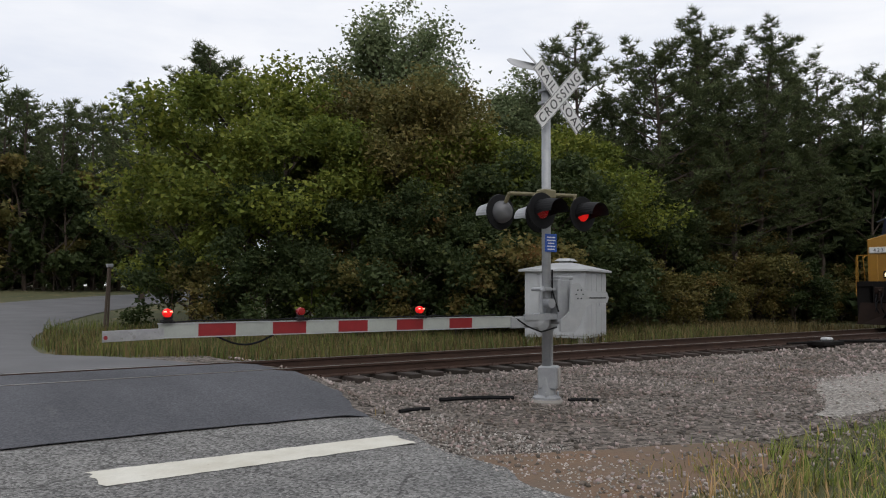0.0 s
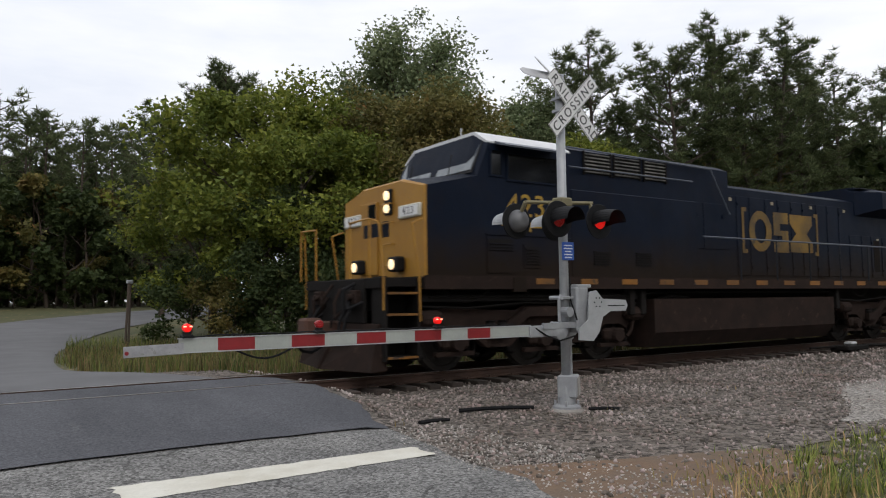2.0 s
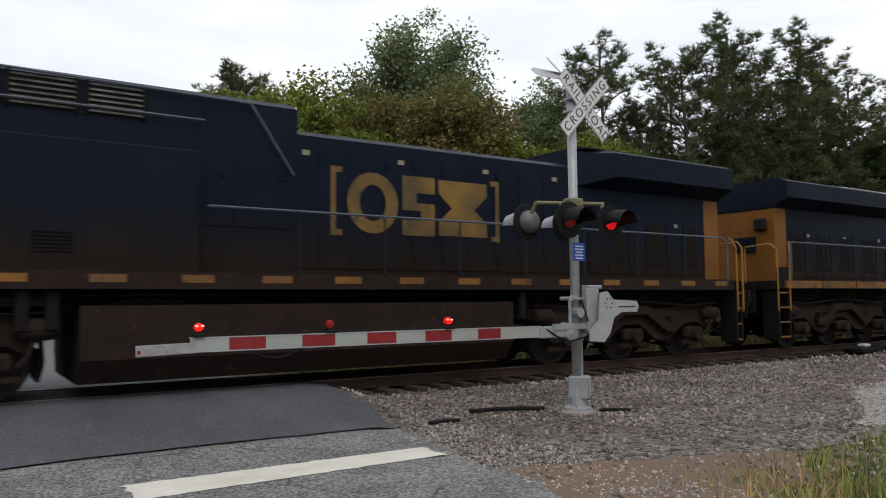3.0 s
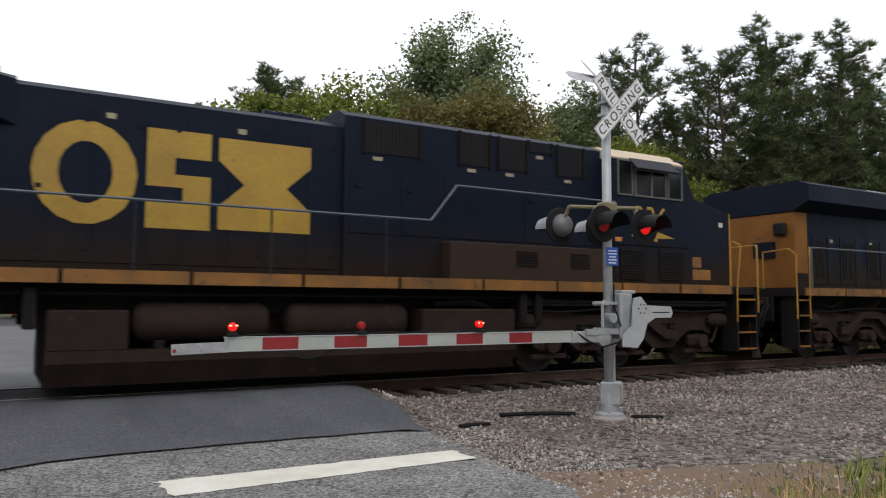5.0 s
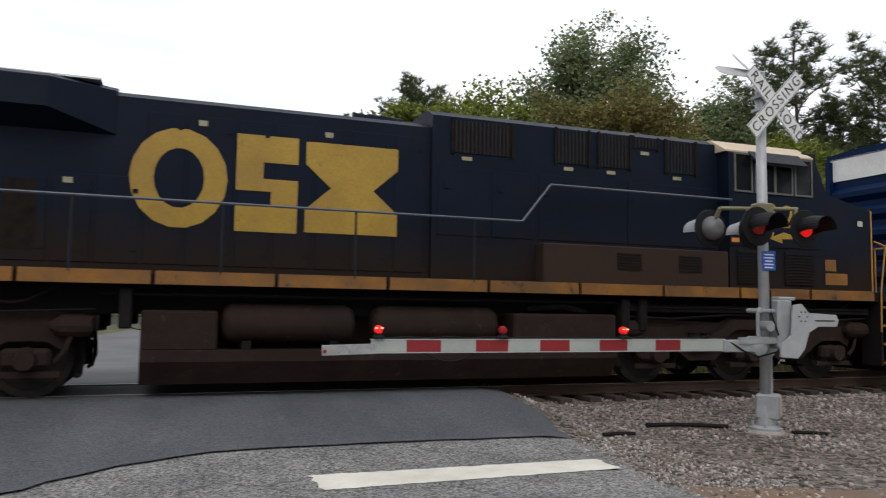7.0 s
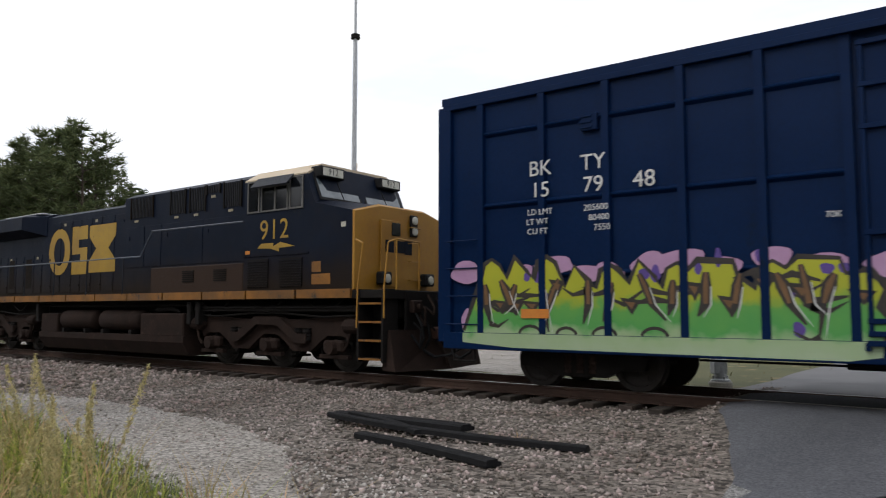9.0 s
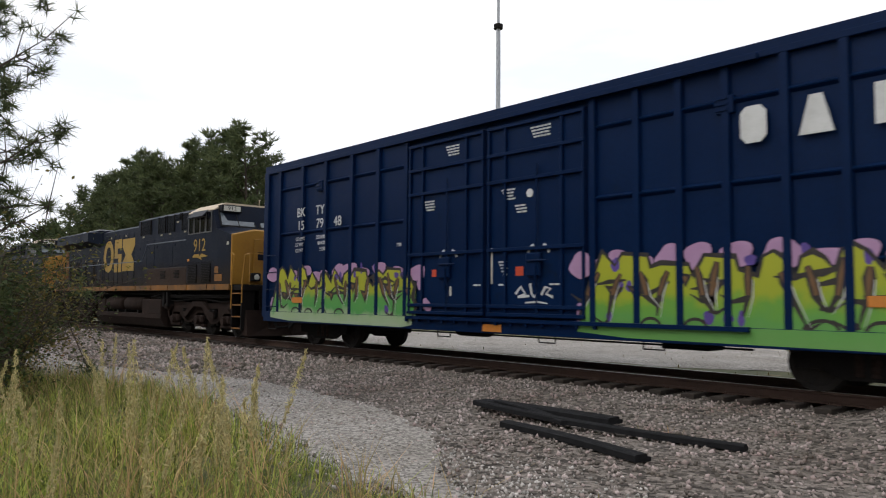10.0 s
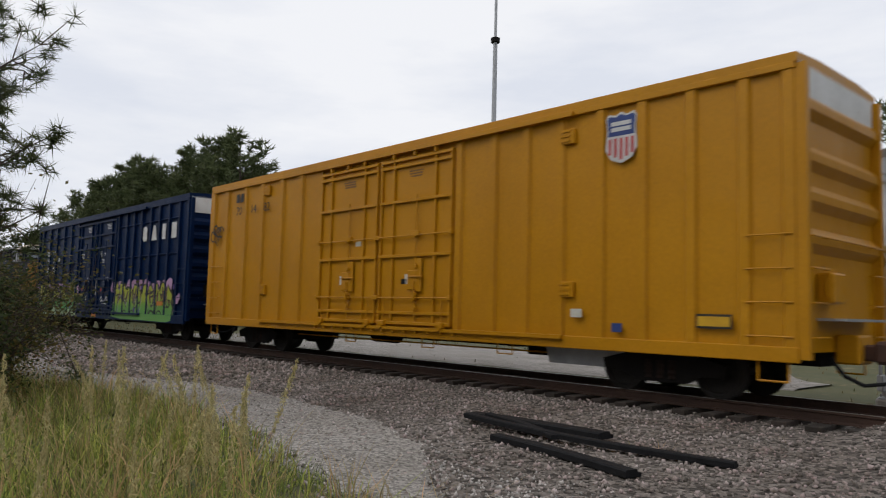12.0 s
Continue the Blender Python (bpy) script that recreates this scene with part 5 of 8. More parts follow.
def boxcar(kind, length, offset):
    blue = kind == "blue"
    mat = M["box_blue"] if blue else M["box_yellow"]
    car = thing("boxcar", "dark blue high-cube boxcar with bright graffiti along its sides" if blue else "deep yellow high-cube boxcar with ribbed sides and plug doors", "boxcar", group="boxcars of the train")
    L = length / 2
    W = 1.52
    z0, z1 = 0.84, 5.04
    bm = bmesh.new()
    loft(bm, [[(-L, -W, z0), (-L, W, z0), (-L, W, z1), (-L, -W, z1)], [(L, -W, z0), (L, W, z0), (L, W, z1), (L, -W, z1)]])
    body = part("body", bm, mat, car)
    bm = bmesh.new()
    loft(bm, [[(x, -1.6, 5.02), (x, -1.6, 5.155), (x, -0.8, 5.21), (x, 0.8, 5.21), (x, 1.6, 5.155), (x, 1.6, 5.02)] for x in (-L - 0.03, L + 0.03)])
    roof = part("roof", bm, mat, car)
    for k in range(16):
        x = -L + 0.6 + k * (length - 1.2) / 15
        bm = bmesh.new()
        box(bm, x - 0.04, x + 0.04, -0.9, 0.9, 5.18, 5.225)
        part("roof_rib", bm, mat, roof)
    if blue:
        posts_x = [-9.22, -8.5, -7.28, -6.13, -4.94, -3.83, -2.75, 2.5, 3.4, 4.2, 5.0, 5.9, 6.72, 7.6, 8.5, 9.22]
    else:
        posts_x = [-9.22, -8.3, -7.1, -6.05, -4.95, -3.92, -2.95, 2.35, 3.35, 4.22, 5.07, 5.95, 6.79, 7.68, 8.55, 9.22]
    for s in (-1, 1):
        for x in posts_x:
            w = 0.06 if blue else 0.075
            w = 0.08 if abs(x) > 9 else w
            bm = bmesh.new()
            slope, proud = (0.012, 1.6) if blue else (0.045, 1.585)
            prism(bm, [(x - w - slope, s * (W - 0.005)), (x - w, s * proud), (x + w, s * proud), (x + w + slope, s * (W - 0.005))], "z", 0.9, 5.02)
            part("post", bm, mat, body)
        if blue:
            segs = [(-8.5, -2.75), (2.5, 8.5)]
            for zz in (4.37, 3.1, 1.88):
                for a, b in segs:
                    bm = bmesh.new()
                    prism(bm, [(s * (W - 0.004), zz - 0.05), (s * 1.575, zz - 0.005), (s * 1.582, zz + 0.015), (s * (W - 0.004), zz + 0.06)], "x", a, b)
                    part("rail", bm, mat, body)
        bm = bmesh.new()
        box(bm, -L, L, min(s * 1.5, s * 1.6), max(s * 1.5, s * 1.6), 0.63 if blue else 0.7, 0.92, 0.01)
        part("side_sill", bm, mat, body)
        bm = bmesh.new()
        box(bm, -L, L, min(s * 1.5, s * 1.605), max(s * 1.5, s * 1.605), 4.92, 5.03, 0.01)
        part("top_chord", bm, mat, body)
        # two plug doors
        dx = ((-2.62, -0.2), (-0.1, 2.35)) if blue else ((-2.85, -0.4), (-0.3, 2.2))
        for a, b in dx:
            bm = bmesh.new()
            box(bm, a, b, min(s * 1.5, s * 1.56), max(s * 1.5, s * 1.56), 0.98, 4.8, 0.01)
            dr = part("door", bm, mat, car)
            for zz in (4.75, 3.65 if blue else 3.78, 2.53 if not blue else 2.29, 1.24 if not blue else 1.17, 1.01, 4.6 if not blue else 4.2):
                bm = bmesh.new()
                box(bm, a, b, min(s * 1.56, s * 1.63), max(s * 1.56, s * 1.63), zz - 0.035, zz + 0.035, 0.008)
                part("door_rail", bm, mat, dr)
            for xx in (a + 0.04, (a * 0.8 + b * 0.2), (a * 0.22 + b * 0.78), b - 0.04):
                bm = bmesh.new()
                box(bm, xx - 0.03, xx + 0.03, min(s * 1.56, s * 1.62), max(s * 1.56, s * 1.62), 0.98, 4.8, 0.008)
                part("door_post", bm, mat, dr)
            bm = bmesh.new()
            xm = (a + b) / 2 + 0.1
            tube(bm, [(xm, s * 1.62, 1.05), (xm, s * 1.62, 3.9)], 0.018)
            box(bm, xm - 0.25, xm + 0.1, min(s * 1.57, s * 1.64), max(s * 1.57, s * 1.64), 1.75, 2.2, 0.02)
            tube(bm, [(xm - 0.2, s * 1.66, 2.05), (xm + 0.3, s * 1.66, 2.05)], 0.02)
            tube(bm, [(xm, s * 1.66, 1.95), (xm, s * 1.66, 1.5)], 0.02)
            part("lock_gear", bm, mat, dr)
            # warning plates and stencilled notices
            if blue:
                notices = ((-1.2, 4.6, 0.42, 4), (-1.94, 3.46, 0.36, 4), (-0.42, 1.6, 0.2, 1)) if a < -1 else ((1.28, 4.62, 0.5, 4), (0.45, 3.48, 0.36, 4), (0.78, 3.14, 0.3, 3), (0.31, 2.05, 0.24, 5), (0.3, 1.6, 0.22, 1), (1.62, 1.6, 0.24, 1))
                plates = ((-1.76, 1.87, 0.07, 0.08, "plate_red"), (-1.43, 1.94, 0.1, 0.12, "paint_white"), (-1.36, 2.0, 0.03, 0.04, "plate_red"), (-1.23, 1.48, 0.03, 0.1, "pale_label")) if a < -1 else ((0.75, 1.86, 0.1, 0.09, "plate_red"), (1.11, 1.92, 0.14, 0.13, "paint_white"), (1.16, 1.95, 0.03, 0.06, "plate_red"), (0.0, 1.98, 0.02, 0.36, "pale_label"))
            else:
                notices = ((xm - 0.1, 4.46, 0.5, 3),)
                plates = ((xm - 0.35, 2.0, 0.06, 0.11, "paint_white"), (-1.19 if a < -1 else 0.6, 2.89 if a < -1 else 1.95, 0.1, 0.06, "pale_label" if a < -1 else "black_paint"))
            for xq, zq, w, rows in notices:
                bm = bmesh.new()
                for r in range(rows):
                    x = xq - w / 2 + (0.03 * r if rows > 2 else 0.0)
                    while x < xq + w / 2 - 0.04:
                        c = min(rng_bars.uniform(0.05, 0.14), xq + w / 2 - x)
                        box(bm, x, x + c, min(s * 1.56, s * 1.566), max(s * 1.56, s * 1.566), zq - 0.062 * r - 0.017, zq - 0.062 * r + 0.017)
                        x += c + 0.022
                tagged(part("stencil", bm, M["paint_white"] if blue else M["paint_brown"], dr, "rows of small stencilled bars"), kind="stuff")
            for xq, zq, w, h, mt in plates:
                bm = bmesh.new()
                yo = 1.571 if mt == "plate_red" and w < 0.05 else 1.566
                box(bm, xq - w, xq + w, min(s * 1.56, s * yo), max(s * 1.56, s * yo), zq - h, zq + h)
                part("plate", bm, M[mt], dr)
            if blue:
                bm = bmesh.new()
                xc = -1.31 if a < -1 else 1.23
                for d in (-1, 1):
                    ribbon(bm, [(xc + d * 0.26, 2.2), (xc + d * 0.22, 2.3), (xc + d * 0.12, 2.36)], [0.05, 0.06, 0.05], s * 1.5605, 0.003)
                if a > -1:
                    o = ring_pts(1.01, 3.36, 0.085, 0.085, 0, 360, 14)
                    flat_shape(bm, o[:-1], s * 1.5605, 0.003)
                    ribbon(bm, [(0.65, 1.42), (0.78, 1.56), (0.9, 1.42), (0.7, 1.36), (1.0, 1.38)], [0.05] * 5, s * 1.5605, 0.003)
                    ribbon(bm, [(1.02, 1.62), (1.06, 1.42), (1.12, 1.36), (1.2, 1.44)], [0.06, 0.05, 0.05, 0.03], s * 1.5612, 0.003)
                    ribbon(bm, [(1.3, 1.4), (1.4, 1.55), (1.52, 1.52), (1.42, 1.42), (1.58, 1.36)], [0.05] * 5, s * 1.5618, 0.003)
                    ribbon(bm, [(0.9, 1.25), (1.2, 1.27), (1.45, 1.24)], [0.03, 0.04, 0.02], s * 1.5605, 0.003)
                part("sprayed_tag", bm, M["paint_white"], dr, "white sprayed marks on the door")
            else:
                bm = bmesh.new()
                for zz in (2.98, 1.58):
                    tube(bm, [(a - 0.05, s * 1.64, zz), (b + 0.05, s * 1.64, zz)], 0.018)
                    for xx in (a, xm, b):
                        box(bm, xx - 0.05, xx + 0.05, min(s * 1.56, s * 1.67), max(s * 1.56, s * 1.67), zz - 0.05, zz + 0.05, 0.01)
                box(bm, xm - 0.13, xm + 0.13, min(s * 1.6, s * 1.66), max(s * 1.6, s * 1.66), 2.96, 3.08, 0.01)
                box(bm, xm - 0.07, xm + 0.22, min(s * 1.6, s * 1.625), max(s * 1.6, s * 1.625), 1.72, 2.45, 0.008)
                for zz in (2.28, 1.66, 1.36):
                    box(bm, xm + 0.02, xm + 0.1, min(s * 1.62, s * 1.68), max(s * 1.62, s * 1.68), zz - 0.04, zz + 0.04, 0.01)
                part("lock_rod", bm, mat, dr)
                for xx in (a + 0.25, b - 0.25):
                    bm = bmesh.new()
                    box(bm, xx - 0.1, xx + 0.1, min(s * 1.58, s * 1.7), max(s * 1.58, s * 1.7), 0.93, 1.06, 0.015)
                    cyl(bm, (xx, s * 1.62, 0.94), (xx, s * 1.72, 0.94), 0.06, 0.06, 10)
                    tube(bm, [(xx, s * 1.64, 1.06), (xx, s * 1.64, 1.58)], 0.014)
                    part("door_roller", bm, mat, dr)
                for xx in (a * 0.8 + b * 0.2, (a + b) / 2, a * 0.22 + b * 0.78):
                    bm = bmesh.new()
                    box(bm, xx - 0.035, xx + 0.035, min(s * 1.56, s * 1.66), max(s * 1.56, s * 1.66), 4.78, 4.95, 0.008)
                    part("door_hanger", bm, mat, dr)
        bm = bmesh.new()
        box(bm, dx[0][0] - 3.0 if not blue else dx[0][0], dx[1][1] + 3.0, min(s * 1.58, s * 1.68), max(s * 1.58, s * 1.68), 0.86, 0.93)
        box(bm, dx[0][0] - 0.2, dx[1][1] + 3.2, min(s * 1.6, s * 1.68), max(s * 1.6, s * 1.68), 4.9, 4.985)
        for k in range(14):
            x = dx[0][0] + k * 0.4
            box(bm, x - 0.03, x + 0.03, min(s * 1.56, s * 1.66), max(s * 1.56, s * 1.66), 0.8, 0.9)
        part("door_track", bm, mat, car)
        for xa, xb in ((-L + 0.08, -L + 0.72), (L - 0.75, L - 0.08)):
            ladder(car, xa, xb, [1.06 + 0.49 * k for k in range(4)], W + 0.01, s, mat)
        bm = bmesh.new()
        for xa in (-L + 0.4, L - 0.4):
            tube(bm, [(xa - 0.22, s * 1.5, 0.8), (xa - 0.22, s * 1.5, 0.42), (xa + 0.22, s * 1.5, 0.42), (xa + 0.22, s * 1.5, 0.8)], 0.018)
        for xa in (-1.6, 1.3, 3.6):
            tube(bm, [(xa - 0.2, s * 1.4, 0.75), (xa - 0.2, s * 1.4, 0.5), (xa + 0.2, s * 1.4, 0.5), (xa + 0.2, s * 1.4, 0.75)], 0.014)
        tube(bm, [(-5.0, s * 0.8, 0.55), (5.0, s * 0.8, 0.55)], 0.02)
        part("stirrup", bm, M["steel_dark"] if blue else mat, car)
        for xq, zq in (((-6.4, 4.3), (5.0, 4.32)) if blue else ((5.26, 4.55), (5.26, 1.75), (-5.75, 4.68), (-5.8, 1.79))):
            bm = bmesh.new()
            box(bm, xq - 0.14, xq + 0.14, min(s * 1.52, s * 1.6), max(s * 1.52, s * 1.6), zq - 0.14, zq + 0.14, 0.01)
            for r in range(3):
                box(bm, xq - 0.16, xq + 0.05, min(s * 1.6, s * 1.62), max(s * 1.6, s * 1.62), zq - 0.1 + 0.09 * r, zq - 0.06 + 0.09 * r)
            part("vent_box", bm, mat, body)
        off = 1.603 if blue else 1.588
        u = 1 if s < 0 else -1
        if blue:
            for txt, xq, zq, size in (("BK", -7.29, 3.64, 0.36), ("TY", -6.34, 3.64, 0.36), ("15", -7.29, 3.28, 0.36), ("79", -6.34, 3.28, 0.36), ("48", -5.5, 3.28, 0.36), ("LD LMT", -7.3, 2.92, 0.14), ("LT WT", -7.35, 2.76, 0.14), ("CU FT", -7.35, 2.6, 0.14), ("205600", -6.3, 2.92, 0.14), ("80400", -6.25, 2.76, 0.14), ("7550", -6.2, 2.6, 0.14), ("70K", -2.95, 2.55, 0.12)):
                text_mesh("stencil", txt, size, M["paint_white"], body, on_side(u * xq, zq, s, off), "white stencilled marks")
            for k, xq in enumerate((5.45, 6.35, 7.25, 8.15)):
                bm = bmesh.new()
                shapes = [[(-0.2, -0.18), (-0.11, -0.28), (0.11, -0.28), (0.2, -0.18), (0.2, 0.18), (0.11, 0.28), (-0.11, 0.28), (-0.2, 0.18)],
                          [(-0.24, -0.28), (0.24, -0.28), (0.09, 0.28), (-0.09, 0.28)],
                          [(-0.15, -0.28), (0.15, -0.28), (0.15, 0.28), (-0.15, 0.28)],
                          [(-0.21, -0.28), (0.21, -0.28), (0.21, 0.28), (-0.21, 0.28)]]
                flat_shape(bm, [(u * xq + a, 3.94 + b) for a, b in shapes[k]], s * off)
                part("painted_block", bm, M["paint_white"], body, "large white painted block shape")
        else:
            for txt, xq, zq, size in (("70", -7.45, 4.2, 0.36), ("14", -6.55, 4.2, 0.36), ("82", -5.75, 4.2, 0.36)):
                text_mesh("stencil", txt, size, M["paint_black"], body, on_side(u * xq, zq, s, off), "black stencilled marks")
            for q in (-0.14, 0.14):
                bm = bmesh.new()
                flat_shape(bm, [(u * -7.4 + q - 0.1, 4.48), (u * -7.4 + q + 0.1, 4.48), (u * -7.4 + q + 0.1, 4.74), (u * -7.4 + q - 0.1, 4.74)], s * off)
                part("painted_bar", bm, M["paint_black"], body, "black painted bar")
            bm = bmesh.new()
            c = 6.4 * u
            flat_shape(bm, [(c + 0.86 * a, 4.37 + b) for a, b in ((-0.36, 0.34), (-0.3, 0.42), (-0.12, 0.38), (0, 0.44), (0.12, 0.38), (0.3, 0.42), (0.36, 0.34), (0.33, 0.15), (0.37, -0.2), (0.25, -0.38), (0, -0.46), (-0.25, -0.38), (-0.37, -0.2), (-0.33, 0.15))], s * off)
            sh = part("painted_shield", bm, M["paint_white"], body, "white shield with a blue top and red stripes")
            bm = bmesh.new()
            flat_shape(bm, [(c + 0.86 * a, 4.37 + b) for a, b in ((-0.33, 0.33), (-0.28, 0.38), (-0.12, 0.35), (0, 0.4), (0.12, 0.35), (0.28, 0.38), (0.33, 0.33), (0.3, 0.1), (0.31, 0.02), (-0.31, 0.02), (-0.3, 0.1))], s * (off + 0.005))
            part("band", bm, M["shield_blue"], sh)
            bm = bmesh.new()
            for k in range(5):
                a = c - 0.255 + 0.113 * k
                flat_shape(bm, [(a, -0.02 + 4.37), (a + 0.06, -0.02 + 4.37), (a + 0.06, 4.37 - 0.3 - 0.1 * (1 - abs(k - 2) / 2)), (a, 4.37 - 0.3 - 0.1 * (1 - abs(k - 2) / 2))], s * (off + 0.005))
            part("stripe", bm, M["shield_red"], sh)
            bm = bmesh.new()
            for q in range(2):
                flat_shape(bm, [(c - 0.2, 4.37 + 0.2 - 0.1 * q), (c + 0.2, 4.37 + 0.2 - 0.1 * q), (c + 0.2, 4.37 + 0.27 - 0.1 * q), (c - 0.2, 4.37 + 0.27 - 0.1 * q)], s * (off + 0.01))
            part("bar", bm, M["paint_white"], sh)
            bm = bmesh.new()
            rr = random.Random(5)
            for q in range(9):
                cx, cz, r = -8.85 * u + rr.uniform(-0.3, 0.3), 3.55 + rr.uniform(-0.25, 0.2), rr.uniform(0.08, 0.2)
                o = ring_pts(cx, cz, r, r, 0, 300, 10)
                i = ring_pts(cx, cz, r * 0.72, r * 0.72, 0, 300, 10)
                for k in range(10):
                    flat_shape(bm, [o[k], o[k + 1], i[k + 1], i[k]], s * (1.592 + 0.0006 * q), 0.001)
            tagged(part("spray_mark", bm, M["paint_black"], body, "black sprayed scribble"), kind="stuff")
        for xq, zq, mt in ((-7.41 * u, 1.25, "plate_orange"), (7.2 * u, 1.32, "plate_orange"), (0.05 * u, 0.74, "plate_orange")) if blue else ((8.08 * u, 1.25, "plate_yellow"), (5.49 * u, 1.33, "pale_label"), (6.34 * u, 1.1, "shield_blue")):
            bm = bmesh.new()
            w = {"shield_blue": 0.1, "pale_label": 0.12}[mt] if mt in ("shield_blue", "pale_label") else 0.26
            if mt == "plate_yellow":
                box(bm, xq - w - 0.03, xq + w + 0.03, min(s * 1.6, s * 1.604), max(s * 1.6, s * 1.604), zq - 0.11, zq + 0.11)
                part("plate_border", bm, M["paint_black"], body)
                bm = bmesh.new()
            box(bm, xq - w, xq + w, min(s * 1.6, s * 1.612), max(s * 1.6, s * 1.612), zq - 0.075, zq + 0.075)
            part("plate", bm, M[mt], body)
    if blue:
        graffiti(body)
    # ends
    for d in (-1, 1):
        x = d * L
        bm = bmesh.new()
        box(bm, min(x, x + 0.03 * d), max(x, x + 0.03 * d), -W, W, 4.5, 5.06)
        part("end_top", bm, M["box_white"], car, "white painted top of the end wall")
        for z in [1.25 + 0.48 * k for k in range(7)] if blue else (4.42, 3.66, 3.08, 2.46):
            bm = bmesh.new()
            prism(bm, [(x - 0.01 * d, z - 0.2), (x + 0.11 * d, z - 0.06), (x + 0.11 * d, z + 0.06), (x - 0.01 * d, z + 0.2)], "y", -W + 0.05, W - 0.05)
            part("end_rib", bm, mat, car)
        for y in (-1.5, 1.5):
            bm = bmesh.new()
            box(bm, min(x - 0.03 * d, x + 0.14 * d), max(x - 0.03 * d, x + 0.14 * d), y - 0.06, y + 0.06, 0.75, 5.0)
            part("corner_post", bm, mat, car)
        for z in (1.06, 1.55, 2.04, 2.5):
            for ya, yb in ((-1.45, -0.95), (0.95, 1.45)):
                bm = bmesh.new()
                tube(bm, [(x + 0.1 * d, ya, z), (x + 0.18 * d, ya, z), (x + 0.18 * d, yb, z), (x + 0.1 * d, yb, z)], 0.014)
                part("rung", bm, mat, car)
        bm = bmesh.new()
        tube(bm, [(x + 0.1 * d, -0.9, 2.5), (x + 0.18 * d, -0.9, 2.5), (x + 0.18 * d, 0.9, 2.5), (x + 0.1 * d, 0.9, 2.5)], 0.014)
        part("end_grab_rail", bm, mat, car)
        bm = bmesh.new()
        box(bm, min(x, x + 0.4 * d), max(x, x + 0.4 * d), -0.95, 0.95, 1.3, 1.34)
        part("crossover", bm, M["galv"], car)
        bm = bmesh.new()
        if d > 0:
            lathe(bm, [(0.02, 0), (0.26, 0.02), (0.28, 0.05), (0.02, 0.07)], (x + 0.12, -0.75, 1.8), (1, 0, 0), 16)
            box(bm, x, x + 0.25, -0.95, -0.5, 1.55, 2.0, 0.03)
        if len(bm.verts):
            part("brake_wheel", bm, mat if not blue else M["steel_dark"], car)
        else:
            bm.free()
        bm = bmesh.new()
        box(bm, min(x, x + 0.35 * d), max(x, x + 0.35 * d), -0.3, 0.3, 0.66, 1.1, 0.03)
        part("draft_box", bm, mat if not blue else M["steel_dark"], car)
        coupler(car, x - 0.1 * d, d)
        car_truck(car, d * 6.86)
    bm = bmesh.new()
    box(bm, -L + 0.2, L - 0.2, -0.3, 0.3, 0.6, 0.86)
    for x in (-6.86, 6.86):
        box(bm, x - 0.25, x + 0.25, -1.4, 1.4, 0.68, 0.86)
    for x in (-4, -2, 0, 2, 4):
        box(bm, x - 0.06, x + 0.06, -1.45, 1.45, 0.68, 0.86)
    box(bm, 2.6, 3.6, 0.4, 1.0, 0.4, 0.75, 0.03)
    cyl(bm, (-3.2, 0.6, 0.6), (-2.2, 0.6, 0.6), 0.2)
    part("underframe", bm, M["steel_dark"], car)
    if not blue:
        for s in (-1, 1):
            bm = bmesh.new()
            prism(bm, [(4.35, 0.72), (4.45, 0.38), (6.0, 0.38), (6.4, 0.72)], "y", s * 1.0, s * 1.06)
            part("guard", bm, M["galv"], car)
    RIDE.append((car, offset, 0))
    return car


def ribbon(bm, pts, widths, y, d):
    """A brush stroke of changing width through (x, z) points on the side at y."""
    left, right = [], []
    for k, (px, pz) in enumerate(pts):
        (ax, az), (bx, bz) = pts[max(k - 1, 0)], pts[min(k + 1, len(pts) - 1)]
        q = math.hypot(bx - ax, bz - az) or 1.0
        nx, nz = -(bz - az) / q, (bx - ax) / q
        left.append((px + nx * widths[k] / 2, pz + nz * widths[k] / 2))
        right.append((px - nx * widths[k] / 2, pz - nz * widths[k] / 2))
    for k in range(len(pts) - 1):
        flat_shape(bm, [left[k], left[k + 1], right[k + 1], right[k]], y, d)


def blob(bm, cx, cz, rx, rz, rr, y, d):
    ph = rr.uniform(0, 6.28)
    flat_shape(bm, [(cx + rx * math.cos(a) * (1 + 0.16 * math.sin(3 * a + ph)), cz + rz * math.sin(a) * (1 + 0.14 * math.cos(2 * a + ph))) for a in [i * math.pi / 9 for i in range(18)]], y, d)


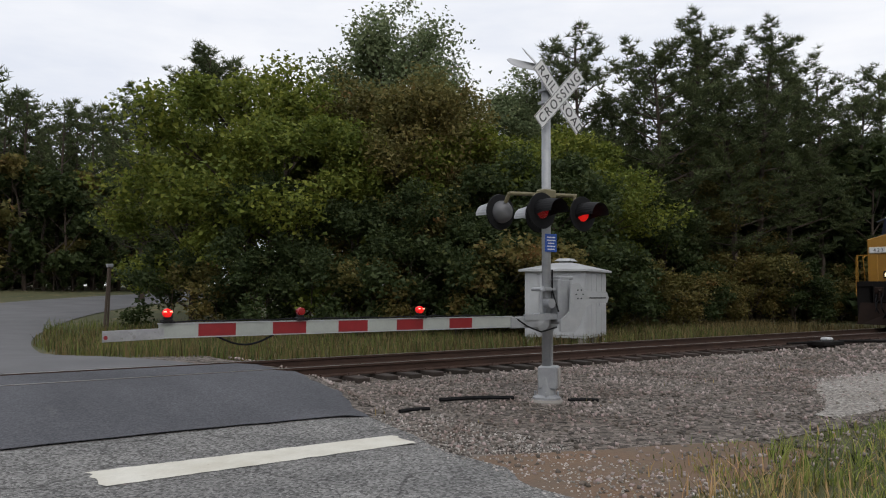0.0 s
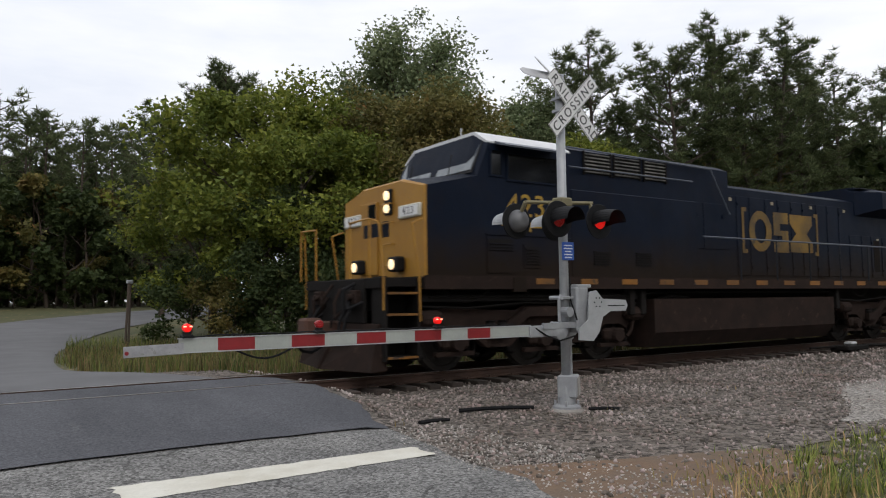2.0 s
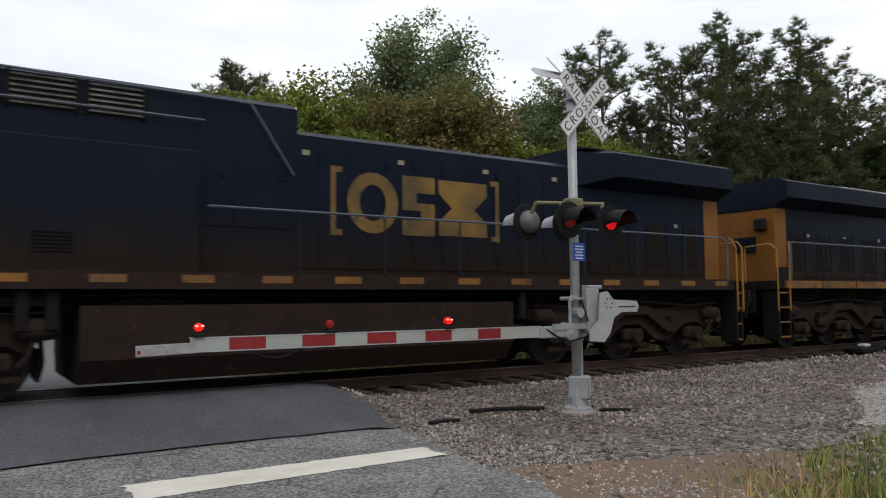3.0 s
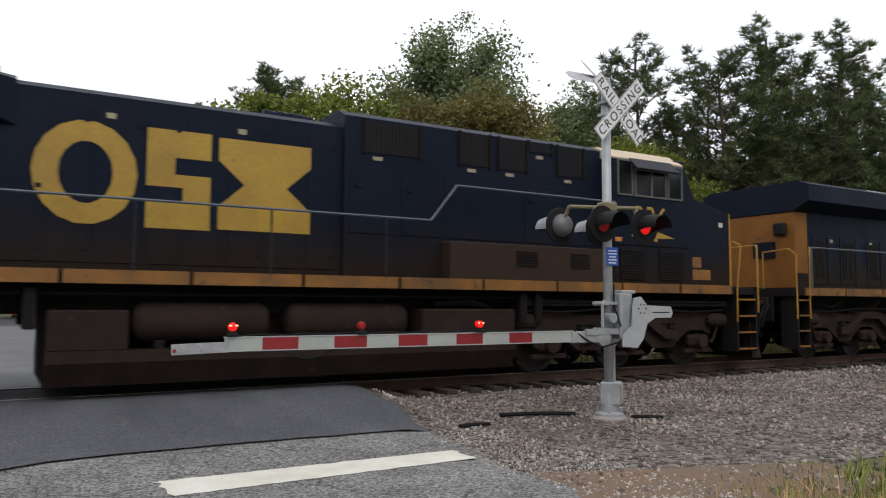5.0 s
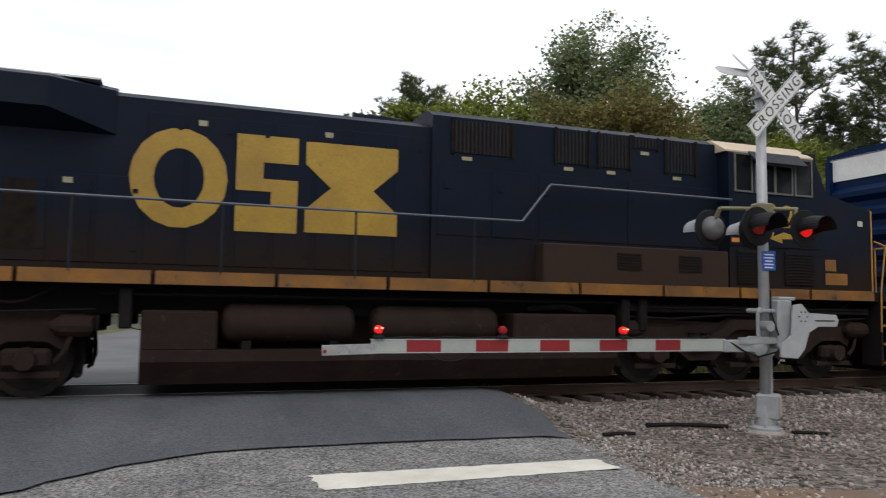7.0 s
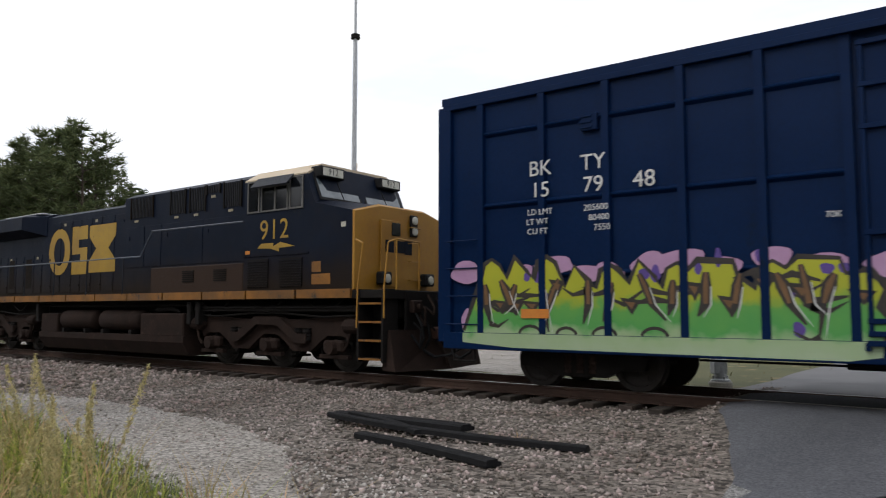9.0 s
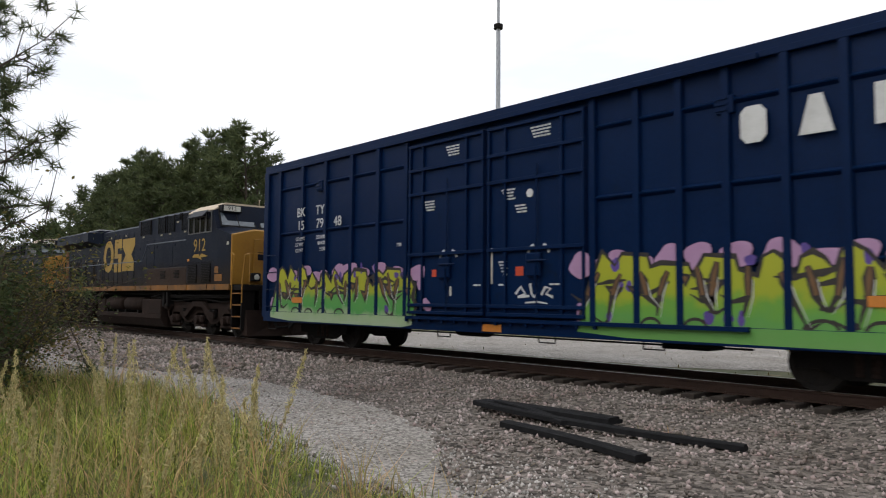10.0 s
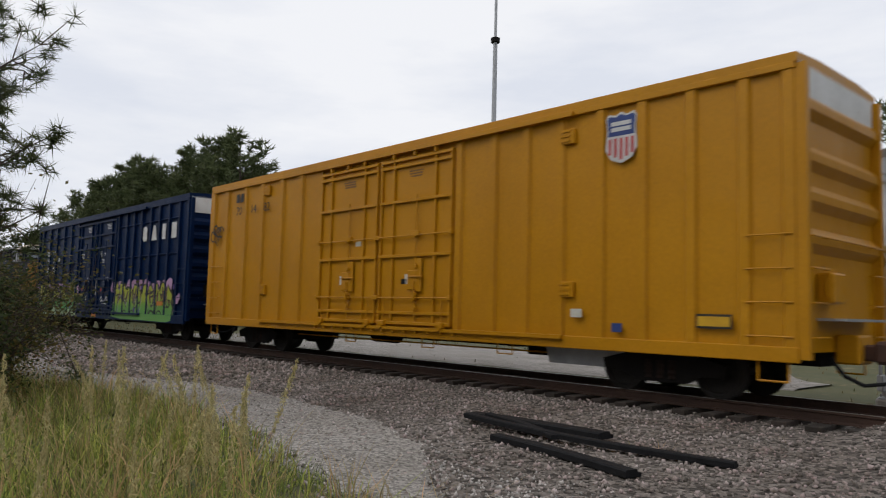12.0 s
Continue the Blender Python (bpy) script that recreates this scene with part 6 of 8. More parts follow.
def graffiti(body):
    """Sprayed wild lettering that cannot be read: a banded fill with a jagged crest, black strokes with brown cores, pink clouds behind."""
    rr = random.Random(11)
    for s in (-1, 1):
        u = 1 if s < 0 else -1
        for x0, x1, fill in ((-8.75, -2.35, M["paint_grad"]), (2.3, 8.35, M["paint_grad_green"])):
            lay, thin = 1.588, 0.0008

            def side(pts):
                return [(u * a, b) for a, b in pts]
            # pink clouds that rise over the crest and hang out at both ends
            bm = bmesh.new()
            q = 0
            x = x0 - 0.05
            while x < x1 + 0.25:
                h = rr.uniform(0.13, 0.25)
                blob(bm, u * x, 1.94 + rr.uniform(-0.06, 0.1), rr.uniform(0.18, 0.36), h, rr, s * (lay - 0.008 + 0.0003 * q), thin)
                x += rr.uniform(0.26, 0.75)
                q += 1
            for xe in (x0 - 0.05, x0 + 0.1, x1 + 0.12, x1 + 0.3, x1 + 0.42):
                blob(bm, u * xe, rr.uniform(1.05, 1.85), rr.uniform(0.07, 0.15), rr.uniform(0.1, 0.22), rr, s * (lay - 0.008 + 0.0003 * q), thin)
                q += 1
            tagged(part("spray_cloud", bm, M["paint_pink"], body, "pink sprayed clouds"), kind="stuff")
            # the crest of the letters: peaks, flats and notches
            knots = [(x0 - 0.1, 0.95)]
            x = x0 + 0.25
            while x < x1 - 0.5:
                top = rr.uniform(1.95, 2.18)
                style = rr.randrange(3)
                if style == 0:
                    knots += [(x, top - 0.3), (x + 0.16, top + 0.04), (x + 0.42, top - 0.22)]
                    x += rr.uniform(0.5, 0.66)
                elif style == 1:
                    knots += [(x, top - 0.06), (x + 0.5, top - 0.1), (x + 0.56, top - 0.3)]
                    x += rr.uniform(0.66, 0.85)
                else:
                    knots += [(x, top - 0.36), (x + 0.08, top - 0.08), (x + 0.24, top), (x + 0.4, top - 0.1)]
                    x += rr.uniform(0.5, 0.62)
            knots += [(x1 - 0.2, 1.82), (x1, 1.5), (x1 - 0.04, 1.2)]
            crest = [k for k in knots[:-1]]
            bm = bmesh.new()
            for (xa, za), (xb, zb) in zip(crest, crest[1:]):
                flat_shape(bm, side([(xa, 0.9), (xb, 0.9), (xb, zb), (xa, za)]), s * lay, thin)
            tagged(part("spray_fill", bm, fill, body, "lime and green sprayed letters fading to pale green"), kind="stuff")
            bm = bmesh.new()
            flat_shape(bm, side([(x0 - 0.12, 0.75), (x0 + 0.9, 0.68), (x1 - 0.5, 0.66), (x1 - 0.12, 0.72), (x1 - 0.1, 0.912), (x0 - 0.12, 0.912)]), s * 1.6005, 0.001)
            part("spray_base", bm, fill, body, "green sprayed base")
            # black strokes: the outline of the crest, then slashes down between the letters
            dark, core, shine = bmesh.new(), bmesh.new(), bmesh.new()
            ribbon(dark, side(crest), [rr.uniform(0.05, 0.11) for _ in crest], s * (lay + 0.003), thin)
            q = 0
            x = x0 + 0.35
            while x < x1 - 0.25:
                t0, lean = rr.uniform(1.72, 1.92), rr.choice((-1, 1)) * rr.uniform(0.05, 0.42)
                z1 = rr.uniform(0.95, 1.25)
                xm = x + lean * 0.55 + rr.uniform(-0.06, 0.06)
                pts = [(x, t0), ((x + xm) / 2, (t0 + 1.42) / 2 + 0.03), (xm, 1.4), (x + lean, z1)]
                wd = [rr.uniform(0.06, 0.1), rr.uniform(0.12, 0.2), rr.uniform(0.09, 0.18), 0.03]
                y = s * (lay + 0.004 + 0.0002 * q)
                ribbon(dark, side(pts), wd, y, thin)
                ribbon(core, side(pts[:3]), [v * 0.42 for v in wd[:3]], s * (lay + 0.0095), thin)
                ribbon(shine, side([(a + 0.075, b - 0.02) for a, b in pts[1:]]), [0.012, 0.022, 0.006], s * (lay + 0.0104), thin)
                if rr.random() < 0.75:
                    # a hook to the side at the foot or the waist
                    zf = rr.choice((z1, 1.35, 1.6))
                    d = 1 if lean > 0 else -1
                    ribbon(dark, side([(x + lean * (0.9 if zf == z1 else 0.4), zf), (x + lean * 0.5 + d * 0.22, zf - 0.05), (x + lean * 0.5 + d * 0.42, zf + 0.07)]), [0.1, 0.06, 0.015], y, thin)
                if rr.random() < 0.6:
                    # a cross stroke that ties two letters together
                    zc = rr.uniform(1.3, 1.75)
                    ribbon(dark, side([(x - 0.1, zc), (x + 0.2, zc + rr.uniform(-0.12, 0.12)), (x + 0.55, zc + rr.uniform(-0.2, 0.2))]), [0.02, rr.uniform(0.07, 0.12), 0.03], s * (lay + 0.0038), thin)
                if rr.random() < 0.5:
                    # a dark wedge enclosed by a letter
                    cx, cz, w, h = x + 0.3, rr.uniform(1.35, 1.7), rr.uniform(0.12, 0.2), rr.uniform(0.1, 0.17)
                    flat_shape(dark, side([(cx - w, cz + h), (cx + w, cz + h * 0.7), (cx + 0.02, cz - h)]), s * (lay + 0.0036), thin)
                    flat_shape(core, side([(cx - w * 0.5, cz + h * 0.55), (cx + w * 0.45, cz + h * 0.42), (cx + 0.02, cz - h * 0.35)]), s * (lay + 0.0095), thin)
                x += rr.uniform(0.3, 0.52)
                q += 1
            for k in range(4):
                cx, r = rr.uniform(x0 + 0.6, x1 - 0.6), rr.uniform(0.16, 0.26)
                arc = ring_pts(cx, 0.9, r, r * 0.7, 10, 170, 8)
                ribbon(dark, side(arc), [0.05] * 9, s * (lay + 0.0034), thin)
            ribbon(dark, side([(x1 - 0.3, 1.85), (x1 - 0.02, 1.62), (x1 - 0.1, 1.35), (x1 + 0.03, 1.15), (x1 - 0.1, 0.92)]), [0.05, 0.12, 0.16, 0.12, 0.04], s * (lay + 0.0088), thin)
            tagged(part("spray_outline", dark, M["paint_black"], body, "black sprayed outlines"), kind="stuff")
            tagged(part("spray_core", core, M["paint_brown"], body, "brown sprayed shading in the outlines"), kind="stuff")
            tagged(part("spray_shine", shine, M["paint_white"], body, "thin white sprayed highlights"), kind="stuff")
            bm = bmesh.new()
            for k in range(12):
                blob(bm, u * rr.uniform(x0, x1), rr.choice((1.92, 1.85, 1.55, 1.05, 2.05)), rr.uniform(0.05, 0.1), rr.uniform(0.06, 0.13), rr, s * (lay + 0.0006 + 0.0002 * k), thin)
            tagged(part("spray_dot", bm, M["paint_violet"], body, "violet sprayed dots"), kind="stuff")


loco_lead = locomotive("423", 180, -55.75, True, M["cab_white"])
loco_mid = locomotive("936", 0, -33.45, False, M["cab_tan"])
loco_rear = locomotive("912", 0, -11.15, False, M["cab_tan"])
boxcar("blue", 18.6, 10.03)
boxcar("yellow", 18.66, 30.44)

# ---- crossing signals ----


def blade(parent, m, words):
    """One reflective sign blade with its letters, in the plane of m."""
    bm = bmesh.new()
    prism(bm, [(-0.61, -0.114), (0.61, -0.114), (0.61, 0.114), (-0.61, 0.114)], "z", -0.004, 0.004)
    b = part("sign_blade", bm, M["white_sheet"], parent, "white reflective sign blade", at=m)
    bm = bmesh.new()
    box(bm, -0.605, 0.605, -0.11, 0.11, -0.008, -0.0045)
    part("backing", bm, M["housing_grey"], b, "bare grey metal back")
    bm = bmesh.new()
    for x0, x1, y0, y1 in ((-0.6, 0.6, 0.1, 0.108), (-0.6, 0.6, -0.108, -0.1), (-0.608, -0.6, -0.1, 0.1), (0.6, 0.608, -0.1, 0.1)):
        box(bm, x0, x1, y0, y1, 0.004, 0.0055)
    part("border", bm, M["letter_black"], b)
    for body, x, size, gap in words:
        text_mesh("lettering", body, size, M["letter_black"], b, pose(x, -0.005, 0.006), "black lettering", spacing=gap)
    return b


def flasher(parent, x, y, z, face, lit):
    """A round flashing light: dish, black background disc, hood and lens. face: -1 looks towards -y."""
    bm = bmesh.new()
    lathe(bm, [(0.02, 0.0), (0.16, 0.02), (0.255, 0.03), (0.26, 0.045), (0.255, 0.05), (0.02, 0.05)], (x, y, z), (0, face, 0), 28)
    disc = part("background_disc", bm, M["black_paint"], parent, "black round background disc")
    bm = bmesh.new()
    lathe(bm, [(0.05, -0.13), (0.1, -0.12), (0.15, -0.06), (0.165, 0.0), (0.165, 0.02)], (x, y, z), (0, face, 0), 20)
    part("lamp_housing", bm, M["housing_grey"], disc, "grey domed lamp housing", True)
    bm = bmesh.new()
    n = 14
    rows = []
    for k, (r, d, drop) in enumerate(((0.155, 0.05, 0.0), (0.16, 0.2, 0.0), (0.165, 0.4, 0.03))):
        span_a = 115 - 12 * k
        rows.append([((r + t) * math.sin(radians(-span_a + 2 * span_a * i / n)), d, (r + t) * math.cos(radians(-span_a + 2 * span_a * i / n)) - drop, t) for t in (0.0, 0.005) for i in range(n + 1)])
    for a, b in zip(rows, rows[1:]):
        for lay in (0, 1):
            o = lay * (n + 1)
            for i in range(n):
                bm.faces.new([bm.verts.new((x + p[0], y + face * p[1], z + p[2])) for p in (a[o + i], a[o + i + 1], b[o + i + 1], b[o + i])])
    bmesh.ops.remove_doubles(bm, verts=bm.verts, dist=0.0005)
    part("hood", bm, M["black_paint"] if face < 0 else M["galv"], disc, "" if face < 0 else "pale underside of a lamp hood")
    bm = bmesh.new()
    lathe(bm, [(0.112, 0.05), (0.1, 0.07), (0.06, 0.085), (0.02, 0.09)], (x, y, z), (0, face, 0), 24)
    part("lens", bm, M["red_on"] if lit else M["red_half"], disc, "red lens")


M["housing_grey"] = material("housing_grey", (0.16, 0.16, 0.165), (0.11, 0.11, 0.115), 0.55, 0.2, scale=5, fine=40, bump=0.1)
M["housing_pale"] = material("housing_pale", (0.5, 0.5, 0.5), (0.4, 0.4, 0.41), 0.5, 0.15, scale=5, fine=40, bump=0.05, grit=0.2)
M["red_half"] = material("red_half", (0.3, 0.008, 0.01), (0.2, 0.006, 0.008), 0.25, bump=0.0, emit=0.15)
M["red_on"].node_tree.nodes["Principled BSDF"].inputs["Emission Strength"].default_value = 0.38


def crossing_signal(at, turn, label):
    """Mast with crossbuck, two pairs of flashers, gate mechanism and lowered arm. Local frame: the road lies towards -x."""
    th = thing("crossing_signal", label, "crossing signal", at, turn, "crossing signals")
    bm = bmesh.new()
    cyl(bm, (0, 0, 0.12), (0, 0, 4.86), 0.067, seg=20)
    cyl(bm, (0, 0, 4.86), (0, 0, 4.9), 0.072, 0.04, seg=20)
    part("mast", bm, M["galv"], th, "weathered grey metal mast", True)
    bm = bmesh.new()
    lathe(bm, [(0.24, -0.25), (0.24, 0.02), (0.22, 0.05)], (0, 0, 0), (0, 0, 1), 20)
    base = part("foundation", bm, M["concrete"], th, "round-edged concrete foundation")
    bm = bmesh.new()
    lathe(bm, [(0.2, 0.0), (0.2, 0.03), (0.13, 0.06), (0.12, 0.3), (0.1, 0.42)], (0, 0, 0.05), (0, 0, 1), 18)
    for a in range(4):
        cyl(bm, (0.16 * math.cos(a * 1.57 + 0.78), 0.16 * math.sin(a * 1.57 + 0.78), 0.05), (0.16 * math.cos(a * 1.57 + 0.78), 0.16 * math.sin(a * 1.57 + 0.78), 0.16), 0.018, seg=8)
    part("mast_base", bm, M["galv"], th)
    bm = bmesh.new()
    box(bm, -0.14, 0.14, -0.15, 0.13, 0.2, 0.52, 0.02)
    jb = part("junction_box", bm, M["galv"], th, "dented grey metal junction box", at=pose(0.03, 0, 0, 0, 0, 38))
    bm = bmesh.new()
    box(bm, -0.11, 0.11, -0.165, -0.15, 0.23, 0.49, 0.01)
    part("cover", bm, M["concrete"], jb)
    bm = bmesh.new()
    tube(bm, [(0.13, 0.05, 0.2), (0.13, 0.05, 1.05)], 0.035, 10)
    part("conduit", bm, M["galv"], th)
    # crossbuck, facing -y
    blade(th, pose(0.17, -0.1, 4.44, 90, 45, 0), (("R A I L", -0.34, 0.19, 0.8), ("R O A D", 0.36, 0.19, 0.8)))
    blade(th, pose(0.17, -0.115, 4.44, 90, -45, 0), (("C R O S S I N G", 0.0, 0.19, 0.88),))
    bm = bmesh.new()
    for z in (4.35, 4.53):
        box(bm, -0.09, 0.22, -0.09, 0.08, z - 0.02, z + 0.02)
    part("bracket", bm, M["galv"], th)
    # a second pair of blades on the mast's head, seen aslant from below
    for x0, x1, at in ((-0.74, 0.05, pose(0, 0.02, 4.86, 45, -2, 3)), (-0.46, 0.05, pose(-0.02, 0.1, 4.9, 50, 22, 12))):
        bm = bmesh.new()
        prism(bm, [(x0, -0.06), (x0 + 0.1, -0.115), (x1, -0.115), (x1, 0.115), (x0 + 0.1, 0.115), (x0, 0.05)], "z", -0.004, 0.004)
        part("sign_blade", bm, M["housing_pale"], th, "pale bare metal sign blade", at=at)
    # flashers
    bm = bmesh.new()
    tube(bm, [(-0.62, 0.1, 2.98), (0.56, -0.05, 3.02)], 0.028, 10)
    tube(bm, [(-0.62, 0.1, 2.98), (-0.62, 0.18, 2.86)], 0.028, 8)
    tube(bm, [(0.14, 0.05, 2.98), (0.16, 0.2, 2.86)], 0.028, 8)
    tube(bm, [(-0.27, -0.03, 2.99), (-0.27, -0.06, 2.86)], 0.028, 8)
    tube(bm, [(0.52, -0.05, 3.02), (0.52, -0.08, 2.86)], 0.028, 8)
    box(bm, -0.12, 0.12, -0.1, 0.1, 2.93, 3.07, 0.02)
    part("cross_arm", bm, M["brass_pipe"], th, "tarnished yellowish cross arm pipe")
    flasher(th, -0.27, -0.16, 2.73, -1, False)
    flasher(th, 0.52, -0.18, 2.73, -1, True)
    flasher(th, -0.6, 0.28, 2.73, 1, False)
    flasher(th, 0.16, 0.3, 2.73, 1, True)
    # blue notice
    bm = bmesh.new()
    box(bm, -0.1, 0.13, -0.085, -0.075, 2.16, 2.42, 0.004)
    notice = part("notice", bm, M["blue_sign"], th, "small blue notice plate")
    bm = bmesh.new()
    for k, w in enumerate((0.08, 0.085, 0.06, 0.08, 0.07)):
        box(bm, 0.015 - w, 0.015 + w, -0.0875, -0.0855, 2.37 - 0.043 * k - 0.008, 2.37 - 0.043 * k + 0.008)
    part("text_bar", bm, M["white_sheet"], notice)
    # gate mechanism
    bm = bmesh.new()
    box(bm, 0.06, 0.3, -0.2, 0.12, 1.12, 1.78, 0.03)
    box(bm, 0.08, 0.36, -0.19, 0.1, 1.76, 1.81, 0.01)
    mech = part("gate_mechanism", bm, M["galv"], th, "light grey gate mechanism box")
    for y in (-0.27, 0.17):
        bm = bmesh.new()
        prism(bm, [(0.02, 1.02), (0.3, 1.0), (0.42, 1.12), (0.5, 1.34), (0.66, 1.42), (0.98, 1.42), (1.02, 1.5), (0.98, 1.58), (0.5, 1.6), (0.38, 1.72), (0.24, 1.7), (0.2, 1.3), (0.02, 1.18)], "y", y, y + 0.025)
        arm_pl = part("support_plate", bm, M["arm_grey"], mech, "curved light grey counterweight plate")
        bm = bmesh.new()
        box(bm, 0.6, 0.95, y - 0.004, y + 0.029, 1.49, 1.505)
        for a in range(6):
            cyl(bm, (0.4 + 0.07 * math.cos(a * 1.047), y - 0.006, 1.55 + 0.07 * math.sin(a * 1.047)), (0.4 + 0.07 * math.cos(a * 1.047), y + 0.031, 1.55 + 0.07 * math.sin(a * 1.047)), 0.012, seg=6)
        part("slot", bm, M["black_paint"], arm_pl)
    bm = bmesh.new()
    for z in (1.25, 1.62):
        box(bm, -0.14, 0.1, -0.13, 0.13, z - 0.025, z + 0.025, 0.01)
        cyl(bm, (-0.16, -0.12, z), (-0.16, 0.12, z), 0.03, seg=8)
    tube(bm, [(-0.16, -0.1, 1.66), (-0.2, -0.1, 1.6), (-0.2, -0.1, 1.3), (-0.16, -0.1, 1.22)], 0.022, 8)
    cyl(bm, (-0.08, -0.2, 1.42), (-0.08, -0.05, 1.42), 0.07, seg=14)
    box(bm, -0.55, 0.12, -0.16, -0.12, 1.19, 1.27)
    part("clamp", bm, M["galv"], mech)
    bm = bmesh.new()
    box(bm, -0.78, -0.1, -0.14, -0.08, 1.08, 1.24, 0.01)
    lathe(bm, [(0.02, 0), (0.1, 0.01), (0.12, 0.05), (0.12, 0.12), (0.02, 0.14)], (-0.2, -0.02, 1.15), (0, -1, 0), 16)
    part("arm_adapter", bm, M["galv"], mech)
    bm = bmesh.new()
    tube(bm, [(-0.75, -0.12, 1.25), (-0.5, -0.16, 1.1), (-0.25, -0.16, 1.02), (0.05, -0.16, 1.08)], 0.012)
    tube(bm, [(0.02, -0.1, 1.9), (0.0, -0.12, 1.6), (0.03, -0.22, 1.3)], 0.012)
    part("cable", bm, M["rubber"], mech)
    # arm: a channel of striped panels
    bm = bmesh.new()
    box(bm, -5.06, -0.75, -0.115, -0.105, 1.1, 1.245)
    arm = part("gate_arm", bm, M["arm_white"], th, "lowered gate arm with red and white reflective stripes")
    xs_red = [(-5.05, -4.65), (-4.23, -3.83), (-3.42, -3.03), (-2.62, -2.23), (-1.82, -1.45)]
    for x0, x1 in xs_red:
        bm = bmesh.new()
        box(bm, x0, x1, -0.119, -0.115, 1.108, 1.237)
        part("red_stripe", bm, M["arm_red"], arm)
    white = [(-5.45, -5.05), (-4.65, -4.23), (-3.83, -3.42), (-3.03, -2.62), (-2.23, -1.82), (-1.45, -0.8)]
    for x0, x1 in white:
        bm = bmesh.new()
        box(bm, x0, x1, -0.1185, -0.115, 1.108, 1.237)
        part("white_stripe", bm, M["arm_white"], arm)
    bm = bmesh.new()
    box(bm, -5.45, -5.05, -0.115, -0.105, 1.1, 1.245)
    box(bm, -5.46, -0.75, -0.125, -0.095, 1.24, 1.25)
    box(bm, -5.46, -0.75, -0.125, -0.095, 1.095, 1.105)
    part("edge_rail", bm, M["arm_grey"], arm)
    bm = bmesh.new()
    box(bm, -5.98, -5.4, -0.128, -0.118, 1.09, 1.2, 0.003, m=Matrix.Translation((-5.4, 0, 1.15)) @ Matrix.Rotation(radians(-1.5), 4, "Y") @ Matrix.Translation((5.4, 0, -1.15)))
    tip = part("tip_panel", bm, M["tip_metal"], arm, "scuffed bare metal tip panel")
    bm = bmesh.new()
    cyl(bm, (-5.95, -0.135, 1.12), (-5.95, -0.128, 1.12), 0.02, seg=10)
    part("reflector", bm, M["arm_red"], tip)
    for x, lit in ((-5.37, True), (-3.9, False), (-2.28, True)):
        bm = bmesh.new()
        box(bm, x - 0.055, x + 0.055, -0.16, -0.06, 1.25, 1.285, 0.008)
        box(bm, x - 0.035, x + 0.035, -0.14, -0.08, 1.285, 1.31)
        for dx in (-0.05, 0.05):
            cyl(bm, (x + dx, -0.16, 1.26), (x + dx, -0.19, 1.26), 0.012, seg=8)
        al = part("arm_light", bm, M["black_paint"], arm)
        bm = bmesh.new()
        lathe(bm, [(0.025, -0.04), (0.042, -0.036), (0.047, 0.0), (0.042, 0.036), (0.025, 0.04)], (x, -0.11, 1.352), (0, 1, 0), 18)
        part("lens", bm, M["red_on"] if lit else M["red_half"], al, "round red lens")
        if lit:
            for dx in (-0.03, 0.03):
                bm = bmesh.new()
                box(bm, x + dx - 0.015, x + dx + 0.015, -0.159, -0.155, 1.36, 1.374)
                part("filament", bm, M["red_core"], al)
    bm = bmesh.new()
    tube(bm, [(-5.3, -0.11, 1.255)] + [(-5.3 + 0.25 * k, -0.11, 1.26 + 0.012 * (k % 2)) for k in range(1, 18)], 0.008, 5)
    part("arm_cable", bm, M["rubber"], arm)
    bm = bmesh.new()
    tube(bm, [(-4.85, -0.1, 1.1)] + [(-4.85 + 0.08 * k, -0.1, 1.1 - 0.1 * math.sin(math.pi * k / 8)) for k in range(1, 9)], 0.012, 6)
    part("arm_cable", bm, M["rubber"], arm)
    return th


M["brass_pipe"] = material("brass_pipe", (0.22, 0.19, 0.1), (0.17, 0.15, 0.09), 0.6, 0.2, scale=5, fine=40, bump=0.1)
M["arm_grey"] = material("arm_grey", (0.45, 0.46, 0.47), (0.38, 0.39, 0.4), 0.45, 0.2, scale=4, fine=40, bump=0.05, grit=0.15)
M["tip_metal"] = material("tip_metal", (0.42, 0.42, 0.43), (0.3, 0.3, 0.31), 0.5, 0.4, scale=7, fine=40, bump=0.15, grit=0.3, spots=(0.22, 0.21, 0.2), spot_at=0.56)

crossing_signal((7.52, 7.96, 0), 0, "grey crossing signal mast with crossbuck and lowered striped gate")
crossing_signal((-5.02, 16.5, 0.05), 180, "crossing signal across the track, its gate arm lowered over the road")


